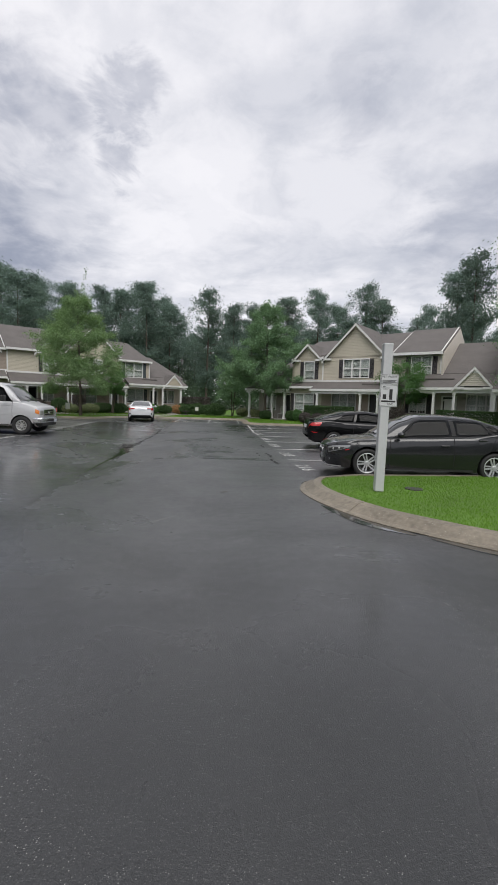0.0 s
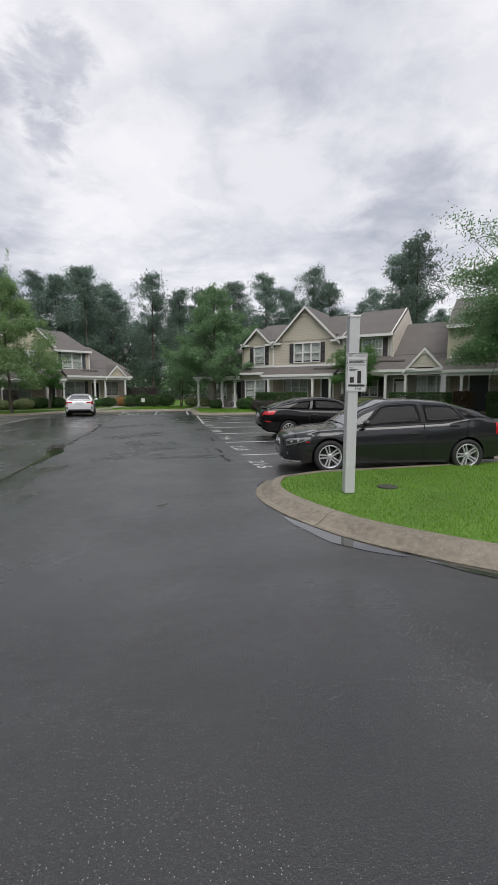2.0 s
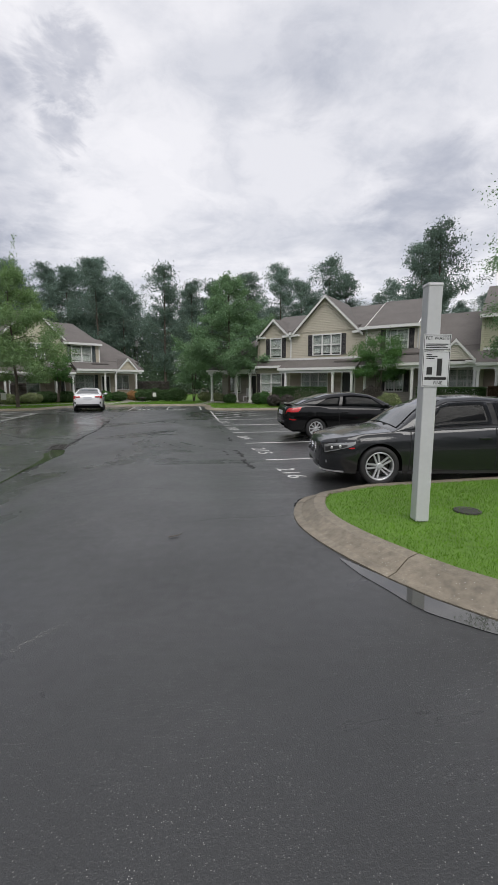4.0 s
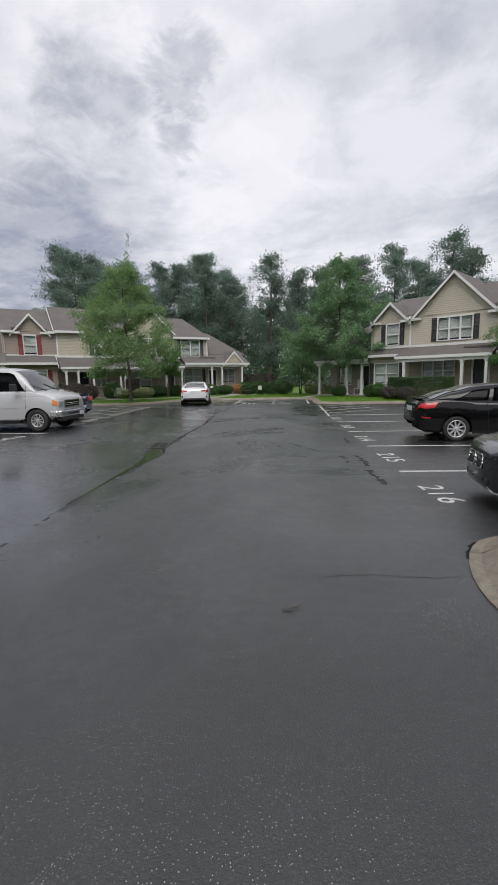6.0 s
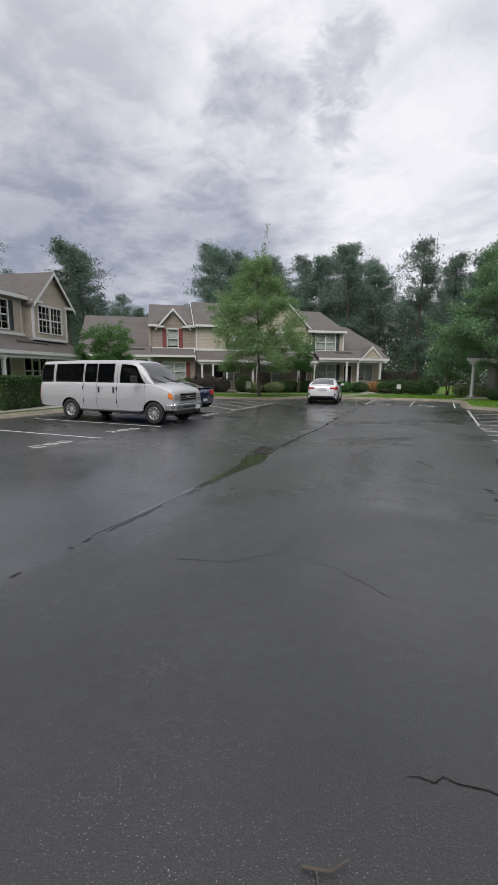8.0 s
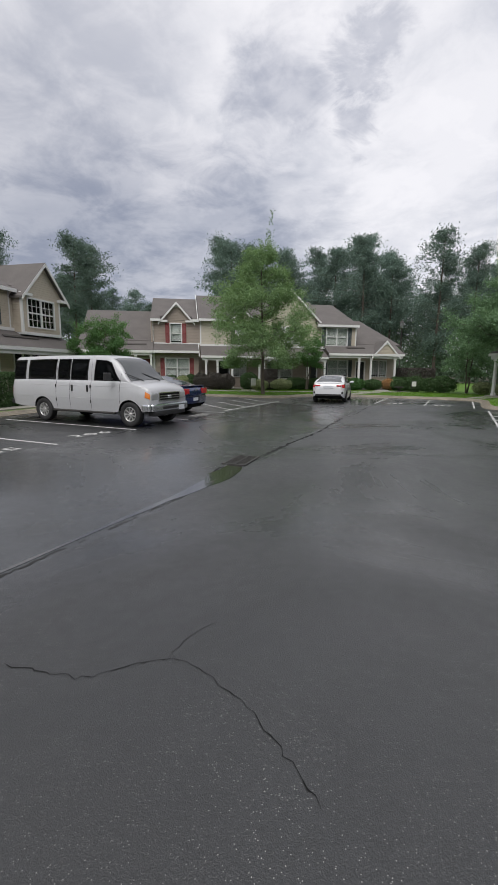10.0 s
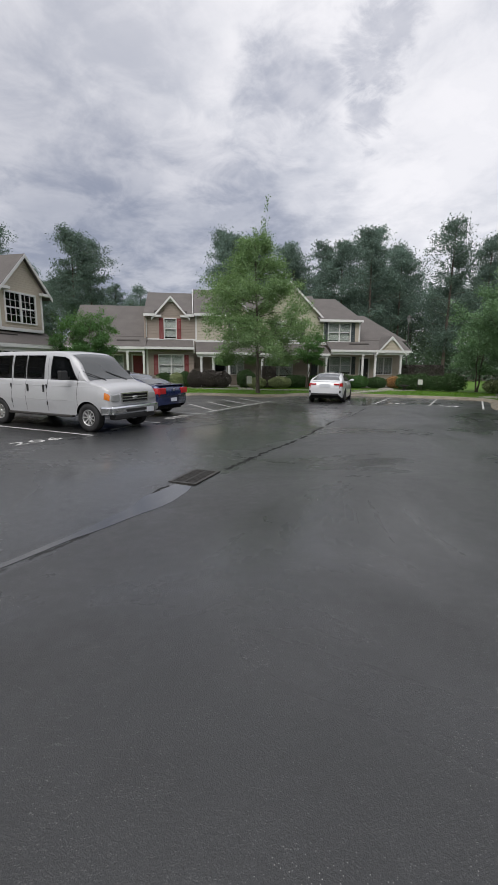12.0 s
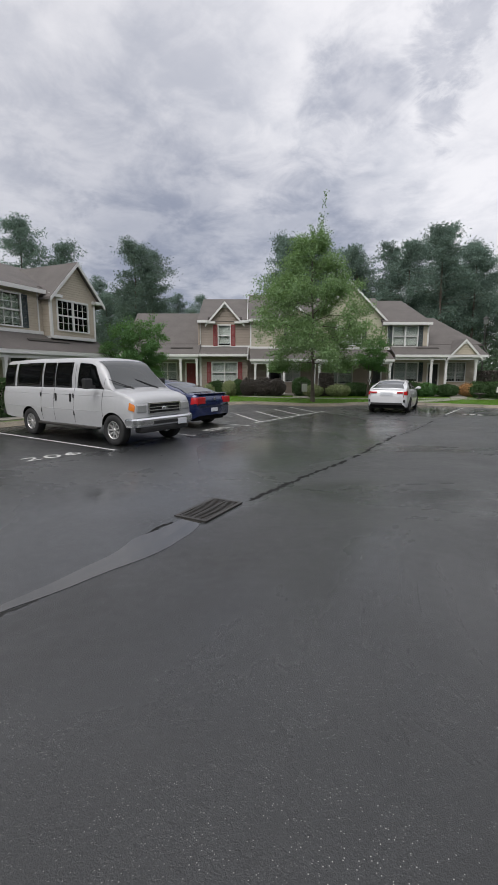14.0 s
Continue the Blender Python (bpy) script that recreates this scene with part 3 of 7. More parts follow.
def window(house, x0, x1, z0, z1, y, sashes=1, shutters=None, grid=False, blind=0.92):
    """Double-hung sashes with frame, meeting rails, panes, blinds and shutters."""
    w = part("window", B(), WHITE, house)
    f, t = B(), 0.055
    box(f, x0 - 0.07, x0, y - 0.05, y + 0.08, z0 - 0.05, z1 + 0.09)
    box(f, x1, x1 + 0.07, y - 0.05, y + 0.08, z0 - 0.05, z1 + 0.09)
    box(f, x0, x1, y - 0.05, y + 0.08, z1, z1 + 0.09)
    box(f, x0, x1, y - 0.07, y + 0.08, z0 - 0.06, z0)
    step = (x1 - x0) / sashes
    zm = (z0 + z1) / 2
    for i in range(sashes):
        a, b = x0 + i * step, x0 + (i + 1) * step
        if i:
            box(f, a - 0.05, a + 0.05, y - 0.04, y + 0.07, z0, z1)
        box(f, a + 0.05, b - 0.05, y - 0.02, y + 0.05, zm - 0.035, zm + 0.035)
        if grid:
            for g in (1, 2):
                gx = a + (b - a) * g / 3
                box(f, gx - 0.011, gx + 0.011, y - 0.005, y + 0.02, z0, zm - 0.04)
                box(f, gx - 0.011, gx + 0.011, y - 0.005, y + 0.02, zm + 0.04, z1)
            for gz in ((z0 + zm) / 2, (z1 + zm) / 2):
                box(f, a + 0.05, b - 0.05, y - 0.004, y + 0.019, gz - 0.011, gz + 0.011)
    part("window_frame", f, WHITE, w)
    for i in range(sashes):
        a, b = x0 + i * step + (0.05 if i else 0), x0 + (i + 1) * step - (0.05 if i < sashes - 1 else 0)
        for c, d in ((z0, zm - 0.03), (zm + 0.03, z1)):
            p = B()
            box(p, a, b, y + 0.022, y + 0.028, c, d)
            part("pane", p, PANE, w).visible_shadow = False
    if blind:
        b = B()
        n = int((z1 - z0) * blind / 0.05)
        for k in range(n):
            zz = z1 - 0.03 - k * 0.05
            prism(b, [(x0, y + 0.11, zz), (x1, y + 0.11, zz), (x1, y + 0.085, zz - 0.045), (x0, y + 0.085, zz - 0.045)], (0, 0.004, 0))
        if n:
            part("blind", b, BLIND, w, "pale slatted blind")
    if shutters:
        for a, b in ((x0 - 0.40, x0 - 0.09), (x1 + 0.09, x1 + 0.40)):
            s = B()
            box(s, a, a + 0.05, y - 0.045, y - 0.004, z0 - 0.05, z1 + 0.05)
            box(s, b - 0.05, b, y - 0.045, y - 0.004, z0 - 0.05, z1 + 0.05)
            for zz in (z0 - 0.05, zm - 0.04, z1 - 0.02):
                box(s, a + 0.05, b - 0.05, y - 0.045, y - 0.004, zz, zz + 0.07)
            k = z0 + 0.03
            while k < z1 - 0.04:
                prism(s, [(a + 0.05, y - 0.035, k), (b - 0.05, y - 0.035, k), (b - 0.05, y - 0.008, k + 0.05), (a + 0.05, y - 0.008, k + 0.05)], (0, -0.005, 0))
                k += 0.055
            part("shutter", s, shutters, w, "louvred shutter")
    return (x0, x1, z0, z1)


def door(house, x0, x1, z0, z1, y, material, glazed=False):
    d = part("door", B(), WHITE, house)
    f = B()
    box(f, x0 - 0.1, x0, y - 0.04, y + 0.1, z0, z1 + 0.1)
    box(f, x1, x1 + 0.1, y - 0.04, y + 0.1, z0, z1 + 0.1)
    box(f, x0, x1, y - 0.04, y + 0.1, z1, z1 + 0.1)
    part("door_frame", f, WHITE, d)
    l = B()
    box(l, x0, x1, y + 0.05, y + 0.1, z0, z1)
    w = x1 - x0
    for a, b, c, e in ((0.14, 0.46, 0.08, 0.40), (0.54, 0.86, 0.08, 0.40), (0.14, 0.46, 0.46, 0.72), (0.54, 0.86, 0.46, 0.72), (0.14, 0.46, 0.78, 0.94), (0.54, 0.86, 0.78, 0.94)):
        box(l, x0 + a * w, x0 + b * w, y + 0.035, y + 0.05, z0 + c * (z1 - z0), z0 + e * (z1 - z0))
    leaf = part("door_leaf", l, material, d)
    k = B()
    bmesh.ops.create_uvsphere(k, u_segments=10, v_segments=6, radius=0.035, matrix=Matrix.Translation((x1 - 0.08, y + 0.015, z0 + 0.95)))
    tube(k, (x1 - 0.08, y + 0.015, z0 + 0.95), (x1 - 0.08, y + 0.05, z0 + 0.95), 0.012, 0.012)
    part("door_knob", k, BRASS, d)
    if glazed:
        g = B()
        box(g, x0 + 0.1, x1 - 0.1, y + 0.0, y + 0.02, z0 + 0.15, z1 - 0.12)
        for fr in (0.0, 0.5, 0.93):
            box(g, x0 + 0.02, x1 - 0.02, y - 0.01, y + 0.03, z0 + 0.05 + fr * (z1 - z0 - 0.15), z0 + 0.13 + fr * (z1 - z0 - 0.15))
        part("storm_door", g, WHITE if glazed == "white" else CAR_GLASS, d, "glazed storm door")
    return (x0, x1, z0, z1)


def post(house, x, y, z0, z1, w=0.15):
    bm = B()
    box(bm, x - w / 2, x + w / 2, y - w / 2, y + w / 2, z0, z1, 0.01)
    box(bm, x - w / 2 - 0.03, x + w / 2 + 0.03, y - w / 2 - 0.03, y + w / 2 + 0.03, z0, z0 + 0.14)
    box(bm, x - w / 2 - 0.03, x + w / 2 + 0.03, y - w / 2 - 0.03, y + w / 2 + 0.03, z1 - 0.12, z1)
    part("porch_post", bm, WHITE, house)


def gable(house, xc, hw, ze, za, y0, y1, material, over=0.28, returns=True, face=True):
    """A roof with its gable to the front: two slopes, siding, white rakes and eave returns."""
    s = (za - ze) / hw
    e = 0.22
    for sgn in (-1, 1):
        a, b = (xc, za), (xc + sgn * (hw + e), ze - s * e)
        q = [(a[0], y0 - over, a[1]), (b[0], y0 - over, b[1]), (b[0], y1, b[1]), (a[0], y1, a[1])]
        slab(house, "gable_roof", q, ROOF, 0.12)
        bm = B()
        dz = 0.20
        prism(bm, [(a[0], y0 - over - 0.012, a[1] - 0.01), (b[0], y0 - over - 0.012, b[1] - 0.01), (b[0], y0 - over - 0.012, b[1] - dz), (a[0], y0 - over - 0.012, a[1] - dz)], (0, 0.05, 0))
        part("rake_board", bm, WHITE, house)
        if returns:
            r = B()
            x = xc + sgn * (hw + e * 0.2)
            box(r, min(x, x - sgn * 0.55), max(x, x - sgn * 0.55), y0 - over, y0 - 0.002, ze - 0.20, ze - 0.06)
            part("eave_return", r, WHITE, house)
    if face:
        bm = B()
        prism(bm, [(xc - hw, y0, ze - 0.02), (xc + hw, y0, ze - 0.02), (xc, y0, za - 0.10)], (0, 0.15, 0))
        part("gable_wall", bm, material, house)
        bm = B()
        prism(bm, [(xc - hw * 0.26, y0 - 0.03, za - s * hw * 0.26 - 0.08), (xc + hw * 0.26, y0 - 0.03, za - s * hw * 0.26 - 0.08), (xc, y0 - 0.03, za - 0.16)], (0, 0.028, 0))
        part("gable_peak", bm, WHITE if hw < 1.5 else material, house)


def lean_to(house, x0, x1, y0, z0, y1, z1, posts=(), floor=0.22, vent=None):
    """A porch roof from its eave (y0, z0) up to the wall (y1, z1), with beam, ceiling and posts."""
    slab(house, "porch_roof", [(x0, y0, z0 + 0.12), (x1, y0, z0 + 0.12), (x1, y1, z1), (x0, y1, z1)], ROOF, 0.1)
    trim(house, "fascia", (x0, y0 - 0.03, z0 + 0.13), (x1, y0 - 0.03, z0 + 0.13), 0.17, 0.028)
    if posts:
        bm = B()
        box(bm, x0 + 0.1, x1 - 0.1, y0 + 0.1, y0 + 0.28, z0 - 0.22, z0 - 0.03)
        part("porch_beam", bm, WHITE, house)
        bm = B()
        box(bm, x0 + 0.05, x1 - 0.05, y0 + 0.28, y1 + 1.6, z0 - 0.05, z0 - 0.02)
        part("porch_ceiling", bm, WHITE, house)
        bm = B()
        box(bm, x0, x1, y0 - 0.05, y1 + 1.5, 0.0, floor)
        part("porch_floor", bm, WALK, house, "pale concrete porch slab")
        for x in posts:
            post(house, x, y0 + 0.19, floor, z0 - 0.2)
    if vent:
        t = 0.55
        bm = B()
        y, z = y0 + (y1 - y0) * t, z0 + 0.12 + (z1 - z0 - 0.12) * t
        prism(bm, [(vent[0], y - 0.06, z + 0.0), (vent[1], y - 0.06, z + 0.0), (vent[1], y + 0.06, z + 0.09), (vent[0], y + 0.06, z + 0.09)], (0, 0, 0.03))
        part("roof_vent", bm, GUTTER, house)


def corner(house, x, y, z0, z1, w=0.11):
    bm = B()
    box(bm, x - w / 2, x + w / 2, y - 0.025, y + 0.09, z0, z1)
    part("corner_board", bm, WHITE, house)


def base_board(house, x0, x1, y, z):
    bm = B()
    box(bm, x0, x1, y - 0.035, y + 0.02, z - 0.07, z + 0.08)
    part("band_board", bm, WHITE, house)


def shell(house, x0, x1, y0, y1, z0, z1, material):
    """Side and back walls and a dark floor behind the front."""
    for n, (a, b, c, d) in (("side_wall", (x0, x0 + 0.18, y0 + 0.18, y1)), ("side_wall", (x1 - 0.18, x1, y0 + 0.18, y1)), ("back_wall", (x0 + 0.18, x1 - 0.18, y1 - 0.18, y1))):
        bm = B()
        box(bm, a, b, c, d, z0, z1)
        part(n, bm, material, house)
    bm = B()
    box(bm, x0 + 0.18, x1 - 0.18, y0 + 2.2, y0 + 2.3, z0, z1)
    part("room_wall", bm, ROOM, house)


def main_roof(house, x0, x1, ye, ze, yr, zr, yb, fascia=True, hip0=None, hip1=None, cut=None):
    """Front and back slopes; hip0/hip1 give the ridge's ends where the roof is hipped."""
    a, b = (x0 if hip0 is None else hip0), (x1 if hip1 is None else hip1)
    if cut:
        # the eave stops at a gable that stands in the wall's plane
        y = 0.25 + max(0.0, ye + 0.35)
        zc = ze + (zr - ze) * (y - ye) / (yr - ye)
        for u, w in ((x0, cut[0]), (cut[1], x1)):
            if w - u > 0.05:
                slab(house, "roof", [(u, ye, ze), (w, ye, ze), (w, yr, zr), (u, yr, zr)], ROOF)
                trim(house, "fascia", (u, ye - 0.035, ze + 0.01), (w, ye - 0.035, ze + 0.01), 0.18, 0.03)
        slab(house, "roof", [(cut[0], y, zc), (cut[1], y, zc), (cut[1], yr, zr), (cut[0], yr, zr)], ROOF)
        fascia = False
    else:
        slab(house, "roof", [(x0, ye, ze), (x1, ye, ze), (b, yr, zr), (a, yr, zr)], ROOF)
    slab(house, "roof", [(x1, yb, ze), (x0, yb, ze), (a, yr, zr), (b, yr, zr)], ROOF)
    if hip0 is not None:
        slab(house, "roof", [(x0, yb, ze), (x0, ye, ze), (a, yr, zr)], ROOF)
    if hip1 is not None:
        slab(house, "roof", [(x1, ye, ze), (x1, yb, ze), (b, yr, zr)], ROOF)
    if fascia:
        trim(house, "fascia", (x0, ye - 0.035, ze + 0.01), (x1, ye - 0.035, ze + 0.01), 0.18, 0.03)


def gable_end(house, x, ye, ze, yr, zr, yb, zb, material, front_rake=True):
    """The triangular side wall at a roof's end, with its white rake."""
    bm = B()
    prism(bm, [(x, ye + 0.2, zb), (x, yb - 0.2, zb), (x, yb - 0.2, ze - 0.05), (x, yr, zr - 0.12), (x, ye + 0.2, ze - 0.05)], (0.14, 0, 0))
    part("side_wall", bm, material, house)
    if front_rake:
        bm = B()
        prism(bm, [(x - 0.03, ye, ze + 0.03), (x - 0.03, yr, zr + 0.03), (x - 0.03, yr, zr - 0.16), (x - 0.03, ye, ze - 0.16)], (0.07, 0, 0))
        part("rake_board", bm, WHITE, house)


# ---------- the three rows of town houses ----------
def build_row_east():
    h = thing("townhouse_row", pose(7.37, 32.45, 0, 0, 0, -35), "cream-sided two-storey townhouse row with brown shingle roofs and white porches", "townhouse", "townhouse rows")
    # end wing with a deep porch
    o = [window(h, -9.2, -8.1, 0.95, 2.3, 1.4, 2), door(h, -7.0, -6.15, 0.25, 2.3, 1.4, DOOR_DARK)]
    wall(h, "front_wall", -10.0, -5.55, 0.0, 2.75, 1.4, GREIGE, o)
    shell(h, -10.0, -5.55, 1.4, 9.0, 0.0, 2.7, GREIGE)
    lean_to(h, -10.3, -5.6, -0.35, 2.64, 1.4, 3.55, (-9.9, -7.45, -6.2))
    main_roof(h, -10.4, -5.45, 0.4, 3.15, 4.4, 5.7, 9.0, False, hip0=-8.0)
    # small gabled unit
    o = [window(h, -5.25, -3.52, 1.05, 2.36, 0, 2, SHUT_DARK)]
    wall(h, "front_wall", -5.7, -2.78, 0.0, 3.3, 0, CREAM, o)
    lean_to(h, -5.55, -2.8, -0.45, 2.86, 0.0, 3.36)
    o = [window(h, -4.42, -3.56, 3.62, 4.95, 0, 1, SHUT_DARK)]
    wall(h, "upper_wall", -5.4, -2.78, 3.3, 5.22, 0, CREAM, o)
    base_board(h, -5.4, -2.78, 0, 3.45)
    gable(h, -4.1, 1.26, 5.22, 6.42, 0, 3.4, CREAM)
    shell(h, -5.7, -2.78, 0, 9, 0, 5.1, CREAM)
    main_roof(h, -5.5, -2.7, -0.35, 5.25, 4.2, 7.2, 9.2, cut=(-5.36, -2.84))
    # wide gabled unit
    o = [window(h, -1.82, 0.12, 1.15, 2.48, 0, 3), door(h, 1.26, 2.08, 0.25, 2.44, 0, DOOR_DARK)]
    wall(h, "front_wall", -2.78, 2.9, 0.0, 3.3, 0, TAUPE, o)
    lean_to(h, -3.0, 2.7, -1.6, 2.62, 0.0, 3.38, (-2.42, 1.1, 2.4), vent=(0.9, 2.3))
    o = [window(h, -0.95, 1.05, 3.70, 5.03, 0, 3, SHUT_DARK)]
    wall(h, "upper_wall", -2.78, 2.9, 3.3, 5.3, 0, CREAM, o)
    base_board(h, -2.78, 2.9, 0, 3.42)
    corner(h, -2.75, 0, 3.4, 5.2)
    corner(h, 2.86, 0, 3.4, 5.3)
    gable(h, -0.05, 2.5, 5.24, 7.74, 0, 4.4, CREAM)
    shell(h, -2.78, 2.9, 0, 9, 0, 5.2, CREAM)
    main_roof(h, -2.7, 2.95, -0.35, 5.32, 4.2, 7.5, 9.2, cut=(-2.55, 2.45))
    bm = B()
    prism(bm, [(2.84, -0.42, 5.33), (2.84, 4.2, 7.545), (2.84, 4.2, 7.43), (2.84, -0.42, 5.2)], (0.035, 0, 0))
    part("rake_board", bm, WHITE, h)
    # flat-fronted unit
    o = [window(h, 4.25, 5.29, 1.2, 2.5, 0, 2, SHUT_DARK, True)]
    wall(h, "front_wall", 2.9, 6.2, 0.0, 3.4, 0, GREIGE, o)
    lean_to(h, 2.7, 6.2, -0.9, 2.72, 0.0, 3.45, (3.05,))
    o = [window(h, 4.2, 5.5, 3.74, 5.06, 0, 2, SHUT_DARK, True)]
    wall(h, "upper_wall", 2.9, 6.2, 3.4, 5.35, 0, PALE, o)
    base_board(h, 2.9, 6.2, 0, 3.56)
    shell(h, 2.9, 6.2, 0, 8.8, 0, 5.25, PALE)
    main_roof(h, 2.95, 6.3, -0.35, 5.36, 4.2, 7.62, 8.8)
    gable_end(h, 6.2, -0.35, 5.36, 4.2, 7.62, 8.8, 3.2, PALE)
    corner(h, 6.15, 0, 3.5, 5.3)
    # low unit with a pediment over the porch
    o = [door(h, 6.42, 7.2, 0.25, 2.32, 0, DOOR_DARK, "white"), window(h, 7.92, 9.6, 1.15, 2.46, 0, 3, None, True)]
    wall(h, "front_wall", 6.2, 9.95, 0.0, 3.4, 0, GREIGE, o)
    shell(h, 6.2, 9.95, 0, 8.6, 0, 3.6, GREIGE)
    lean_to(h, 5.2, 9.72, -1.65, 2.78, 0.0, 3.9, (6.17, 7.41, 9.55), vent=(5.4, 7.2))
    main_roof(h, 6.3, 9.9, -0.02, 3.92, 4.2, 6.42, 8.6, False)
    gable(h, 8.52, 1.04, 3.02, 4.2, -1.62, 0.5, PALE, 0.1)
    # end unit, set forward
    y = -0.9
    o = [door(h, 11.0, 12.0, 0.3, 2.46, y + 0.3, DOOR_DARK), window(h, 13.2, 15.2, 1.1, 2.4, y + 0.3, 3, SHUT_DARK)]
    wall(h, "front_wall", 9.75, 17.0, 0.0, 3.5, y + 0.3, TAUPE, o)
    lean_to(h, 9.6, 17.0, y - 1.2, 2.66, y + 0.05, 3.55, (9.75, 10.65, 13.0), vent=(11.2, 12.8))
    o = [window(h, 13.7, 15.6, 3.8, 5.1, y, 3, SHUT_DARK)]
    wall(h, "upper_wall", 9.75, 17.0, 3.5, 5.4, y, OLIVE, o)
    base_board(h, 9.75, 17.0, y, 3.58)
    corner(h, 9.78, y, 3.6, 5.4)
    corner(h, 11.75, y, 3.6, 5.4)
    gable(h, 14.4, 2.55, 5.4, 7.9, y, 4.0, OLIVE)
    shell(h, 9.75, 17.0, y, 8.4, 0, 5.3, OLIVE)
    main_roof(h, 9.62, 17.1, y - 0.35, 5.46, 3.7, 7.85, 8.4, cut=(11.85, 16.95))
    gable_end(h, 9.70, y - 0.3, 5.46, 3.7, 7.85, 8.4, 3.3, OLIVE, False)


def build_row_north():
    h = thing("townhouse_row", pose(-8.8, 45.8, 0, 0, 0, 40), "taupe and cream townhouse row with gabled dormers and red shutters", "townhouse", "townhouse rows")
    # low end wing, hipped, with a pediment
    o = [window(h, -1.98, -0.66, 1.15, 2.45, 0, 2, None, True), door(h, -3.34, -2.63, 0.25, 2.37, 0, DOOR_DARK), window(h, -5.83, -4.14, 1.15, 2.45, 0, 2, SHUT_GREEN)]
    wall(h, "front_wall", -6.4, 0.2, 0.0, 3.3, 0, SAND, o)
    shell(h, -6.4, 0.2, 0, 8.6, 0, 3.2, SAND)
    lean_to(h, -6.35, 0.1, -1.7, 2.86, 0.0, 3.80, (-3.73, -2.7, -0.62), vent=(-4.6, -3.0))
    main_roof(h, -6.3, 0.5, -0.02, 3.82, 4.0, 6.15, 8.6, False, hip1=-1.6)
    slab(h, "roof", [(0.1, -1.7, 2.98), (0.62, -0.9, 2.98), (0.5, -0.02, 3.82)], ROOF, 0.1)
    gable(h, -1.52, 1.02, 3.0, 4.08, -1.66, 0.5, SAND, 0.1)
    # dormer unit
    o = [window(h, -6.14, -4.40, 3.68, 5.04, -0.3, 2, SHUT_GREEN)]
    wall(h, "upper_wall", -6.55, -3.6, 3.35, 5.2, -0.3, SAND, o)
    base_board(h, -6.55, -3.6, -0.3, 3.46)
    corner(h, -6.5, -0.3, 3.5, 5.2)
    corner(h, -3.63, -0.3, 3.5, 5.2)
    shell(h, -6.5, -3.62, -0.3, 8.4, 3.3, 5.1, SAND)
    main_roof(h, -7.0, -3.45, -0.62, 5.3, 4.0, 7.5, 8.6, hip1=-4.3)
    # wide gabled unit
    o = [window(h, -11.02, -8.97, 0.95, 2.26, 0, 2), door(h, -7.6, -6.85, 0.25, 2.3, 0, DOOR_DARK)]
    wall(h, "front_wall", -12.1, -6.4, 0.0, 3.4, 0, TAUPE, o)
    lean_to(h, -12.3, -6.35, -1.6, 2.56, 0.0, 3.4, (-11.93, -11.57, -7.99, -6.6), vent=(-8.2, -6.8))
    o = [window(h, -10.2, -8.4, 3.72, 5.05, 0, 3, SHUT_DARK)]
    wall(h, "upper_wall", -12.1, -6.4, 3.4, 5.32, 0, OLIVE, o)
    base_board(h, -12.1, -6.4, 0, 3.5)
    gable(h, -9.25, 2.86, 5.32, 8.14, 0, 4.4, OLIVE)
    shell(h, -12.1, -6.4, 0, 8.8, 0, 5.2, OLIVE)
    main_roof(h, -12.1, -6.4, -0.35, 5.36, 4.0, 7.7, 8.8, cut=(-12.1, -6.4))
    # cream unit with a small gable
    o = [door(h, -15.06, -14.2, 0.25, 2.34, 0, DOOR_DARK, "dark"), window(h, -13.81, -12.83, 1.1, 2.32, 0, 2, None, True)]
    wall(h, "front_wall", -16.5, -12.1, 0.0, 3.4, 0, TAUPE, o)
    lean_to(h, -16.5, -12.35, -1.6, 2.56, 0.0, 3.5, (-16.11, -15.23, -14.08))
    o = [window(h, -13.6, -12.6, 3.72, 5.05, 0, 1, SHUT_DARK, True)]
    wall(h, "upper_wall", -16.5, -12.1, 3.4, 5.5, 0, CREAM, o)
    base_board(h, -16.5, -12.1, 0, 3.55)
    corner(h, -16.45, 0, 3.5, 5.5)
    gable(h, -13.1, 1.08, 5.45, 6.55, 0, 3.4, CREAM)
    shell(h, -16.5, -12.1, 0, 8.8, 0, 5.4, CREAM)
    main_roof(h, -16.6, -12.1, -0.35, 5.55, 4.0, 7.95, 8.8, cut=(-14.2, -12.1))
    bm = B()
    prism(bm, [(-16.7, -0.42, 5.55), (-16.7, 4.0, 7.99), (-16.7, 4.0, 7.84), (-16.7, -0.42, 5.40)], (0.04, 0, 0))
    part("rake_board", bm, WHITE, h)
    bm = B()
    prism(bm, [(-16.66, -1.66, 2.74), (-16.66, -0.05, 3.62), (-16.66, -0.05, 3.47), (-16.66, -1.66, 2.59)], (0.05, 0, 0))
    part("rake_board", bm, WHITE, h)
    # unit with red shutters
    o = [window(h, -19.19, -17.44, 1.05, 2.43, -0.9, 2, SHUT_RED)]
    wall(h, "front_wall", -20.1, -16.66, 0.0, 3.0, -0.9, TAUPE, o)
    corner(h, -20.05, -0.9, 0.2, 2.9, 0.14)
    lean_to(h, -20.2, -16.66, -1.5, 2.90, 0.0, 3.62)
    o = [window(h, -18.79, -17.97, 3.72, 5.12, 0, 1, SHUT_RED)]
    wall(h, "upper_wall", -20.2, -16.5, 3.0, 5.4, 0, TAUPE, o)
    base_board(h, -20.2, -16.5, 0, 3.62)
    corner(h, -20.16, 0, 3.6, 5.4)
    gable(h, -18.32, 1.2, 5.45, 6.80, 0, 3.6, TAUPE)
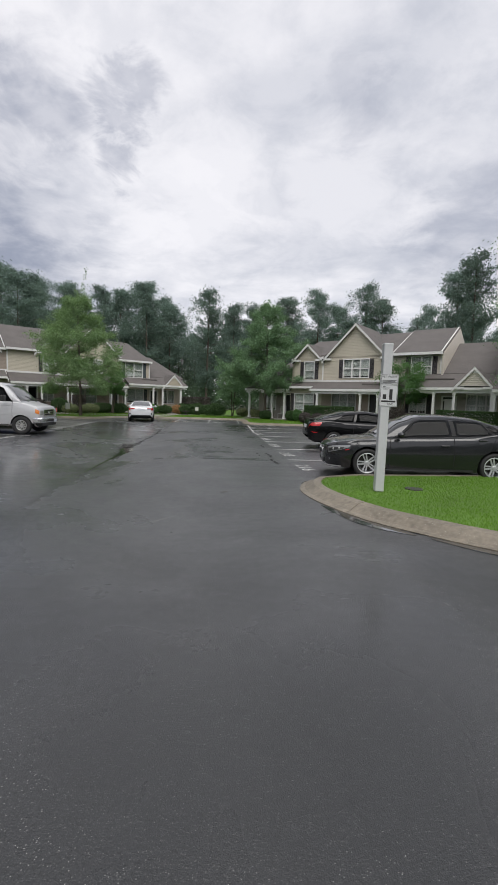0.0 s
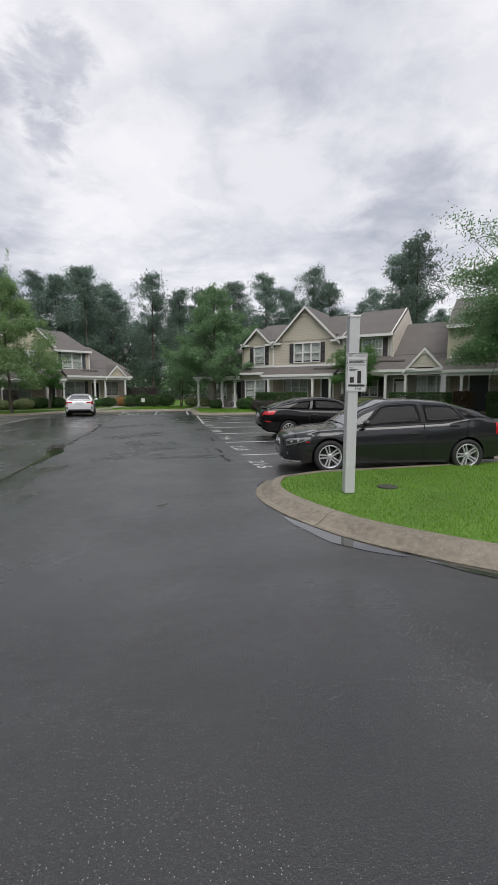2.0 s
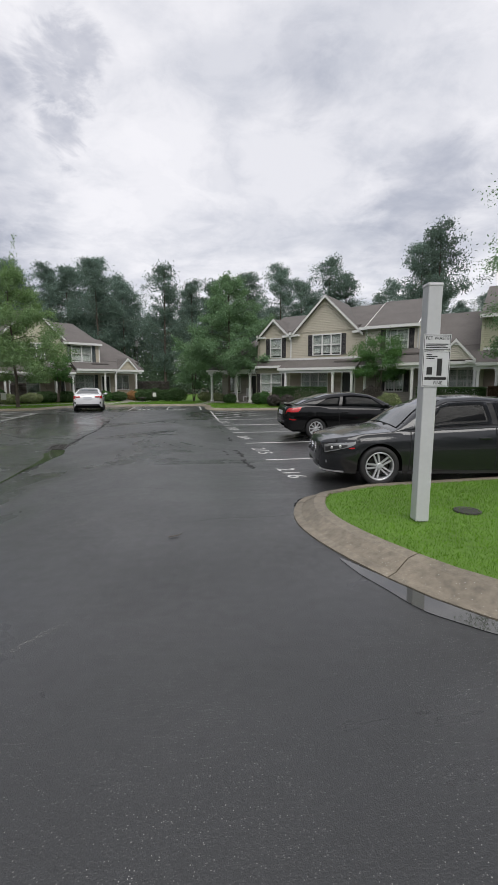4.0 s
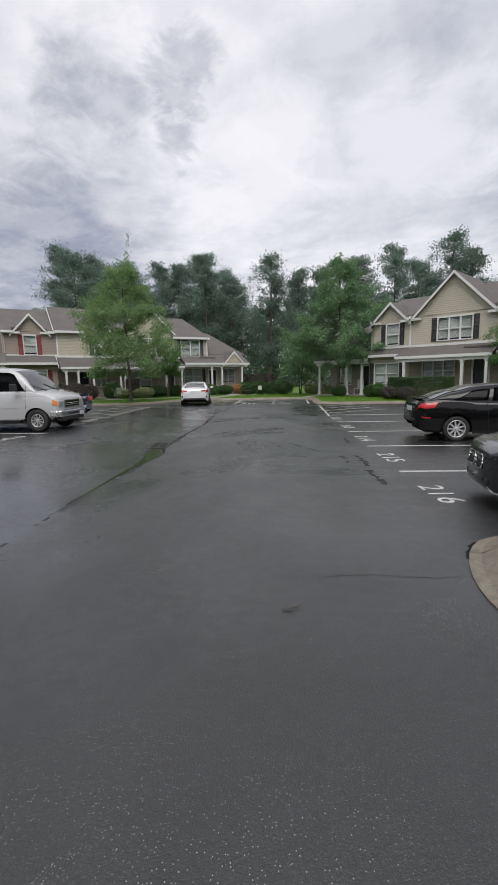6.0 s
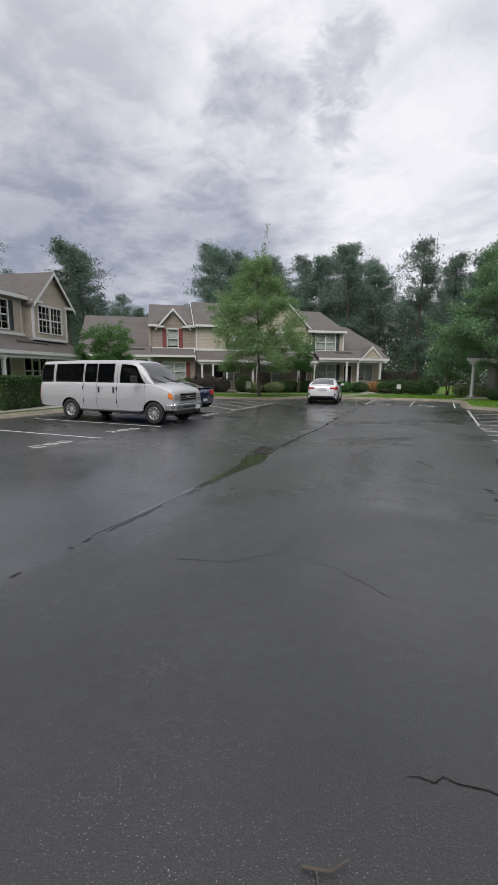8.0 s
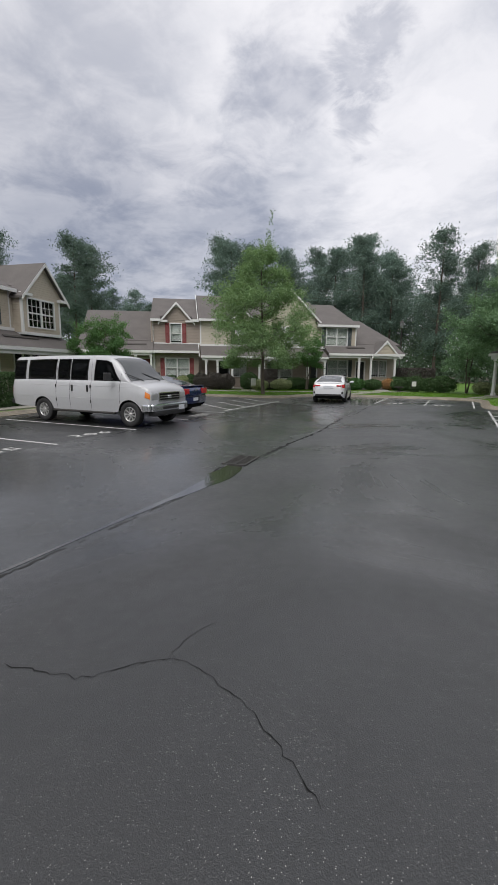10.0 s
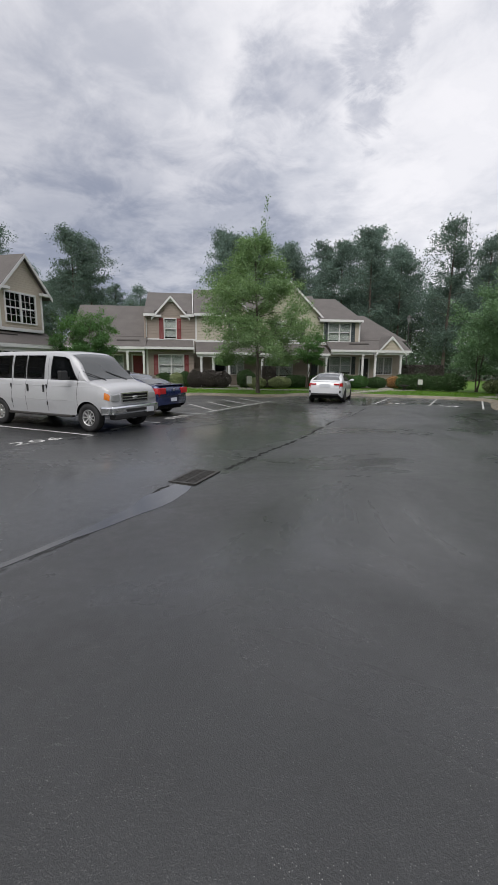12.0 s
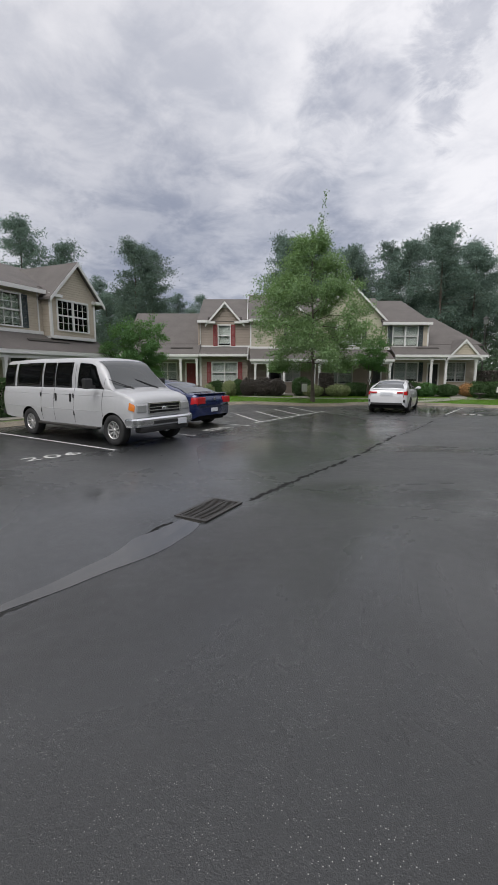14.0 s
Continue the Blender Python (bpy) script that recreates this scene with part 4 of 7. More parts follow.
    shell(h, -20.2, -16.5, 0, 8.8, 0, 5.3, TAUPE)
    main_roof(h, -20.3, -16.6, -0.35, 5.46, 4.0, 7.62, 8.8, cut=(-19.55, -17.1))
    gable_end(h, -20.3, -0.35, 5.46, 4.0, 7.62, 8.8, 3.0, TAUPE, False)
    # low end unit
    o = [door(h, -21.2, -20.42, 0.25, 2.42, 0, DOOR_RED), window(h, -23.9, -21.95, 1.2, 2.4, 0, 3)]
    wall(h, "front_wall", -25.6, -20.1, 0.0, 3.4, 0, GREIGE, o)
    shell(h, -25.6, -20.1, 0, 8.6, 0, 3.6, GREIGE)
    lean_to(h, -25.7, -20.1, -1.6, 2.88, 0.0, 3.8, (-21.4, -23.9, -20.25), vent=(-22.2, -20.6))
    main_roof(h, -25.7, -20.2, -0.02, 3.82, 4.0, 6.5, 8.6, False)


def build_row_west():
    h = thing("townhouse_row", pose(-23.2, 23.8, 0, 0, 0, 107), "beige-sided townhouse row with a gabled bay and dark shutters", "townhouse", "townhouse rows")
    o = [window(h, -3.0, -1.1, 1.0, 2.4, 0.6, 3), door(h, -5.0, -4.1, 0.25, 2.4, 0.6, DOOR_DARK), window(h, -8.4, -6.4, 1.0, 2.4, 0.6, 2)]
    wall(h, "front_wall", -16, -0.3, 0.0, 3.5, 0.6, SAND, o)
    lean_to(h, -16, -0.1, -1.5, 2.56, 0.0, 3.56, (-12.5, -9.6, -6.75, -0.6), vent=(-5.0, -2.6))
    o = [window(h, -6.0, -4.75, 3.84, 5.24, 0, 1, SHUT_GREEN, True, 0.95)]
    wall(h, "upper_wall", -16, -0.2, 3.5, 5.55, 0, SAND, o)
    base_board(h, -16, -3.5, 0, 3.62)
    bm = B()
    box(bm, -3.50, -0.55, -0.55, 0.0, 3.38, 3.5)
    part("bay_floor", bm, WHITE, h)
    o = [window(h, -3.08, -1.10, 3.82, 5.22, -0.55, 2, None, True, 0.0)]
    wall(h, "bay_wall", -3.47, -0.6, 3.5, 5.5, -0.55, SAND, o, thick=0.12)
    for x in (-3.47, -0.6):
        corner(h, x, -0.55, 3.4, 5.5)
        bm = B()
        box(bm, x - 0.06, x + 0.06, -0.46, 0.0, 3.5, 5.45)
        part("bay_cheek", bm, SAND, h)
    base_board(h, -3.47, -0.6, -0.55, 3.45)
    corner(h, -3.75, 0, 3.6, 5.5, 0.07)
    gable(h, -1.86, 1.62, 5.52, 7.22, -0.55, 3.4, SAND)
    shell(h, -16, -0.2, 0.6, 8.8, 0, 5.4, SAND)
    main_roof(h, -16.2, -0.05, -0.35, 5.6, 4.0, 7.5, 8.8, cut=(-3.55, -0.2))
    gable_end(h, -0.25, -0.35, 5.6, 4.0, 7.5, 8.8, 0.0, SAND)
    corner(h, -0.2, 0, 3.5, 5.5)


build_row_east()
build_row_north()
build_row_west()


# ---------- trees ----------
def limb(bm, p, d, length, r, rng, depth, tips):
    """A crooked tapered branch with side branches."""
    q = Vector(p)
    d = Vector(d).normalized()
    n = 4
    for k in range(n):
        d2 = (d + Vector(rng.normal(size=3)) * 0.12).normalized()
        e = q + d2 * (length / n)
        tube(bm, q, e, r * (1 - 0.6 * k / n), r * (1 - 0.6 * (k + 1) / n), 6)
        if depth and k:
            s = (d2 + Vector(rng.normal(size=3)) * 0.7).normalized()
            limb(bm, e, s, length * 0.5, r * 0.45, rng, depth - 1, tips)
        q, d = e, d2
        if k >= 1:
            tips.append(tuple(e))


def broadleaf(name, m, label, height, bare, radius, material, count, size, seed, trunk=0.12, profile=None, spire=0.0, group="", bark=None, stems=1, lift=0.12, limbs=44):
    """A trunk with limbs and a crown of many leaves gathered round the branch tips."""
    rng = np.random.default_rng(seed)
    root = thing(name, m, label, "tree", group)
    bm, tips = B(), []
    for s in range(stems):
        off = Vector((rng.normal() * 0.12, rng.normal() * 0.12, 0)) if stems > 1 else Vector((0, 0, 0))
        top = Vector((rng.normal() * 0.2 + off.x * 5, rng.normal() * 0.2 + off.y * 5, height * 0.92))
        prev, n = off, 8
        for k in range(1, n + 1):
            f = k / n
            cur = off.lerp(top, f) + Vector((rng.normal(), rng.normal(), 0)) * 0.04
            tube(bm, prev, cur, trunk * (1 - 0.85 * (k - 1) / n) * (1.25 if k == 1 else 1), trunk * (1 - 0.85 * k / n), 9)
            prev = cur
        count_l = limbs if stems == 1 else 12
        for k in range(count_l):
            f = bare / height + (0.95 - bare / height) * (k + rng.uniform()) / count_l
            a = k * 2.4 + rng.uniform(-0.4, 0.4)
            p = off.lerp(top, f / 0.92 if f < 0.92 else 1)
            u = (f * height - bare) / (height - bare)
            rad = radius * (profile(u) if profile else math.sqrt(max(0.02, 1 - u)))
            limb(bm, p, (math.cos(a), math.sin(a), lift + 0.5 * u), rad * rng.uniform(0.75, 1.05), trunk * 0.3 * (1 - 0.6 * f), rng, 2 if stems == 1 else 1, tips)
    part("trunk", bm, bark or BARK, root)
    t = np.array(tips)
    share = np.clip(1.12 - (t[:, 2] - bare) / (height - bare), 0.12, 1.0) ** 0.8
    pick = t[rng.choice(len(t), count, p=share / share.sum())]
    c = pick + rng.normal(size=(count, 3)) * np.array([0.21, 0.21, 0.15]) * (radius / 3.0) ** 0.5
    c = c[(c[:, 2] > bare * 0.8)]
    if spire:
        # thin leader shoots above the crown
        for k in range(5):
            q = np.array([0.0, 0.0, height * 0.9])
            d = np.array([rng.normal() * 0.22, rng.normal() * 0.22, 1.0]) * spire * (1.0 if k == 0 else rng.uniform(0.35, 0.7))
            f = rng.uniform(0, 1, 110)[:, None]
            c = np.concatenate([c, q + d * f + rng.normal(size=(110, 3)) * (0.05 + 0.10 * (1 - f))])
    ob = new("crown", leaves("crown", c, size, material, rng))
    ob.parent = root
    return root


def pine(seed, height, low=0.3, name="pine_tree"):
    rng = np.random.default_rng(seed)
    root = thing(name, Matrix(), "tall dark loblolly pine of the wood's edge and the added unseen ring", "tree", "pine wood")
    bm = B()
    prev = Vector((0, 0, 0))
    lean = rng.normal(size=2) * 0.02
    for k in range(1, 9):
        f = k / 8
        cur = Vector((lean[0] * f * height, lean[1] * f * height, height * f * 0.97))
        tube(bm, prev, cur, 0.24 * (1 - 0.8 * (k - 1) / 8), 0.24 * (1 - 0.8 * k / 8), 7)
        prev = cur
    cs = []
    n = 64
    tilt = rng.uniform(0, 6.28, 3)
    for k in range(n):
        f = low + (0.985 - low) * (k + rng.uniform()) / n
        g = (f - low) / (1 - low)
        a = rng.uniform(0, 2 * math.pi)
        w = height * 0.205 * (min(1.0, 0.35 + g * 2.0) if g < 0.35 else (1.04 - g) ** 0.7 * 1.35) * rng.uniform(0.45, 1.1) * (1 + 0.35 * math.sin(a + tilt[0] + 5 * g)) + 0.25
        b = Vector((lean[0] * f * height, lean[1] * f * height, height * f))
        e = b + Vector((math.cos(a) * w, math.sin(a) * w, w * rng.uniform(-0.05, 0.45)))
        tube(bm, b, e, 0.05 * (1.1 - f), 0.012, 4)
        for s in range(4):
            q = b.lerp(e, 0.35 + 0.7 * s / 3)
            m = int(44 + 30 * rng.uniform())
            cs.append(np.array(q) + np.clip(rng.normal(size=(m, 3)), -1.6, 1.6) * np.array([0.50, 0.50, 0.36]) * rng.uniform(0.6, 1.4))
    part("trunk", bm, PINE_BARK, root)
    ob = new("crown", leaves("crown", np.concatenate(cs), 0.105, NEEDLE, rng, long=1.7))
    ob.parent = root
    return root


def ovoid(u):
    """The reach of a young oak's limbs: widest a quarter up, drawn out to the top."""
    return 0.66 + 1.36 * u if u < 0.25 else max(0.08, 1.0 - 0.95 * ((u - 0.25) / 0.75) ** 1.15)


broadleaf("street_tree", pose(-13.3, 31.0, 0.13, 0, 0, 20), "slender young oak with light green leaves on the lawn", 8.9, 2.0, 2.75, LEAF, 66000, 0.056, 5, 0.11, ovoid, spire=2.9, group="court trees", lift=0.02)
broadleaf("street_tree", pose(0.55, 36.6, 0.15, 0, 0, 130), "full young oak with green leaves beside the porch", 10.0, 2.4, 2.75, LEAF_DARK, 62000, 0.064, 9, 0.13, ovoid, spire=1.2, group="court trees", lift=0.02)
broadleaf("street_tree", pose(16.5, 17.9, 0.15, 0, 0, 60), "large leafy oak reaching over the lawn", 7.8, 3.3, 4.0, LEAF_DARK, 150000, 0.055, 12, 0.2, lambda u: math.sqrt(max(0.05, 1 - (1.7 * u - 0.6) ** 2 / 1.3)), group="court trees")
broadleaf("crape_myrtle", pose(-20.6, 24.4, 0.15, 0, 0, 0), "round crape myrtle with dense green leaves", 4.15, 1.3, 1.2, MYRTLE, 32000, 0.05, 21, 0.05, lambda u: math.sqrt(max(0.05, 1 - (2 * u - 0.75) ** 2 / 1.7)), stems=3, group="myrtles")
broadleaf("crape_myrtle", pose(10.2, 29.4, 0.15, 0, 0, 40), "spreading crape myrtle in front of the porch", 4.3, 1.9, 1.35, MYRTLE, 20000, 0.05, 22, 0.05, lambda u: math.sqrt(max(0.05, 1 - (2 * u - 0.8) ** 2 / 1.6)), stems=3, group="myrtles")
broadleaf("crape_myrtle", pose(-2.6, 41.4, 0.15, 0, 0, 80), "airy multi-stemmed myrtle at the wood's edge", 4.8, 1.4, 1.5, LEAF_DARK, 16000, 0.06, 23, 0.05, lambda u: math.sqrt(max(0.05, 1 - (2 * u - 0.8) ** 2 / 1.6)), stems=3, group="myrtles")
broadleaf("crape_myrtle", pose(-13.4, 37.8, 0.2, 0, 0, 10), "small myrtle with a bare multiple trunk by the porch", 3.8, 1.7, 0.85, MYRTLE, 11000, 0.05, 24, 0.045, lambda u: math.sqrt(max(0.05, 1 - (2 * u - 0.8) ** 2 / 1.6)), stems=3, group="myrtles")


def build_wood():
    kinds = [pine(s, 20.0, b) for s, b in ((31, 0.38), (32, 0.30), (33, 0.45), (34, 0.20), (35, 0.26), (36, 0.15))]
    spots = [(-66.4, 38.3, 22.9), (-63.6, 42.8, 20.0), (-46.8, 43.2, 17.2), (-50, 48.6, 18.1), (-39.2, 63.8, 20.7), (-38.4, 72.5, 21), (-33.7, 73.8, 20.7),
             (-28, 76, 20.7), (-21.2, 76.7, 22), (-20.4, 85.2, 21.3), (-36.2, 66.7, 19.9), (-30.9, 70.8, 19.2), (-23.6, 71, 19.1), (-18.1, 67.2, 19.1), (-15.4, 71, 17.2),
             (-8.5, 65.3, 18), (-5, 69.3, 17), (-1.8, 75.6, 17.9), (3.9, 71.9, 18.6), (8.8, 70.2, 19.6), (11.7, 69.9, 17.1), (15.9, 70.6, 20.7), (19.8, 72.5, 19.1), (29.1, 76.8, 19.1), (28.4, 65, 21.3), (28.2, 59, 21.6), (-33.4, 57.6, 18.2)]
    rng = random.Random(4)
    for k in range(95):
        a = radians(-62 + 118 * (k + rng.random()) / 95)
        d = rng.uniform(66, 84) if k % 2 else rng.uniform(84, 108)
        x, y = -3 - d * math.sin(-a), 12 + d * math.cos(a)
        low = -52 < math.degrees(a) < -36
        spots.append((x, y, rng.uniform(13, 16.5) * d / 72 * (0.85 if low else 1.0)))
    # added ring of pines, unseen behind the camera, that darkens reflections
    for k in range(64):
        a = radians(64 + 226 * (k + rng.random()) / 64)
        d = rng.uniform(34, 44) if k % 2 else rng.uniform(46, 60)
        spots.append((d * math.sin(a), -4 + d * math.cos(a), rng.uniform(15, 19)))
    used = set()
    for i, (x, y, hgt) in enumerate(spots):
        k = i % len(kinds)
        m = pose(x, y, -0.05, 0, 0, rng.uniform(0, 360)) @ Matrix.Scale(hgt / 20.0, 4)
        if k not in used:
            used.add(k)
            kinds[k].matrix_world = m
        else:
            c = copy_thing(kinds[k], Matrix())
            c.matrix_world = m
    # undergrowth that closes the view between the trunks
    r = np.random.default_rng(8)
    cs = []
    for k in range(300):
        a = radians(-60 + 116 * (k + r.uniform()) / 300)
        d = r.uniform(54, 60) if k % 2 else r.uniform(60, 70)
        x, y, hh = -3 + d * math.sin(a), 12 + d * math.cos(a), r.uniform(1.5, 5.0) if k % 2 else r.uniform(5.0, 10.0)
        if x < -30 and y < 52:
            x, y = x * 1.15, y * 1.1
        cs.append(np.clip(r.normal(size=(260, 3)), -1.7, 1.7) * np.array([1.3, 1.3, hh * 0.33]) + np.array([x, y, hh * 0.5]))
    for k in range(150):
        a = radians(-60 + 116 * (k + r.uniform()) / 150)
        d, hh = r.uniform(74, 92), r.uniform(8, 13.5)
        cs.append(np.clip(r.normal(size=(420, 3)), -1.6, 1.6) * np.array([1.7, 1.7, hh * 0.28]) + np.array([-3 + d * math.sin(a), 12 + d * math.cos(a), hh * 0.55]))
    # added belt out of view, blocking the low sky behind the camera
    for k in range(190):
        a = radians(64 + 226 * (k + r.uniform()) / 190)
        d, hh = r.uniform(30, 46), r.uniform(5.0, 11.0)
        cs.append(np.clip(r.normal(size=(380, 3)), -1.7, 1.7) * np.array([1.6, 1.6, hh * 0.3]) + np.array([d * math.sin(a), -4 + d * math.cos(a), hh * 0.5]))
    c = np.concatenate(cs)
    c = c[c[:, 2] > 0]
    ob = new("undergrowth", leaves("undergrowth", c, 0.22, THICKET, r))
    tagged(ob, "dense dark undergrowth along the wood's edge and in the added unseen belt", "undergrowth", kind="stuff")


build_wood()


def shrub(name, x, y, rx, ry, hgt, material, label, seed, rot=0.0, count=2600, boxy=False, size=0.05, z=0.15, group="shrubs"):
    """A bush of leaves over short stems; boxy ones are clipped hedges."""
    rng = np.random.default_rng(seed)
    root = thing(name, pose(x, y, z, 0, 0, rot), label, "bush", group)
    bm = B()
    for k in range(6):
        a = k * 1.05
        tube(bm, (0, 0, 0), (rx * 0.6 * math.cos(a), ry * 0.6 * math.sin(a), hgt * 0.7), 0.03, 0.01, 5)
    part("stem", bm, BARK, root)
    if boxy:
        c = rng.uniform(-1, 1, size=(count, 3))
        k = rng.integers(0, 3, count)
        s = np.sign(rng.uniform(-1, 1, count))
        c[np.arange(count), k] = s * rng.uniform(0.86, 1.02, count)
        c = np.sign(c) * np.abs(c) ** 0.9
        c = c * np.array([rx, ry, hgt / 2]) + np.array([0, 0, hgt / 2 + 0.04])
    else:
        c = rng.normal(size=(count, 3))
        c /= np.linalg.norm(c, axis=1)[:, None]
        c *= rng.uniform(0.72, 1.04, count)[:, None] * (1 + 0.10 * np.sin(c[:, :1] * 7 + seed) * np.cos(c[:, 1:2] * 6))
        c = c * np.array([rx, ry, hgt * 0.52]) + np.array([0, 0, hgt * 0.5])
    c = c[c[:, 2] > 0.01]
    ob = new("foliage", leaves("foliage", c, size, material, rng))
    ob.parent = root


def on_row(ox, oy, ang, x, y):
    a = radians(ang)
    return ox + x * math.cos(a) - y * math.sin(a), oy + x * math.sin(a) + y * math.cos(a)


# planting in front of the rows: (row, along, in front, half width, half depth, height, leaf, boxy)
for i, (row, x, y, rx, ry, hh, leafm, boxy) in enumerate([
    ("n", -19.3, -2.2, 0.42, 0.4, 0.75, BUSH_LIGHT, False), ("n", -18.8, -2.0, 0.6, 0.45, 1.0, HEDGE, False), ("n", -17.9, -2.1, 0.6, 0.55, 1.0, BUSH_LIGHT, False), ("n", -17.3, -1.9, 0.5, 0.5, 1.1, HEDGE, False),
    ("n", -16.6, -2.4, 0.55, 0.55, 1.2, BUSH_DARK, False), ("n", -15.6, -2.4, 0.75, 0.6, 1.25, BUSH_DARK, False), ("n", -14.7, -2.5, 0.7, 0.6, 1.15, BUSH_DARK, False),
    ("n", -12.9, -2.4, 0.7, 0.6, 1.25, HEDGE, False), ("n", -12.2, -3.0, 0.65, 0.55, 0.75, BUSH_LIGHT, False), ("n", -10.5, -3.0, 0.8, 0.55, 0.8, BUSH_LIGHT, False), ("n", -11.2, -2.2, 0.45, 0.45, 1.5, BUSH_DARK, True),
    ("n", -9.2, -2.3, 1.1, 0.6, 0.9, HEDGE, False), ("n", -7.6, -2.4, 0.8, 0.6, 0.9, HEDGE, False), ("n", -5.6, -2.3, 1.0, 0.6, 1.0, HEDGE, False), ("n", -4.4, -2.4, 0.9, 0.6, 0.9, MYRTLE, False),
    ("n", -3.0, -2.6, 0.8, 0.5, 0.8, HEDGE, False), ("n", -1.6, -2.6, 0.6, 0.5, 0.85, FLOWER, False), ("n", -0.9, -2.5, 0.7, 0.6, 1.0, HEDGE, False), ("n", 1.5, -1.0, 1.3, 1.0, 1.7, BUSH_DARK, True),
    ("n", 3.6, -1.6, 0.9, 0.7, 1.1, HEDGE, False), ("e", -9.9, 0.5, 0.6, 0.6, 0.75, BUSH_LIGHT, False), ("e", -7.6, -0.9, 0.55, 0.5, 0.7, HEDGE, False), ("e", -5.0, -0.9, 0.5, 0.45, 0.8, HEDGE, False), ("e", -4.5, -0.8, 0.45, 0.45, 0.9, MYRTLE, False), ("e", -3.6, -0.8, 0.4, 0.4, 0.6, HEDGE, False),
    ("e", -2.2, -2.2, 0.6, 0.5, 1.25, HEDGE, True), ("e", -0.6, -2.4, 1.5, 0.5, 1.25, HEDGE, True), ("e", -2.5, -3.0, 0.45, 0.45, 0.75, BUSH_DARK, False), ("e", -1.4, -3.1, 0.45, 0.45, 0.75, BUSH_DARK, False),
    ("e", 3.9, -1.8, 0.7, 0.6, 1.3, BUSH_DARK, False), ("e", 5.0, -2.0, 0.7, 0.55, 0.9, BUSH_LIGHT, False), ("e", 8.5, -2.6, 1.7, 0.55, 1.25, HEDGE, True), ("e", 10.9, -3.0, 0.5, 0.5, 1.3, MULCH, True), ("e", 13.0, -3.2, 0.9, 0.7, 1.3, HEDGE, True),
    ("w", -9.0, -3.4, 1.2, 0.8, 1.3, HEDGE, True), ("w", -6.0, -3.2, 0.9, 0.7, 1.2, BUSH_DARK, True), ("w", -3.5, -3.0, 0.9, 0.7, 1.1, HEDGE, False)]):
    ox, oy, ang = {"n": (-8.8, 45.8, 40), "e": (7.37, 32.45, -35), "w": (-23.2, 23.8, 107)}[row]
    px, py = on_row(ox, oy, ang, x, y)
    names = {BUSH_LIGHT.name: "pale variegated round shrub", HEDGE.name: "green clipped shrub" if boxy else "green leafy shrub", BUSH_DARK.name: "dark reddish clipped bush", FLOWER.name: "orange flowering shrub", MYRTLE.name: "light green shrub", MULCH.name: "brown withered clipped shrub"}
    shrub("hedge" if boxy else "shrub", px, py, rx, ry, hh, leafm, names[leafm.name] + " in front of the porch", 100 + i, ang, int((2600 + 1800 * rx) * (3.2 if boxy else 1.5)), boxy, 0.05)
for i, (x, y, rx, hh) in enumerate([(-7.1, 41.4, 0.8, 1.0), (-6.1, 41.3, 0.9, 1.1), (-5.0, 41.2, 0.75, 1.0), (-4.0, 41.0, 0.85, 1.05), (-1.6, 40.9, 0.6, 0.8)]):
    shrub("shrub", x, y, rx, 0.7, hh, HEDGE if i < 4 else BUSH_LIGHT, "rounded green shrub at the end of the court", 200 + i, 0, 2600, False, 0.06)


# ---------- vehicles: x ahead, y to the left, z up, origin on the ground between the axles' middle ----------
def lerp_curve(pts, x):
    """A smooth curve through (x, value) points."""
    if x <= pts[0][0]:
        return pts[0][1]
    for (a, u), (b, v) in zip(pts, pts[1:]):
        if x <= b:
            t = (x - a) / (b - a)
            t = t * t * (3 - 2 * t) * 0.5 + t * 0.5
            return u + (v - u) * t
    return pts[-1][1]


def wheel(root, x, y, r, rim, width, spokes, rim_mat, label=""):
    side = 1 if y > 0 else -1
    w = part("wheel", B(), RUBBER, root)
    w.location = (x, y, r)
    if side < 0:
        w.rotation_euler = (0, 0, math.pi)
    hw = width / 2
    bm = B()
    lathe(bm, [(rim, -hw * 0.9), (r * 0.93, -hw), (r * 0.985, -hw * 0.8), (r, -hw * 0.5), (r, hw * 0.5), (r * 0.985, hw * 0.8), (r * 0.93, hw), (rim * 1.03, hw * 0.93), (rim, hw * 0.85), (rim, -hw * 0.9)], 36)
    part("tyre", bm, RUBBER, w, smooth=True)
    bm = B()
    lathe(bm, [(rim * 1.0, hw * 0.86), (rim * 0.95, hw * 0.90), (rim * 0.90, hw * 0.80), (rim * 0.88, hw * 0.2), (rim * 0.88, -hw * 0.8)], 36)
    for k in range(spokes):
        a = 2 * math.pi * k / spokes
        for s in ((-1, 1) if spokes <= 5 else (0.0,)):
            c, e = math.cos(a), math.sin(a)
            ang = a + s * 0.17
            p0 = Vector((math.cos(a + s * 0.45) * rim * 0.2, hw * 0.62, math.sin(a + s * 0.45) * rim * 0.2))
            p1 = Vector((math.cos(ang) * rim * 0.93, hw * 0.78, math.sin(ang) * rim * 0.93))
            d = (p1 - p0).normalized()
            n = d.cross(Vector((0, 1, 0))) * (rim * (0.062 if spokes <= 5 else 0.085))
            prism(bm, [p0 - n, p0 + n, p1 + n * 0.9, p1 - n * 0.9], (0, -0.035, 0))
    lathe(bm, [(0.001, hw * 0.78), (rim * 0.16, hw * 0.76), (rim * 0.22, hw * 0.66), (rim * 0.22, hw * 0.3)], 20)
    part("rim", bm, rim_mat, w, label)
    bm = B()
    lathe(bm, [(rim * 0.70, hw * 0.10), (rim * 0.70, hw * 0.02), (0.001, hw * 0.0)], 24)
    part("brake_disc", bm, IRON, w)


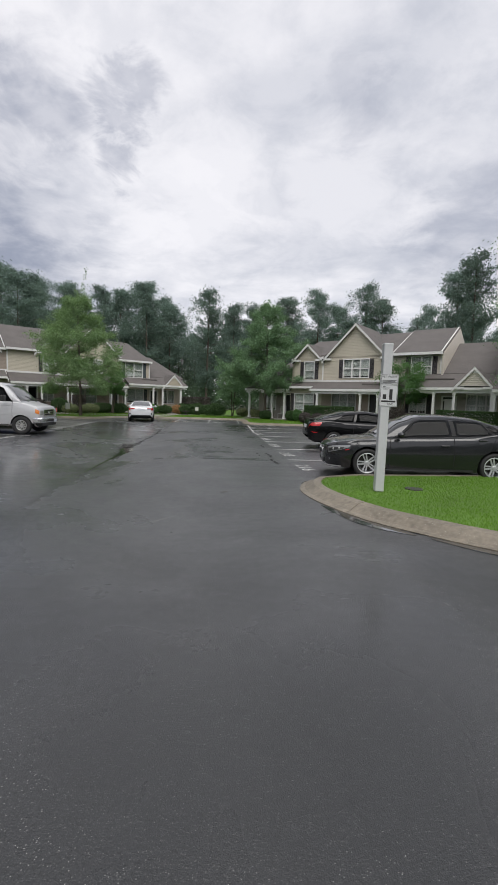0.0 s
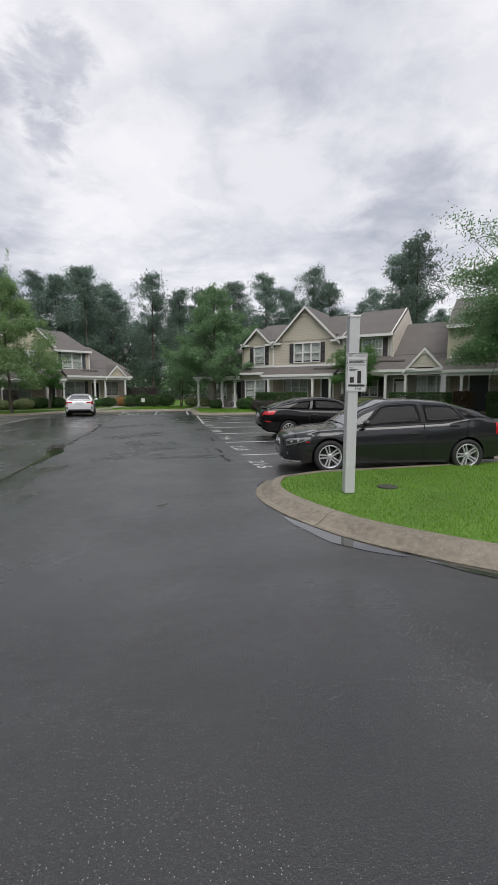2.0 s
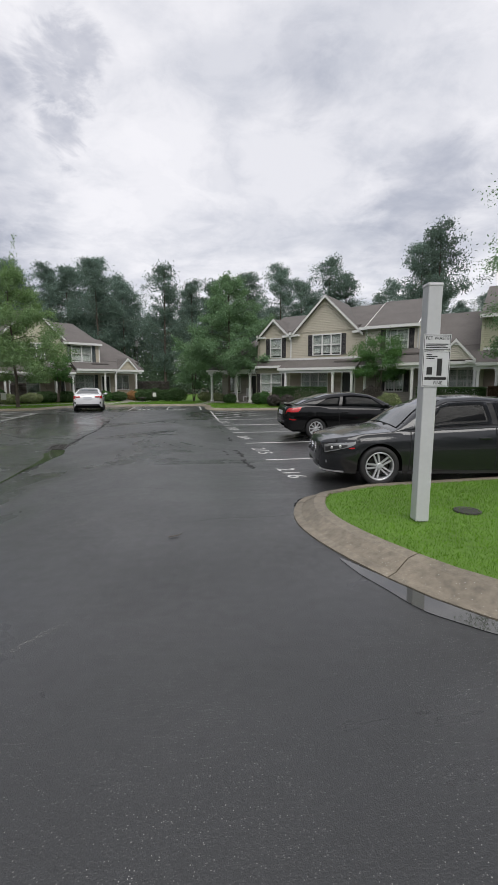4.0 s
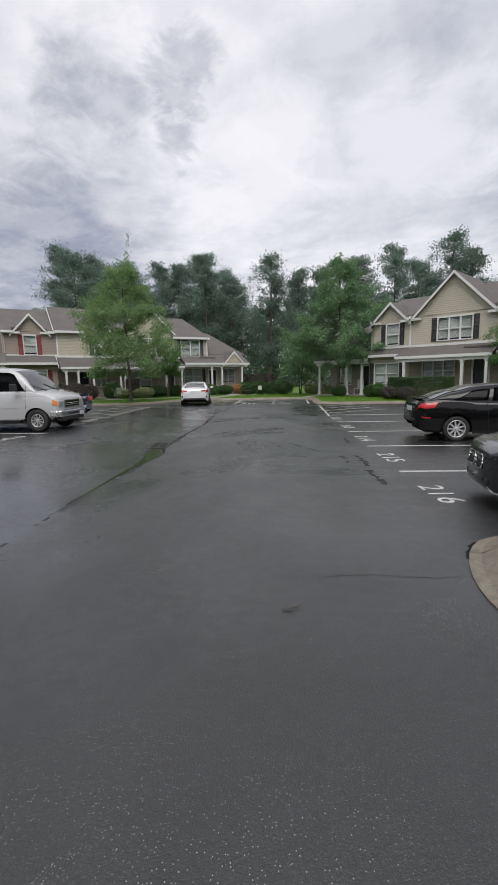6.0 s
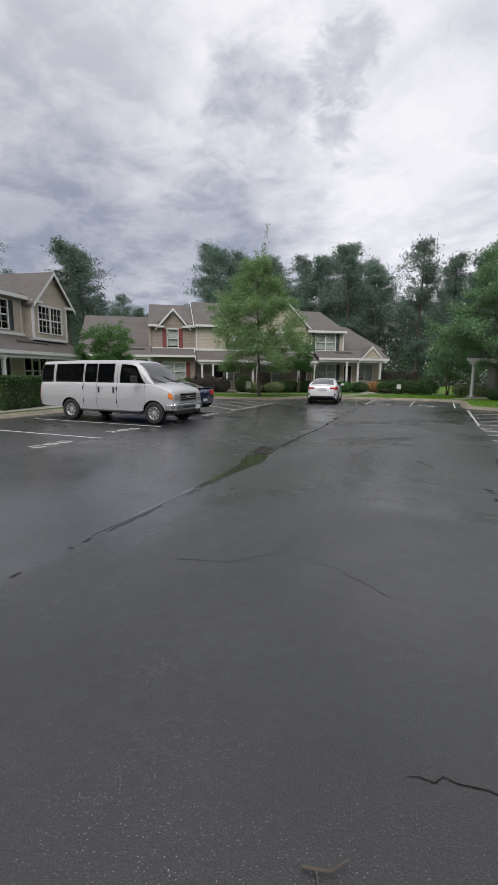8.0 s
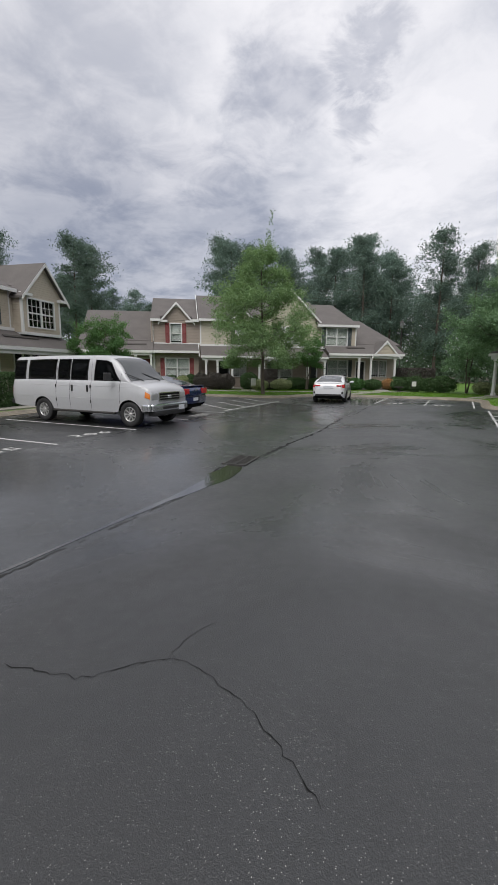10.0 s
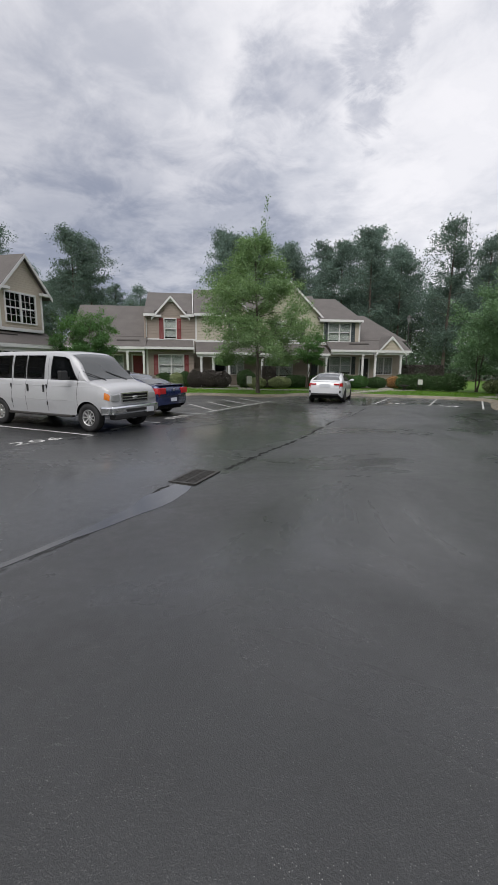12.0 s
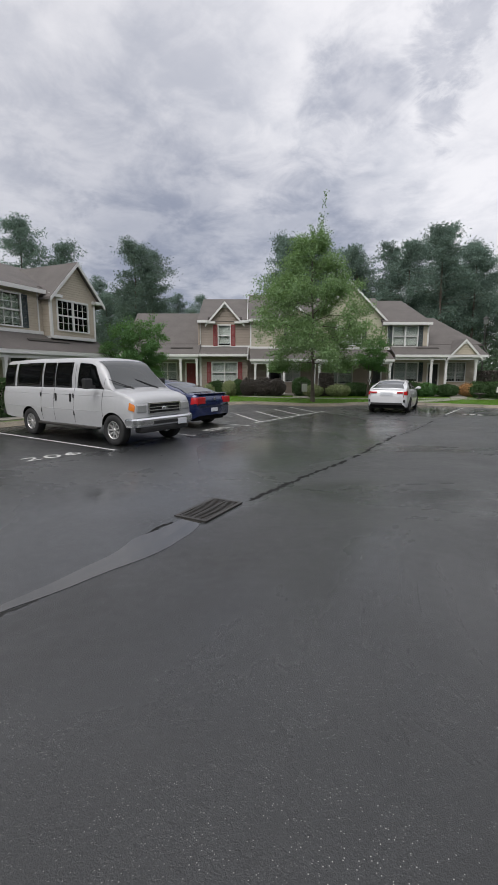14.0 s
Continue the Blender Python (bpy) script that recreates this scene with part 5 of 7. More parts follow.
class Car:
    """A body lofted from a belt line, a width line and a roof line, with glass, lamps and trim laid on it."""

    def __init__(self, name, m, label, paint, belt, width, roof, under, wheels, tyre, arch, inset=0.20, tumble=None, crown=0.03, group="parked vehicles"):
        self.root = thing(name, m, label, "van" if "van" in name else "car", group)
        self.paint, self.belt, self.width, self.roof, self.under, self.wheels, self.tyre, self.arch = paint, belt, width, roof, under, wheels, tyre, arch
        self.inset, self.crown = inset, crown
        self.x0, self.x1 = belt[0][0], belt[-1][0]

    def half(self, x):
        return lerp_curve(self.width, x)

    def low(self, x):
        z = lerp_curve(self.under, x)
        for xw in self.wheels:
            if abs(x - xw) < self.arch:
                z = max(z, self.tyre + math.sqrt(max(0, self.arch**2 - (x - xw) ** 2)) * 1.0)
        return z

    def side(self, x, f, out=0.0):
        """A point on the body's flank, f from the sill (0) to the belt (1)."""
        w, zb, zt = self.half(x), self.low(x), lerp_curve(self.belt, x)
        zs = lerp_curve(self.under, x)
        z = zb + (zt - zb) * f
        g = (z - zs) / max(zt - zs, 1e-3)
        y = w * (0.955 + 0.045 * math.sin(math.pi * min(1, max(0, g * 1.15 - 0.05)))) - 0.028 * max(0, g - 0.82) / 0.18
        return Vector((x, y + out, z))

    def stations(self):
        xs = set(np.linspace(self.x0, self.x1, 60).round(4).tolist())
        for xw in self.wheels:
            xs |= {round(xw + self.arch * math.cos(math.pi * k / 12), 4) for k in range(13)}
        return sorted(x for x in xs if self.x0 <= x <= self.x1)

    def body(self):
        bm = B()
        fs = [0, 0.08, 0.2, 0.35, 0.5, 0.65, 0.8, 0.9, 1.0]
        rows = []
        for x in self.stations():
            row = [self.side(x, f) for f in fs]
            t = row[-1]
            row += [Vector((x, t.y * k, t.z + self.crown * (1 - k * k))) for k in (0.93, 0.75, 0.5, 0.25, 0.0)]
            right = [Vector((p.x, -p.y, p.z)) for p in row[:-1]][::-1]
            rows.append([bm.verts.new(p) for p in row + right])
        for u, v in zip(rows, rows[1:]):
            for i in range(len(u) - 1):
                bm.faces.new((u[i], v[i], v[i + 1], u[i + 1]))
        for r in (rows[0], rows[-1]):
            c = bm.verts.new(sum((q.co for q in r), Vector()) / len(r))
            for a, b in zip(r, r[1:]):
                bm.faces.new((a, b, c))
            bm.faces.new((r[-1], r[0], c))
        bmesh.ops.recalc_face_normals(bm, faces=bm.faces)
        self.body_part = part("body", bm, self.paint, self.root, smooth=True)
        bm = B()
        zs = min(z for _, z in self.under)
        box(bm, self.x0 + 0.25, self.x1 - 0.25, -self.half(0) + 0.17, self.half(0) - 0.17, zs + 0.02, self.tyre * 2 + 0.1)
        part("underbody", bm, WELL, self.root)

    def cabin(self, x, f, out=0.0):
        """A point on the cabin's flank, f from the belt (0) to the roof (1)."""
        t, z1 = self.side(x, 1.0), lerp_curve(self.roof, x)
        y0 = t.y - 0.015
        y1 = y0 - self.inset * min(1.0, max(0.0, (z1 - t.z) / 0.45))
        z = t.z - 0.02 + (z1 - t.z) * f
        bow = 0.03 * math.sin(math.pi * f)
        y = y0 + (y1 - y0) * f + bow
        if f > 0.86:
            y -= (f - 0.86) * 0.35
        return Vector((x, y + out, z + out * 0.25))

    def top(self):
        bm = B()
        fs = [0, 0.15, 0.4, 0.65, 0.86, 0.95, 1.0]
        rows = []
        for x in np.linspace(self.roof[0][0], self.roof[-1][0], 46):
            row = [self.cabin(x, f) for f in fs]
            t = row[-1]
            row += [Vector((x, t.y * k, t.z + 0.035 * (1 - k * k))) for k in (0.8, 0.5, 0.25, 0.0)]
            right = [Vector((p.x, -p.y, p.z)) for p in row[:-1]][::-1]
            rows.append([bm.verts.new(p) for p in row + right])
        for u, v in zip(rows, rows[1:]):
            for i in range(len(u) - 1):
                bm.faces.new((u[i], v[i], v[i + 1], u[i + 1]))
        bm.faces.new(rows[0])
        bm.faces.new(rows[-1][::-1])
        bmesh.ops.recalc_face_normals(bm, faces=bm.faces)
        part("cabin", bm, self.paint, self.root, smooth=True)

    def side_glass(self, name, xb0, xb1, xt0, xt1, f0=0.10, f1=0.86, material=None, out=0.012):
        """A side window given by its bottom and top edges, on both flanks."""
        for sgn in (1, -1):
            bm = B()
            n, k = 10, 5
            g = []
            for j in range(k + 1):
                t = j / k
                f = f0 + (f1 - f0) * t
                a, b = xb0 + (xt0 - xb0) * t, xb1 + (xt1 - xb1) * t
                row = []
                for i in range(n + 1):
                    p = self.cabin(a + (b - a) * i / n, f, out)
                    row.append(bm.verts.new((p.x, p.y * sgn, p.z)))
                g.append(row)
            for u, v in zip(g, g[1:]):
                for i in range(n):
                    bm.faces.new((u[i], u[i + 1], v[i + 1], v[i]))
            bmesh.ops.solidify(bm, geom=bm.faces[:], thickness=-0.006 * sgn)
            part(name, bm, material or CAR_GLASS, self.root, smooth=True)

    def end_glass(self, name, xa, xb, material, edge=0.10, lift=0.012):
        """Windscreen or rear window between two places along the roof line."""
        bm = B()
        n, k = 10, 12
        g = []
        for j in range(n + 1):
            x = xa + (xb - xa) * j / n
            t = self.cabin(x, 1.0)
            w = max(t.y - edge * (0.3 + 0.7 * (1 - abs(2 * j / n - 1))), 0.2)
            row = []
            for i in range(k + 1):
                y = -w + 2 * w * i / k
                u = y / max(t.y, 1e-3)
                row.append(bm.verts.new((x + lift * (1 if xa > 0 else -1) * 0.8, y, t.z + 0.035 * (1 - u * u) + lift)))
            g.append(row)
        for u, v in zip(g, g[1:]):
            for i in range(k):
                bm.faces.new((u[i], u[i + 1], v[i + 1], v[i]))
        bmesh.ops.recalc_face_normals(bm, faces=bm.faces)
        return part(name, bm, material, self.root, smooth=True)

    def patch(self, name, x0, x1, f0, f1, material, out=0.008, slant=0.0, parent=None, both=True, label="", n=8):
        """A lamp, strip or gap laid on the flank."""
        for sgn in ((1, -1) if both else (1,)):
            bm = B()
            g = []
            for j in range(5):
                t = j / 4
                f = f0 + (f1 - f0) * t
                row = []
                for i in range(n + 1):
                    p = self.side(x0 + (x1 - x0) * i / n + slant * t, f, out)
                    row.append(bm.verts.new((p.x, p.y * sgn, p.z)))
                g.append(row)
            for u, v in zip(g, g[1:]):
                for i in range(n):
                    bm.faces.new((u[i], u[i + 1], v[i + 1], v[i]))
            bmesh.ops.recalc_face_normals(bm, faces=bm.faces)
            part(name, bm, material, parent or self.root, label, smooth=True)

    def nose(self, name, x, y0, y1, z0, z1, material, depth=0.03, bevel=0.012, mirror=True, label="", tilt=0.0):
        """A small rounded block set into the front or rear."""
        for sgn in ((1, -1) if mirror else (1,)):
            bm = B()
            box(bm, -depth, depth, min(y0 * sgn, y1 * sgn), max(y0 * sgn, y1 * sgn), z0, z1, bevel)
            ob = part(name, bm, material, self.root, label)
            ob.location = (x, 0, 0)

    def mirror(self, x, z, material, size=0.11):
        for sgn in (1, -1):
            bm = B()
            y = self.half(x) + 0.02
            bmesh.ops.create_uvsphere(bm, u_segments=14, v_segments=8, radius=1, matrix=Matrix.LocRotScale((x, sgn * (y + 0.05), z), None, (0.07, size, size * 0.62)))
            tube(bm, (x, sgn * (y - 0.09), z - 0.04), (x, sgn * (y + 0.02), z - 0.02), 0.03, 0.03)
            part("wing_mirror", bm, material, self.root, smooth=True)

    def handle(self, x, f, material):
        for sgn in (1, -1):
            p = self.side(x, f, 0.015)
            bm = B()
            box(bm, x - 0.09, x + 0.09, sgn * p.y - 0.015, sgn * p.y + 0.015, p.z - 0.018, p.z + 0.018, 0.008)
            part("door_handle", bm, material, self.root)

    def gap(self, x, f0=0.05, f1=1.0, slant=0.0):
        self.patch("door_gap", x - 0.006, x + 0.006, f0, f1, WELL, 0.003, slant, n=2)


def swept_lamp(c, xa, xb, rear, front, material, out, name, label=""):
    """A lamp on the front wing that tapers to the rear; rear and front give its lower and upper edge."""
    for sgn in (1, -1):
        bm = B()
        g = []
        for i in range(13):
            t = i / 12
            k = t ** 0.7
            lo, hi = rear[0] + (front[0] - rear[0]) * k, rear[1] + (front[1] - rear[1]) * t
            row = []
            for j in range(5):
                p = c.side(xa + (xb - xa) * t, lo + (hi - lo) * j / 4, out)
                row.append(bm.verts.new((p.x + out * t, p.y * sgn, p.z)))
            g.append(row)
        for u, v in zip(g, g[1:]):
            for j in range(4):
                bm.faces.new((u[j], v[j], v[j + 1], u[j + 1]))
        bmesh.ops.recalc_face_normals(bm, faces=bm.faces)
        part(name, bm, material, c.root, label, smooth=True)


def kidney(c, x, y, z, a, b):
    """An oval grille opening with bars and a chrome ring."""
    ring = []
    for k in range(24):
        t = 2 * math.pi * k / 24
        u, v = math.cos(t), math.sin(t)
        ring.append(Vector((x - 0.016 * v, y + a * math.copysign(abs(u) ** 0.55, u), z + b * math.copysign(abs(v) ** 0.55, v))))
    bm = B()
    prism(bm, [p - Vector((0.004, 0, 0)) for p in ring], (-0.08, 0, 0))
    part("kidney_grille", bm, WELL, c.root)
    bm = B()
    for p, q in zip(ring, ring[1:] + ring[:1]):
        tube(bm, p, q, 0.010, 0.010, 6)
    part("grille_surround", bm, CHROME, c.root, "chrome grille ring", smooth=True)
    for k in range(-3, 4):
        bm = B()
        y1 = y + a * k * 0.25
        tube(bm, (x + 0.04, y1, z - b * 0.8), (x - 0.05, y1, z + b * 0.8), 0.005, 0.005, 5)
        part("grille_bar", bm, PLASTIC, c.root)


def axle_pose(front, rear):
    """The pose of a vehicle from the places of the middle of its front and rear axles."""
    f, r = Vector(front), Vector(rear)
    m, d = (f + r) / 2, (f - r)
    return pose(m.x, m.y, 0, 0, 0, math.degrees(math.atan2(d.y, d.x)))


def near_side(front, rear, track, left):
    """Axle middles from the near wheels' places; left: whether those are the car's left wheels."""
    f, r = Vector(front), Vector(rear)
    d = (f - r).normalized()
    n = Vector((-d.y, d.x)) * (-track / 2 if left else track / 2)
    return f + n, r + n


def graphite_saloon():
    f, r = near_side((2.90, 8.62), (5.71, 8.55), 1.60, True)
    c = Car("parked_car", axle_pose(f, r), "graphite grey sports saloon with alloy wheels parked nose out", PAINT_GREY,
            [(-2.30, 0.88), (-2.22, 1.03), (-1.6, 1.08), (-0.8, 0.98), (0.3, 0.93), (0.95, 0.90), (1.6, 0.85), (2.0, 0.785), (2.14, 0.76), (2.24, 0.725), (2.31, 0.68), (2.345, 0.625)],
            [(-2.30, 0.66), (-2.15, 0.80), (-1.4, 0.905), (0, 0.91), (1.4, 0.905), (1.8, 0.885), (1.98, 0.84), (2.10, 0.775), (2.21, 0.67), (2.29, 0.54), (2.345, 0.36)],
            [(-1.98, 1.08), (-1.5, 1.28), (-0.95, 1.41), (-0.3, 1.45), (0.2, 1.43), (0.6, 1.28), (1.22, 0.90)],
            [(-2.30, 0.42), (-2.1, 0.28), (-1.0, 0.20), (1.0, 0.20), (2.05, 0.20), (2.28, 0.20), (2.335, 0.26)], (1.405, -1.405), 0.325, 0.375, 0.24)
    c.body()
    c.top()
    c.side_glass("window_trim", -1.66, 0.86, -1.34, 0.42, 0.07, 0.91, PLASTIC, 0.006)
    c.side_glass("side_window", -0.45, 0.78, -0.40, 0.36, 0.12, 0.86)
    c.side_glass("side_window", -1.32, -0.55, -1.12, -0.50, 0.12, 0.86)
    c.side_glass("quarter_window", -1.62, -1.40, -1.28, -1.20, 0.14, 0.70)
    c.end_glass("windscreen", 0.30, 1.10, SCREEN_GLASS)
    c.end_glass("rear_window", -1.90, -1.10, CAR_GLASS)
    for x in (1.405, -1.405):
        for y in (0.79, -0.79):
            wheel(c.root, x, y, 0.325, 0.235, 0.225, 5, ALLOY)
    for x, s in ((0.93, -0.03), (-0.50, 0.0), (-1.28, -0.16)):
        c.gap(x, 0.08, 0.98, s)
    c.patch("beltline_trim", -1.55, 0.95, 0.98, 0.995, PLASTIC, 0.005)
    c.patch("sill", -0.95, 0.95, 0.0, 0.07, PLASTIC, 0.006)
    c.handle(-0.30, 0.76, PAINT_GREY)
    c.handle(-1.12, 0.80, PAINT_GREY)
    c.mirror(0.72, 1.00, PAINT_GREY)
    swept_lamp(c, 1.80, 2.25, (0.80, 0.85), (0.62, 0.88), LENS, 0.008, "headlight", "clear swept headlight")
    swept_lamp(c, 1.93, 2.24, (0.755, 0.80), (0.665, 0.80), PLASTIC, 0.011, "lamp_housing", "dark lamp housing")
    for x, f in ((2.03, 0.765), (2.15, 0.745)):
        for sgn in (1, -1):
            p = c.side(x, f, 0.014)
            bm = B()
            bmesh.ops.create_uvsphere(bm, u_segments=14, v_segments=8, radius=1, matrix=Matrix.LocRotScale((p.x + 0.012, p.y * sgn, p.z), None, (0.026, 0.012, 0.026)))
            part("projector_lens", bm, VAN_LENS, c.root, "bright round projector lens", smooth=True)
    c.patch("chin_trim", 1.98, 2.33, 0.02, 0.07, STEEL, 0.010)
    c.patch("side_marker", 1.82, 1.90, 0.68, 0.71, TAIL, 0.006)
    for y in (0.155, -0.155):
        kidney(c, 2.352, y, 0.555, 0.125, 0.088)
    c.nose("air_intake", 2.315, -0.42, 0.42, 0.28, 0.38, PLASTIC, 0.03, 0.02, False)
    c.nose("fog_lamp", 2.20, 0.55, 0.63, 0.34, 0.41, LENS, 0.04, 0.02)
    c.nose("lip_spoiler", 2.27, -0.50, 0.50, 0.215, 0.245, STEEL, 0.04, 0.01, False)
    c.patch("tail_lamp", -2.28, -2.02, 0.62, 0.92, TAIL, 0.010)
    c.nose("number_plate", -2.30, -0.26, 0.26, 0.70, 0.82, PLATE, 0.015, 0.004, False)
    for y in (-0.35, 0.35):
        bm = B()
        tube(bm, (1.14, y - 0.2, 0.955), (0.98, y + 0.35, 1.03), 0.007, 0.005, 6)
        part("wiper", bm, PLASTIC, c.root)


def black_coupe():
    f, r = near_side((5.72, 14.95), (3.10, 14.77), 1.50, False)
    c = Car("parked_car", axle_pose(f, r), "black two-door coupe parked nose in with red tail lamps", PAINT_BLACK,
            [(-2.24, 0.80), (-2.18, 0.98), (-1.75, 1.02), (-0.8, 0.96), (0.3, 0.93), (1.1, 0.90), (1.7, 0.82), (2.05, 0.72), (2.22, 0.58)],
            [(-2.24, 0.62), (-2.05, 0.78), (-1.3, 0.875), (0, 0.88), (1.3, 0.87), (1.8, 0.80), (2.22, 0.50)],
            [(-1.95, 1.02), (-1.4, 1.20), (-0.7, 1.36), (-0.1, 1.395), (0.35, 1.34), (1.42, 0.90)],
            [(-2.24, 0.45), (-2.05, 0.28), (-1.0, 0.19), (1.0, 0.19), (2.0, 0.2), (2.22, 0.28)], (1.31, -1.31), 0.31, 0.36, 0.23)
    c.body()
    c.top()
    c.side_glass("side_window", -0.50, 1.05, -0.42, 0.45, 0.12, 0.84)
    c.side_glass("quarter_window", -1.45, -0.60, -0.95, -0.52, 0.14, 0.80)
    c.end_glass("windscreen", 0.42, 1.32, SCREEN_GLASS)
    c.end_glass("rear_window", -1.88, -0.85, SCREEN_GLASS)
    for x in (1.31, -1.31):
        for y in (0.75, -0.75):
            wheel(c.root, x, y, 0.31, 0.215, 0.205, 9, ALLOY, "silver wheel cover")
    for x, s in ((1.0, -0.05), (-0.58, -0.04)):
        c.gap(x, 0.08, 0.98, s)
    c.handle(-0.42, 0.80, PAINT_BLACK)
    c.mirror(0.86, 1.00, PAINT_BLACK)
    c.patch("tail_lamp", -2.22, -1.84, 0.74, 0.92, TAIL, 0.010, 0.10, label="red wrap-round tail lamp")
    c.patch("reflector", -2.12, -1.92, 0.40, 0.44, TAIL, 0.008)
    c.nose("number_plate", -2.235, -0.26, 0.26, 0.72, 0.84, PLATE, 0.012, 0.004, False)
    c.nose("bumper_strip", -2.22, -0.60, 0.60, 0.50, 0.54, PLASTIC, 0.03, 0.01, False)
    bm = B()
    box(bm, -2.16, -1.98, -0.55, 0.55, 1.03, 1.06, 0.012)
    part("boot_spoiler", bm, PAINT_BLACK, c.root)
    c.patch("headlight", 1.7, 2.12, 0.68, 0.92, LENS, 0.01)


def white_saloon():
    f, r = near_side((-8.13, 32.25), (-7.49, 29.63), 1.55, False)
    c = Car("parked_car", axle_pose(f, r), "white compact saloon parked nose in with red tail lamps", PAINT_WHITE,
            [(-2.31, 0.78), (-2.26, 1.00), (-1.9, 1.06), (-0.9, 0.98), (0.3, 0.94), (1.1, 0.91), (1.8, 0.82), (2.15, 0.72), (2.31, 0.55)],
            [(-2.31, 0.68), (-2.12, 0.82), (-1.3, 0.895), (0, 0.90), (1.4, 0.89), (1.9, 0.82), (2.31, 0.52)],
            [(-2.05, 1.06), (-1.5, 1.23), (-0.8, 1.38), (-0.2, 1.415), (0.35, 1.36), (1.45, 0.91)],
            [(-2.31, 0.40), (-2.1, 0.26), (-1.0, 0.18), (1.0, 0.18), (2.1, 0.2), (2.31, 0.28)], (1.35, -1.35), 0.32, 0.37, 0.23)
    c.body()
    c.top()
    c.side_glass("side_window", -0.40, 1.05, -0.36, 0.45, 0.12, 0.84)
    c.side_glass("side_window", -1.45, -0.48, -1.05, -0.44, 0.12, 0.80)
    c.end_glass("windscreen", 0.45, 1.36, SCREEN_GLASS)
    c.end_glass("rear_window", -1.98, -1.0, SCREEN_GLASS)
    for x in (1.35, -1.35):
        for y in (0.78, -0.78):
            wheel(c.root, x, y, 0.32, 0.21, 0.21, 7, IRON, "dark alloy rim")
    for x in (1.0, -0.44, -1.3):
        c.gap(x, 0.08, 0.98, -0.04)
    c.handle(-0.28, 0.8, PAINT_WHITE)
    c.handle(-1.2, 0.82, PAINT_WHITE)
    c.mirror(0.85, 1.02, PAINT_WHITE)
    c.patch("tail_lamp", -2.30, -1.92, 0.68, 0.90, TAIL, 0.012, 0.05, label="red C-shaped tail lamp")
    c.nose("tail_lamp_bar", -2.30, 0.42, 0.68, 0.86, 0.93, TAIL, 0.03, 0.01)
    c.nose("number_plate", -2.315, -0.26, 0.26, 0.76, 0.90, PLATE, 0.012, 0.004, False)
    c.nose("rear_diffuser", -2.28, -0.66, 0.66, 0.36, 0.46, PLASTIC, 0.04, 0.015, False)
    c.nose("rear_vent", -2.25, 0.60, 0.76, 0.48, 0.60, PLASTIC, 0.05, 0.015)
    c.nose("boot_edge", -2.20, -0.60, 0.60, 1.01, 1.03, PAINT_WHITE, 0.05, 0.008, False)


def blue_saloon():
    f, r = near_side((-14.33, 20.65), (-11.30, 20.95), 1.60, False)
    c = Car("parked_car", axle_pose(f, r), "dark blue muscle saloon parked nose in with red tail lamps", PAINT_BLUE,
            [(-2.52, 0.80), (-2.46, 1.03), (-1.8, 1.08), (-0.8, 1.03), (0.3, 1.0), (1.1, 0.98), (1.9, 0.90), (2.35, 0.80), (2.52, 0.62)],
            [(-2.52, 0.74), (-2.35, 0.85), (-1.4, 0.935), (0, 0.945), (1.5, 0.93), (2.1, 0.88), (2.52, 0.66)],
            [(-2.05, 1.07), (-1.5, 1.24), (-0.9, 1.40), (-0.2, 1.475), (0.3, 1.44), (1.30, 0.98)],
            [(-2.52, 0.40), (-2.3, 0.28), (-1.0, 0.2), (1.0, 0.2), (2.3, 0.22), (2.52, 0.3)], (1.525, -1.525), 0.345, 0.395, 0.22)
    c.body()
    c.top()
    c.side_glass("side_window", -0.40, 0.95, -0.36, 0.45, 0.12, 0.84)
    c.side_glass("side_window", -1.50, -0.48, -1.10, -0.44, 0.12, 0.80)
    c.end_glass("windscreen", 0.40, 1.20, SCREEN_GLASS)
    c.end_glass("rear_window", -1.98, -1.05, SCREEN_GLASS)
    for x in (1.525, -1.525):
        for y in (0.80, -0.80):
            wheel(c.root, x, y, 0.345, 0.225, 0.23, 5, ALLOY)
    for x in (1.05, -0.44, -1.3):
        c.gap(x, 0.08, 0.98, -0.03)
    c.handle(-0.28, 0.8, PAINT_BLUE)
    c.mirror(0.85, 1.06, PAINT_BLUE)
    c.patch("tail_lamp", -2.50, -2.28, 0.62, 0.90, TAIL, 0.012)
    c.nose("tail_lamp_lens", -2.50, 0.44, 0.80, 0.76, 0.97, TAIL, 0.04, 0.02, label="large red tail lamp")
    c.nose("number_plate", -2.525, -0.16, 0.16, 0.50, 0.62, PLATE, 0.012, 0.004, False)
    c.nose("boot_badge", -2.53, -0.04, 0.04, 0.86, 0.94, CHROME, 0.008, 0.004, False)
    c.nose("bumper_gap", -2.49, -0.74, 0.74, 0.665, 0.68, WELL, 0.045, 0.003, False)
    c.nose("boot_lip", -2.38, -0.72, 0.72, 1.05, 1.08, PAINT_BLUE, 0.10, 0.012, False)


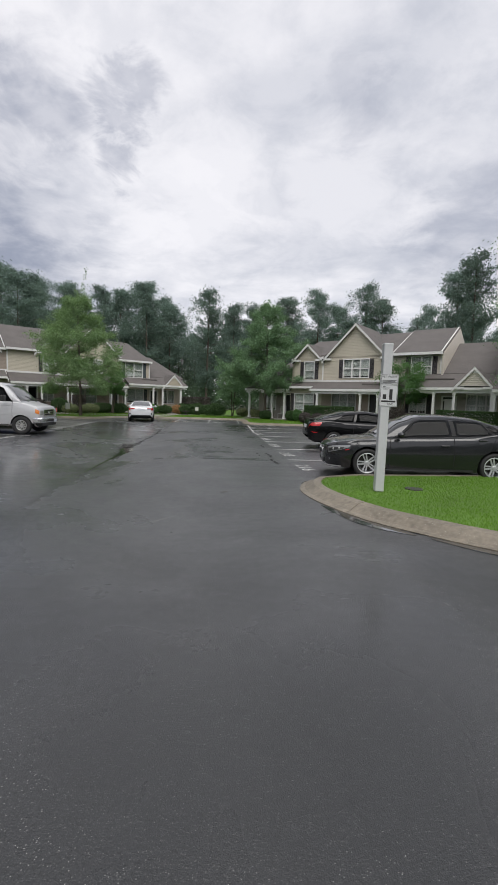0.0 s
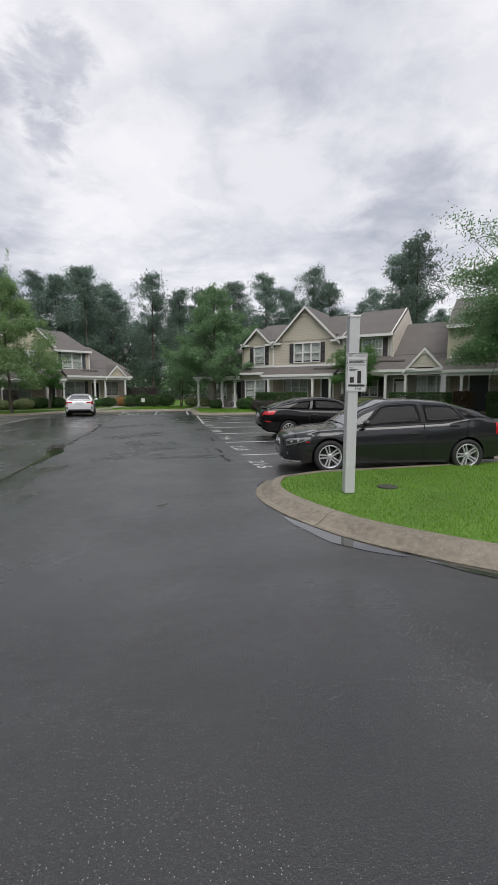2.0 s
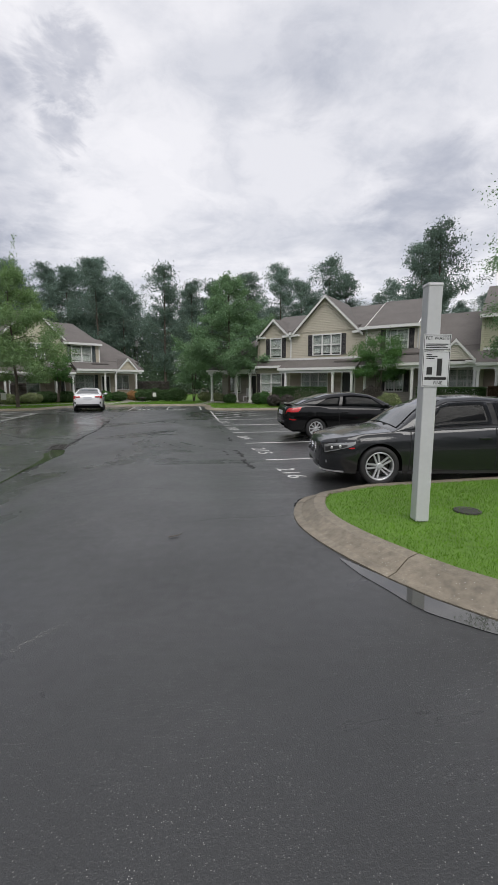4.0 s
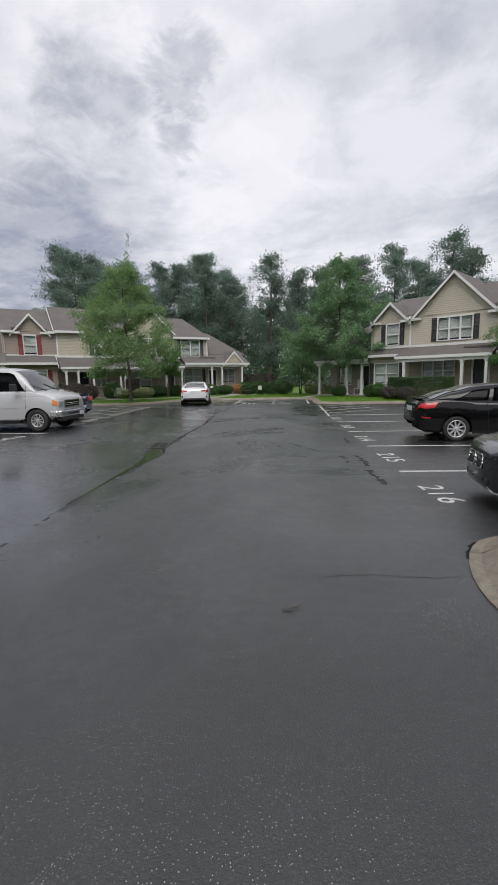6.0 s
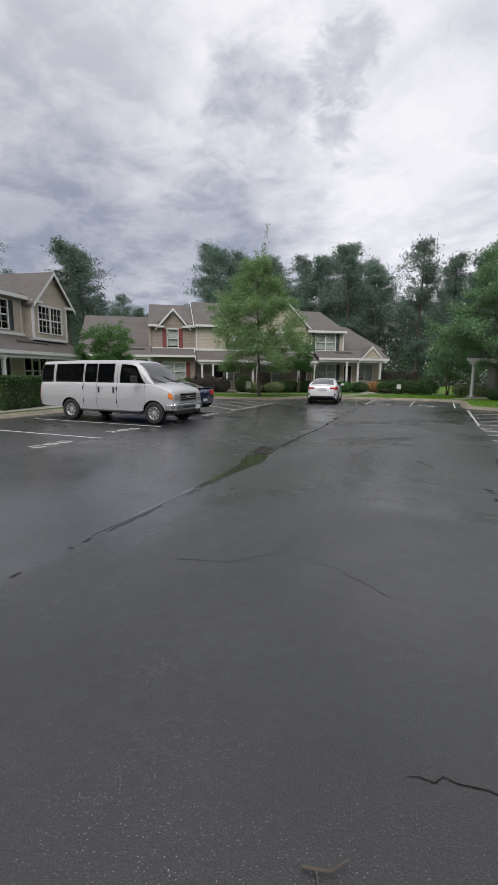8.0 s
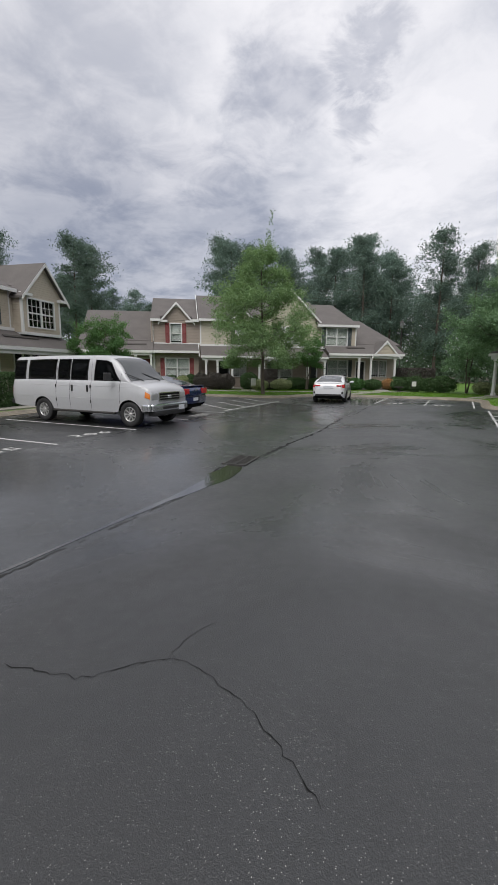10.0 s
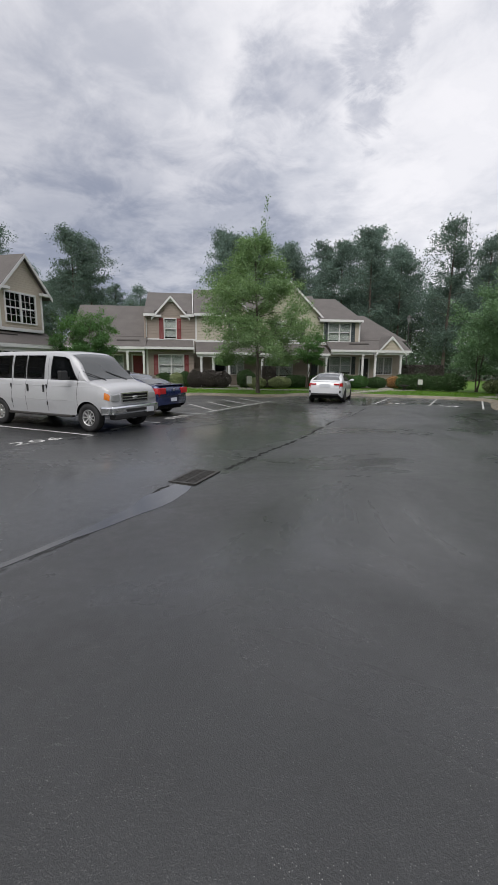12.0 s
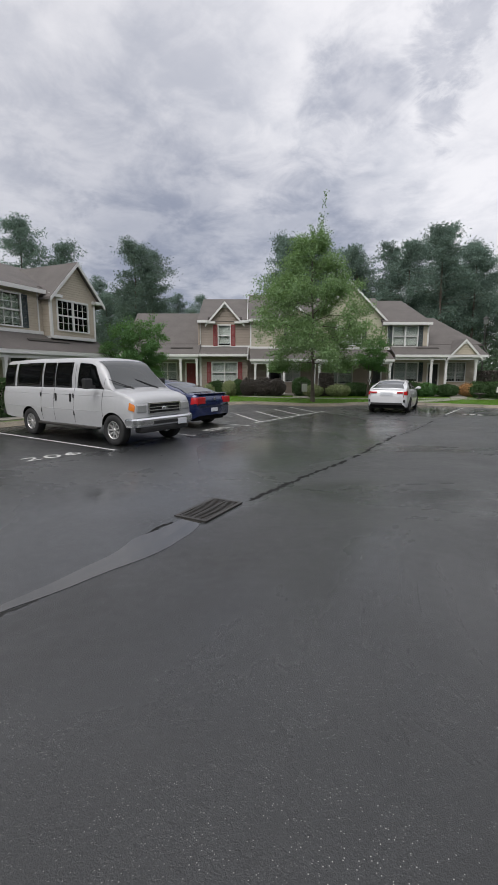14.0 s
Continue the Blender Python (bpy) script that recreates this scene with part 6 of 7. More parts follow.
def white_van():
    f, r = near_side((-9.36, 16.12), (-12.86, 15.72), 1.72, False)
    c = Car("passenger_van", axle_pose(f, r), "long white passenger van with dark windows parked nose out", PAINT_VAN,
            [(-3.26, 1.22), (-3.2, 1.31), (-2, 1.33), (1.0, 1.33), (1.62, 1.32), (2.05, 1.23), (2.33, 1.15), (2.43, 1.10), (2.47, 1.03)],
            [(-3.26, 0.90), (-3.1, 0.98), (-2, 1.005), (1.5, 1.005), (2.1, 0.985), (2.36, 0.96), (2.47, 0.92)],
            [(-3.24, 1.95), (-3.1, 2.06), (-1.5, 2.10), (0.4, 2.10), (0.85, 2.07), (1.10, 1.97), (1.80, 1.31)],
            [(-3.26, 0.52), (-2.8, 0.46), (-1, 0.42), (1.2, 0.42), (2.3, 0.46), (2.47, 0.48)], (1.755, -1.755), 0.365, 0.43, 0.15, crown=0.05)
    c.body()
    c.top()
    c.side_glass("side_window", 0.42, 1.42, 0.46, 1.00, 0.04, 0.82)
    c.side_glass("side_window", -0.52, 0.12, -0.50, 0.14, 0.06, 0.84)
    c.side_glass("side_window", -1.08, -0.62, -1.06, -0.60, 0.06, 0.84)
    c.side_glass("side_window", -2.42, -1.22, -2.40, -1.20, 0.06, 0.84)
    c.side_glass("side_window", -3.14, -2.60, -3.08, -2.58, 0.06, 0.84)
    c.end_glass("windscreen", 1.02, 1.74, SCREEN_GLASS, 0.02)
    for x in (1.755, -1.755):
        for y in (0.86, -0.86):
            wheel(c.root, x, y, 0.372, 0.215, 0.24, 9, STEEL, "polished steel wheel cover")
    for x in (1.42, 0.30, -0.56, -1.14):
        c.gap(x, 0.06, 1.0)
        c.side_glass("door_gap", x - 0.004, x + 0.004, x - 0.004, x + 0.004, 0.0, 0.95, WELL, 0.004)
    for z in (0.80, 1.17):
        for sgn in (1, -1):
            bm = B()
            pts = []
            for x in np.linspace(-3.18, 2.2 if z > 1 else 1.3, 24):
                lo, hi = c.low(x), lerp_curve(c.belt, x)
                if z > lo + 0.01:
                    pts.append(c.side(x, (z - lo) / (hi - lo), 0.001))
            for p, q in zip(pts, pts[1:]):
                tube(bm, (p.x, p.y * sgn, p.z), (q.x, q.y * sgn, q.z), 0.005, 0.005, 4)
            part("body_crease", bm, PAINT_VAN, c.root)
    for x in (0.18, -0.45):
        p = c.side(x, 0.74, 0.012)
        for sgn in (1, -1):
            bm = B()
            box(bm, x - 0.03, x + 0.03, sgn * p.y - 0.02, sgn * p.y + 0.012, p.z - 0.10, p.z + 0.10, 0.01)
            part("door_handle", bm, PLASTIC, c.root, "upright black door handle")
    for x, z in ((0.30, 1.15), (0.30, 0.7), (-1.14, 1.15), (-1.14, 0.72)):
        for sgn in (1, -1):
            bm = B()
            tube(bm, (x, sgn * 1.0, z - 0.05), (x, sgn * 1.0, z + 0.05), 0.016, 0.016, 8)
            part("hinge", bm, PLASTIC, c.root)
    for sgn in (1, -1):
        bm = B()
        box(bm, 1.10, 1.24, sgn * 1.08, sgn * 1.30, 1.34, 1.58, 0.03)
        box(bm, 1.14, 1.2, sgn * 0.98, sgn * 1.1, 1.36, 1.42, 0.01)
        part("wing_mirror", bm, PLASTIC, c.root)
        bm = B()
        box(bm, -1.25, 1.25, sgn * 0.93, sgn * 1.06, 0.36, 0.42, 0.02)
        part("running_board", bm, IRON, c.root)
    bm = B()
    box(bm, 2.36, 2.56, -0.90, 0.90, 0.46, 0.70, 0.06)
    for sgn in (1, -1):
        box(bm, 2.20, 2.50, sgn * 0.82, sgn * 1.01, 0.47, 0.69, 0.05)
    part("front_bumper", bm, CHROME, c.root)
    bm = B()
    box(bm, 2.30, 2.53, -0.80, 0.80, 0.33, 0.47, 0.04)
    part("valance", bm, PLASTIC, c.root, "dark lower valance")
    bm = B()
    box(bm, 2.545, 2.570, -0.42, 0.42, 0.52, 0.60, 0.01)
    part("bumper_slot", bm, PLASTIC, c.root)
    # black gasket round every side window
    for xb0, xb1, xt0, xt1, f0, f1 in ((0.39, 1.47, 0.43, 1.03, 0.015, 0.845), (-0.55, 0.15, -0.53, 0.17, 0.035, 0.865), (-1.11, -0.59, -1.09, -0.57, 0.035, 0.865), (-2.45, -1.19, -2.43, -1.17, 0.035, 0.865), (-3.17, -2.57, -3.11, -2.55, 0.035, 0.865)):
        c.side_glass("window_gasket", xb0, xb1, xt0, xt1, f0, f1, PLASTIC, 0.006)
    bm = B()
    for z in (0.835, 0.905):
        box(bm, 2.440, 2.492, -0.50, 0.50, z, z + 0.022)
    for a, b, u, v in ((-0.54, 0.54, 0.755, 0.785), (-0.54, 0.54, 0.99, 1.02), (-0.54, -0.50, 0.785, 0.99), (0.50, 0.54, 0.785, 0.99)):
        box(bm, 2.440, 2.505, a, b, u, v)
    part("grille", bm, CHROME, c.root)
    bm = B()
    box(bm, 2.360, 2.478, -0.50, 0.50, 0.785, 0.99)
    part("grille_backing", bm, WELL, c.root)
    bm = B()
    bmesh.ops.create_uvsphere(bm, u_segments=14, v_segments=8, radius=1, matrix=Matrix.LocRotScale((2.505, 0, 0.885), None, (0.015, 0.11, 0.045)))
    part("grille_badge", bm, CHROME, c.root, smooth=True)
    c.nose("headlight", 2.440, 0.57, 0.88, 0.80, 1.00, VAN_LENS, 0.05, 0.03, label="large clear headlight")
    c.patch("turn_signal", 2.31, 2.46, 0.60, 0.84, AMBER, 0.012, label="amber corner lamp")
    c.nose("number_plate", 2.572, 0.38, 0.68, 0.46, 0.60, PLATE, 0.01, 0.003, False)
    c.patch("tail_lamp", -3.25, -3.19, 0.45, 0.85, TAIL, 0.012, n=2)
    c.nose("rear_bumper", -3.27, -0.9, 0.9, 0.50, 0.66, PLASTIC, 0.08, 0.03, False)
    for y in (-0.45, 0.35):
        bm = B()
        tube(bm, (1.78, y + 0.1, 1.35), (1.56, y - 0.42, 1.56), 0.013, 0.010, 6)
        tube(bm, (1.82, y + 0.12, 1.32), (1.74, y + 0.06, 1.39), 0.018, 0.012, 6)
        part("wiper", bm, PLASTIC, c.root)


graphite_saloon()
black_coupe()
white_saloon()
blue_saloon()
white_van()


# ---------- road markings ----------
def stripe(p0, p1, w=0.075, name="bay_line", label="worn white painted bay line"):
    p0, p1 = Vector(p0), Vector(p1)
    n = (p1 - p0).normalized()
    n = Vector((-n.y, n.x)) * (w / 2)
    bm = B()
    prism(bm, [(*(p0 - n), 0.001), (*(p1 - n), 0.001), (*(p1 + n), 0.001), (*(p0 + n), 0.001)], (0, 0, 0.004))
    solo(name, bm, ROAD_PAINT, label, "road marking", group="bay lines")


def text_mesh(body, size, extrude=0.0, spacing=1.0):
    c = bpy.data.curves.new("lettering", "FONT")
    c.body, c.size, c.align_x, c.align_y, c.extrude = body, size, "CENTER", "CENTER", extrude
    c.space_character = spacing
    o = bpy.data.objects.new("lettering", c)
    scene.collection.objects.link(o)
    me = bpy.data.meshes.new_from_object(o.evaluated_get(bpy.context.evaluated_depsgraph_get()))
    bpy.data.objects.remove(o)
    return me


def bay_number(body, x, y, turn, size=0.62, sx=0.8):
    me = text_mesh(body, size, 0.002, 1.12)
    me.materials.clear()
    me.materials.append(ROAD_PAINT)
    solo("bay_number", me, ROAD_PAINT, "worn white painted bay number on the asphalt", "road marking", pose(x, y, 0.004, 0, 0, turn) @ Matrix.Diagonal((sx, 1, 1, 1)), "bay numbers")


a_side = math.degrees(math.atan2(SIDE.y, SIDE.x))
for k, num in enumerate(("216", "215", "214", "213", "212")):
    y = 9.66 + 2.72 * k
    x = 1.60 - 0.1217 * (y - 9.66)
    bay_number(num, x, y, -80, 0.5, 1.15)
    e = Vector((x - 0.33, y + 1.42))
    stripe(e, e + SIDE * 5.4)
stripe((0.02, 21.5), (-0.62, 28.5))
for k in range(4):
    p = Vector((-0.12 - 0.14 * k, 22.9 + 1.5 * k))
    stripe(p, p + Vector((2.6, 2.2)))
for k, num in enumerate(("", "206", "", "")):
    y = 11.72 + 2.72 * k
    x = -9.1 - 0.1217 * (y - 14.45)
    e = Vector((x + 0.28, y + 1.27))
    stripe(e, e - SIDE * 5.3)
    if num:
        bay_number(num, x - 0.05, y, 88, 0.5, 1.5)
    else:
        for j in (-0.4, 0.0, 0.4):
            bm = B()
            box(bm, -0.17, 0.17, -0.12, -0.07, 0.001, 0.005)
            box(bm, -0.17, 0.17, 0.07, 0.12, 0.001, 0.005)
            box(bm, 0.12, 0.17, -0.07, 0.07, 0.001, 0.005)
            box(bm, -0.17, -0.12, -0.07, 0.07, 0.001, 0.005)
            solo("bay_number", bm, ROAD_PAINT, "worn white painted bay number on the asphalt", "road marking", pose(x + j * LANE.x, y + j * LANE.y, 0, 0, 0, a_side), "bay numbers")
stripe((-9.9, 21.7), (-10.55, 27.9))
for k in range(4):
    p = Vector((-10.0 - 0.13 * k, 22.3 + 1.5 * k))
    stripe(p, p + Vector((-2.7, 1.7)))
for x in (-6.3, -3.9, -1.7):
    stripe((x, 34.2 + (x + 6) * 0.12), (x + 0.45, 29.6))
for x in (-5.0, -2.7):
    for j in (-0.3, 0.0, 0.3):
        bm = B()
        box(bm, -0.09, 0.09, -0.17, 0.17, 0.001, 0.005)
        solo("bay_number", bm, ROAD_PAINT, "worn white painted bay number on the asphalt", "road marking", pose(x + j, 30.3, 0), "bay numbers")


# ---------- paths ----------
def strip(name, pts, w, material, label, z0=0.10, z1=0.165, category="path", slabs=1.5):
    """A pavement of poured slabs along a line."""
    root = thing(name, Matrix(), label, category, kind="structure")
    line = smooth_line(pts, slabs)
    left, right = inset(line, w / 2), inset(line, -w / 2)
    for i in range(len(line) - 1):
        t = (line[i + 1] - line[i]).normalized() * 0.006
        bm = B()
        prism(bm, [(*(right[i] + t), z0), (*(right[i + 1] - t), z0), (*(left[i + 1] - t), z0), (*(left[i] + t), z0)], (0, 0, z1 - z0))
        part("slab", bm, WALK, root)


strip("pavement_west", [(-12.8, -10), (-16.3, 15), (-17.6, 26)], 1.3, WALK, "pale concrete walk behind the left kerb")
strip("pavement_north", [(-21.8, 33.4), (-18.8, 33.0), (-14.9, 34.2), (-10.6, 37.4), (-6.4, 40.5)], 0.9, WALK, "narrow concrete walk across the lawn", z1=0.15)
strip("garden_path", [(-9.2, 34.4), (-8.4, 37.0), (-8.2, 40.4), (-9.2, 43.0)], 1.0, WALK, "concrete garden path to the porch", z1=0.156)
strip("garden_path_2", [(-16.2, 34.2), (-17.8, 36.4)], 1.0, WALK, "concrete garden path to the porch", z1=0.156)
strip("garden_path_3", [(-1.6, 35.6), (-0.9, 37.4), (0.2, 38.4)], 1.0, WALK, "concrete garden path to the porch", z1=0.15)


# ---------- drain, cracks and puddles ----------
def build_drain():
    d = Vector((-4.506 + 4.313, 14.438 - 13.538))
    m = pose(-4.47, 14.40, road_height(-4.47, 14.40) + 0.002, 0, 0, math.degrees(math.atan2(d.y, d.x)))
    root = thing("storm_drain", m, "rusty cast-iron storm drain grate in the asphalt", "drain")
    L, W = 0.47, 0.25
    bm = B()
    for a, b, c, e in ((-L, L, -W, -W + 0.05), (-L, L, W - 0.05, W), (-L, -L + 0.05, -W + 0.05, W - 0.05), (L - 0.05, L, -W + 0.05, W - 0.05)):
        box(bm, a, b, c, e, 0.001, 0.02)
    part("frame", bm, IRON, root)
    # no real depth: a thin plate coloured black as the shade below the bars
    bm = B()
    box(bm, -L + 0.05, L - 0.05, -W + 0.05, W - 0.05, 0.001, 0.004)
    part("pit", bm, PIT_SHADE, root, "flat black sheet painted as the drain's shaded depth")
    n = 17
    for k in range(n):
        x = -L + 0.08 + (2 * L - 0.16) * k / (n - 1)
        bm = B()
        box(bm, x - 0.009, x + 0.009, -W + 0.05, W - 0.05, 0.005, 0.018)
        part("bar", bm, IRON, root)
    for y in (0.0,):
        bm = B()
        box(bm, -L + 0.05, L - 0.05, y - 0.012, y + 0.012, 0.006, 0.0195)
        part("cross_bar", bm, IRON, root)


build_drain()


def ribbon(name, pts, w, material, label, category, seed, z=0.003, rough=0.5, kind="", jag=0.0, gaps=0.0):
    """A crooked flat band of uneven width."""
    r = random.Random(seed)
    line = smooth_line(pts, 0.05)
    jag = jag or (0.018 if name == "crack" and w < 0.01 else w * rough)
    line = [q + Vector((r.uniform(-1, 1), r.uniform(-1, 1))) * jag for q in line]
    bm = B()
    prev, hole = None, 0
    for i, q in enumerate(line):
        t = (line[min(i + 1, len(line) - 1)] - line[max(i - 1, 0)]).normalized()
        n = Vector((-t.y, t.x)) * w * r.uniform(0.25, 1.0) * (0.2 if i in (0, len(line) - 1) else 1)
        cur = [bm.verts.new((*e, z + road_height(e.x, e.y))) for e in (q - n, q + n)]
        if hole > 0:
            hole -= 1
        elif r.random() < gaps:
            hole = r.randint(2, 7)
        if prev and not hole:
            f = bm.faces.new((prev[0], cur[0], cur[1], prev[1]))
            f.normal_update()
            if f.normal.z < 0:
                f.normal_flip()
        prev = cur
    return solo(name, bm, material, label, category, kind=kind)


ribbon("crack", [(-2.3, 8.22), (-2.07, 8.3), (-1.78, 8.39), (-1.45, 8.77), (-1.04, 8.73), (-0.79, 8.65), (-0.54, 8.51), (-0.3, 8.36)], 0.004, CRACK, "branching dark crack in the asphalt", "crack", 1)
ribbon("crack", [(-1.45, 8.77), (-1.50, 8.95), (-1.45, 9.22)], 0.0035, CRACK, "branching dark crack in the asphalt", "crack", 2)
ribbon("crack", [(0.05, 6.85), (0.25, 6.93), (0.5, 6.97), (0.86, 6.96), (1.2, 7.05)], 0.004, CRACK, "fine crack running to the kerb", "crack", 3)
ribbon("gutter_seam", [(-4.34, 15.05), (-4.43, 15.95), (-4.52, 16.95), (-4.62, 18.95), (-4.88, 20.7), (-5.12, 22.5)], 0.055, CRACK, "dark debris-filled seam running from the drain", "seam", 5, rough=0.6, gaps=0.03, kind="stuff")
ribbon("gutter_seam", [(-5.06, 22.3), (-5.1, 23.9), (-5.5, 27.0)], 0.03, CRACK, "dark debris-filled seam running from the drain", "seam", 6, rough=0.7, gaps=0.08, kind="stuff")
ribbon("gutter_seam", [(-4.46, 13.75), (-4.42, 13.45), (-4.27, 13.05)], 0.035, CRACK, "dark debris-filled seam running from the drain", "seam", 7)
# dark colour here stands for trees mirrored in the gutter's trickle
ribbon("gutter_dark_line", [(-3.0, 4.6), (-3.25, 6.5), (-3.5, 8.6), (-3.7, 10.6), (-3.88, 12.2)], 0.022, REFLECTION_DIRT, "dark broken line painted for the reflection in the gutter's water", "silt", 8, 0.0026, 0.9, gaps=0.16, kind="stuff")
ribbon("crack", [(0.95, 10.1), (0.78, 11.0), (0.74, 11.85), (0.62, 12.6)], 0.06, REFLECTION_DIRT, "broken asphalt edge beside the bays", "crack", 9, rough=0.9, gaps=0.05, kind="stuff")
ribbon("crack", [(0.42, 11.75), (0.38, 12.2), (0.30, 12.5)], 0.04, REFLECTION_DIRT, "broken asphalt edge beside the bays", "crack", 10, rough=0.9, gaps=0.05, kind="stuff")
ribbon("crack", [(0.55, 14.2), (0.45, 15.2)], 0.04, REFLECTION_DIRT, "broken asphalt edge beside the bays", "crack", 11, rough=0.9, gaps=0.05, kind="stuff")
ribbon("gutter_dark_line", [(2.45, 4.42), (2.62, 4.22), (2.80, 4.10)], 0.04, CRACK, "dark wet leaves along the kerb", "silt", 17, 0.005, 0.3)
ribbon("gutter_dark_line", [(1.86, 8.0), (1.5, 7.8), (1.33, 7.4)], 0.03, CRACK, "dark wet leaves along the kerb", "silt", 18, 0.005, 0.3)


def pool(name, line, z, label, material, category="puddle"):
    """Standing water along a line of (x, y, half width), with a smooth wandering edge."""
    mid = smooth_line([(x, y) for x, y, _ in line], 0.04)
    bm = B()
    prev, n = None, len(mid)
    for i, q in enumerate(mid):
        t = (mid[min(i + 1, n - 1)] - mid[max(i - 1, 0)]).normalized()
        f = i / (n - 1) * (len(line) - 1)
        k = min(int(f), len(line) - 2)
        w = line[k][2] + (line[k + 1][2] - line[k][2]) * (f - k)
        a = w * (1 + 0.16 * math.sin(i * 0.11) + 0.06 * math.sin(i * 0.31 + 1))
        b = w * (1 + 0.14 * math.sin(i * 0.09 + 2) + 0.07 * math.sin(i * 0.27))
        e0, e1 = q - Vector((-t.y, t.x)) * a, q + Vector((-t.y, t.x)) * b
        cur = [bm.verts.new((*e, z + road_height(e.x, e.y))) for e in (e0, q, e1)]
        if prev:
            for j in (0, 1):
                bm.faces.new((prev[j + 1], prev[j], cur[j], cur[j + 1]))
        prev = cur
    bmesh.ops.recalc_face_normals(bm, faces=bm.faces)
    if sum(f.normal.z for f in bm.faces) < 0:
        bmesh.ops.reverse_faces(bm, faces=bm.faces)
    solo(name, bm, material, label, category)


pool("gutter_puddle", [(-4.34, 13.95, 0.12), (-4.17, 13.5, 0.25), (-4.04, 12.95, 0.15), (-3.96, 12.3, 0.05), (-3.88, 11.4, 0.04), (-3.78, 10.4, 0.032), (-3.66, 9.4, 0.024), (-3.54, 8.3, 0.008)], 0.0045, "shallow water standing in the gutter before the drain", WATER)
pool("kerb_puddle", [(1.50, 5.62, 0.01), (1.64, 5.30, 0.06), (1.80, 5.02, 0.09), (2.00, 4.69, 0.13), (2.26, 4.39, 0.11), (2.52, 4.16, 0.02)], 0.0045, "narrow puddle standing along the kerb", WATER)
pool("kerb_puddle", [(2.66, 4.05, 0.01), (2.90, 3.86, 0.07), (3.22, 3.61, 0.07), (3.66, 3.36, 0.01)], 0.0045, "narrow puddle standing along the kerb", WATER)


def grit_patch(x, y, rx, ry, turn, n, seed):
    """Loose pale grains washed together on the asphalt."""
    r = np.random.default_rng(seed)
    c, w = math.cos(radians(turn)), math.sin(radians(turn))
    bm = B()
    for _ in range(n):
        u, v = r.normal() * rx, r.normal() * ry
        px, py, g, a = x + c * u - w * v, y + w * u + c * v, 0.0012 + 0.0024 * r.random() ** 2, r.uniform(0, 6.28)
        z = road_height(px, py) + 0.0005
        q = [bm.verts.new((px + g * math.cos(a + k * 2.09), py + g * math.sin(a + k * 2.09), z)) for k in range(3)]
        t = bm.verts.new((px, py, z + g * 1.2))
        for k in range(3):
            bm.faces.new((q[k], q[(k + 1) % 3], t))
    solo("grit", bm, GRIT, "loose pale grit scattered on the wet asphalt", "grit", kind="stuff")


for k, (x, y, rx, ry, turn, n) in enumerate(((-0.9, 2.65, 0.26, 0.42, 0, 1300), (2.05, 2.75, 0.16, 0.5, 10, 900), (2.15, 2.15, 0.22, 0.22, 0, 500), (0.95, 6.34, 0.16, 0.22, 0, 700),
                                             (-1.37, 6.88, 0.06, 0.12, -30, 220), (-0.85, 4.46, 0.014, 0.14, -35, 170), (-3.2, 10.5, 0.1, 0.2, 20, 200), (1.2, 11.5, 0.4, 0.6, 0, 500))):
    grit_patch(x, y, rx, ry, turn, n, 60 + k)


def twig(x, y, a):
    bm = B()
    c, s = math.cos(a), math.sin(a)
    tube(bm, (0, 0, 0.008), (0.10 * c, 0.10 * s, 0.012), 0.006, 0.005, 6)
    tube(bm, (0.10 * c, 0.10 * s, 0.012), (0.16 * c - 0.05 * s, 0.16 * s + 0.05 * c, 0.016), 0.005, 0.003, 6)
    tube(bm, (0.05 * c, 0.05 * s, 0.010), (0.06 * c + 0.06 * s, 0.06 * s - 0.06 * c, 0.014), 0.004, 0.002, 6)
    solo("twig", bm, BARK, "small dark broken twig on the asphalt", "twig", pose(x, y, 0))


twig(-0.22, 6.30, 0.3)


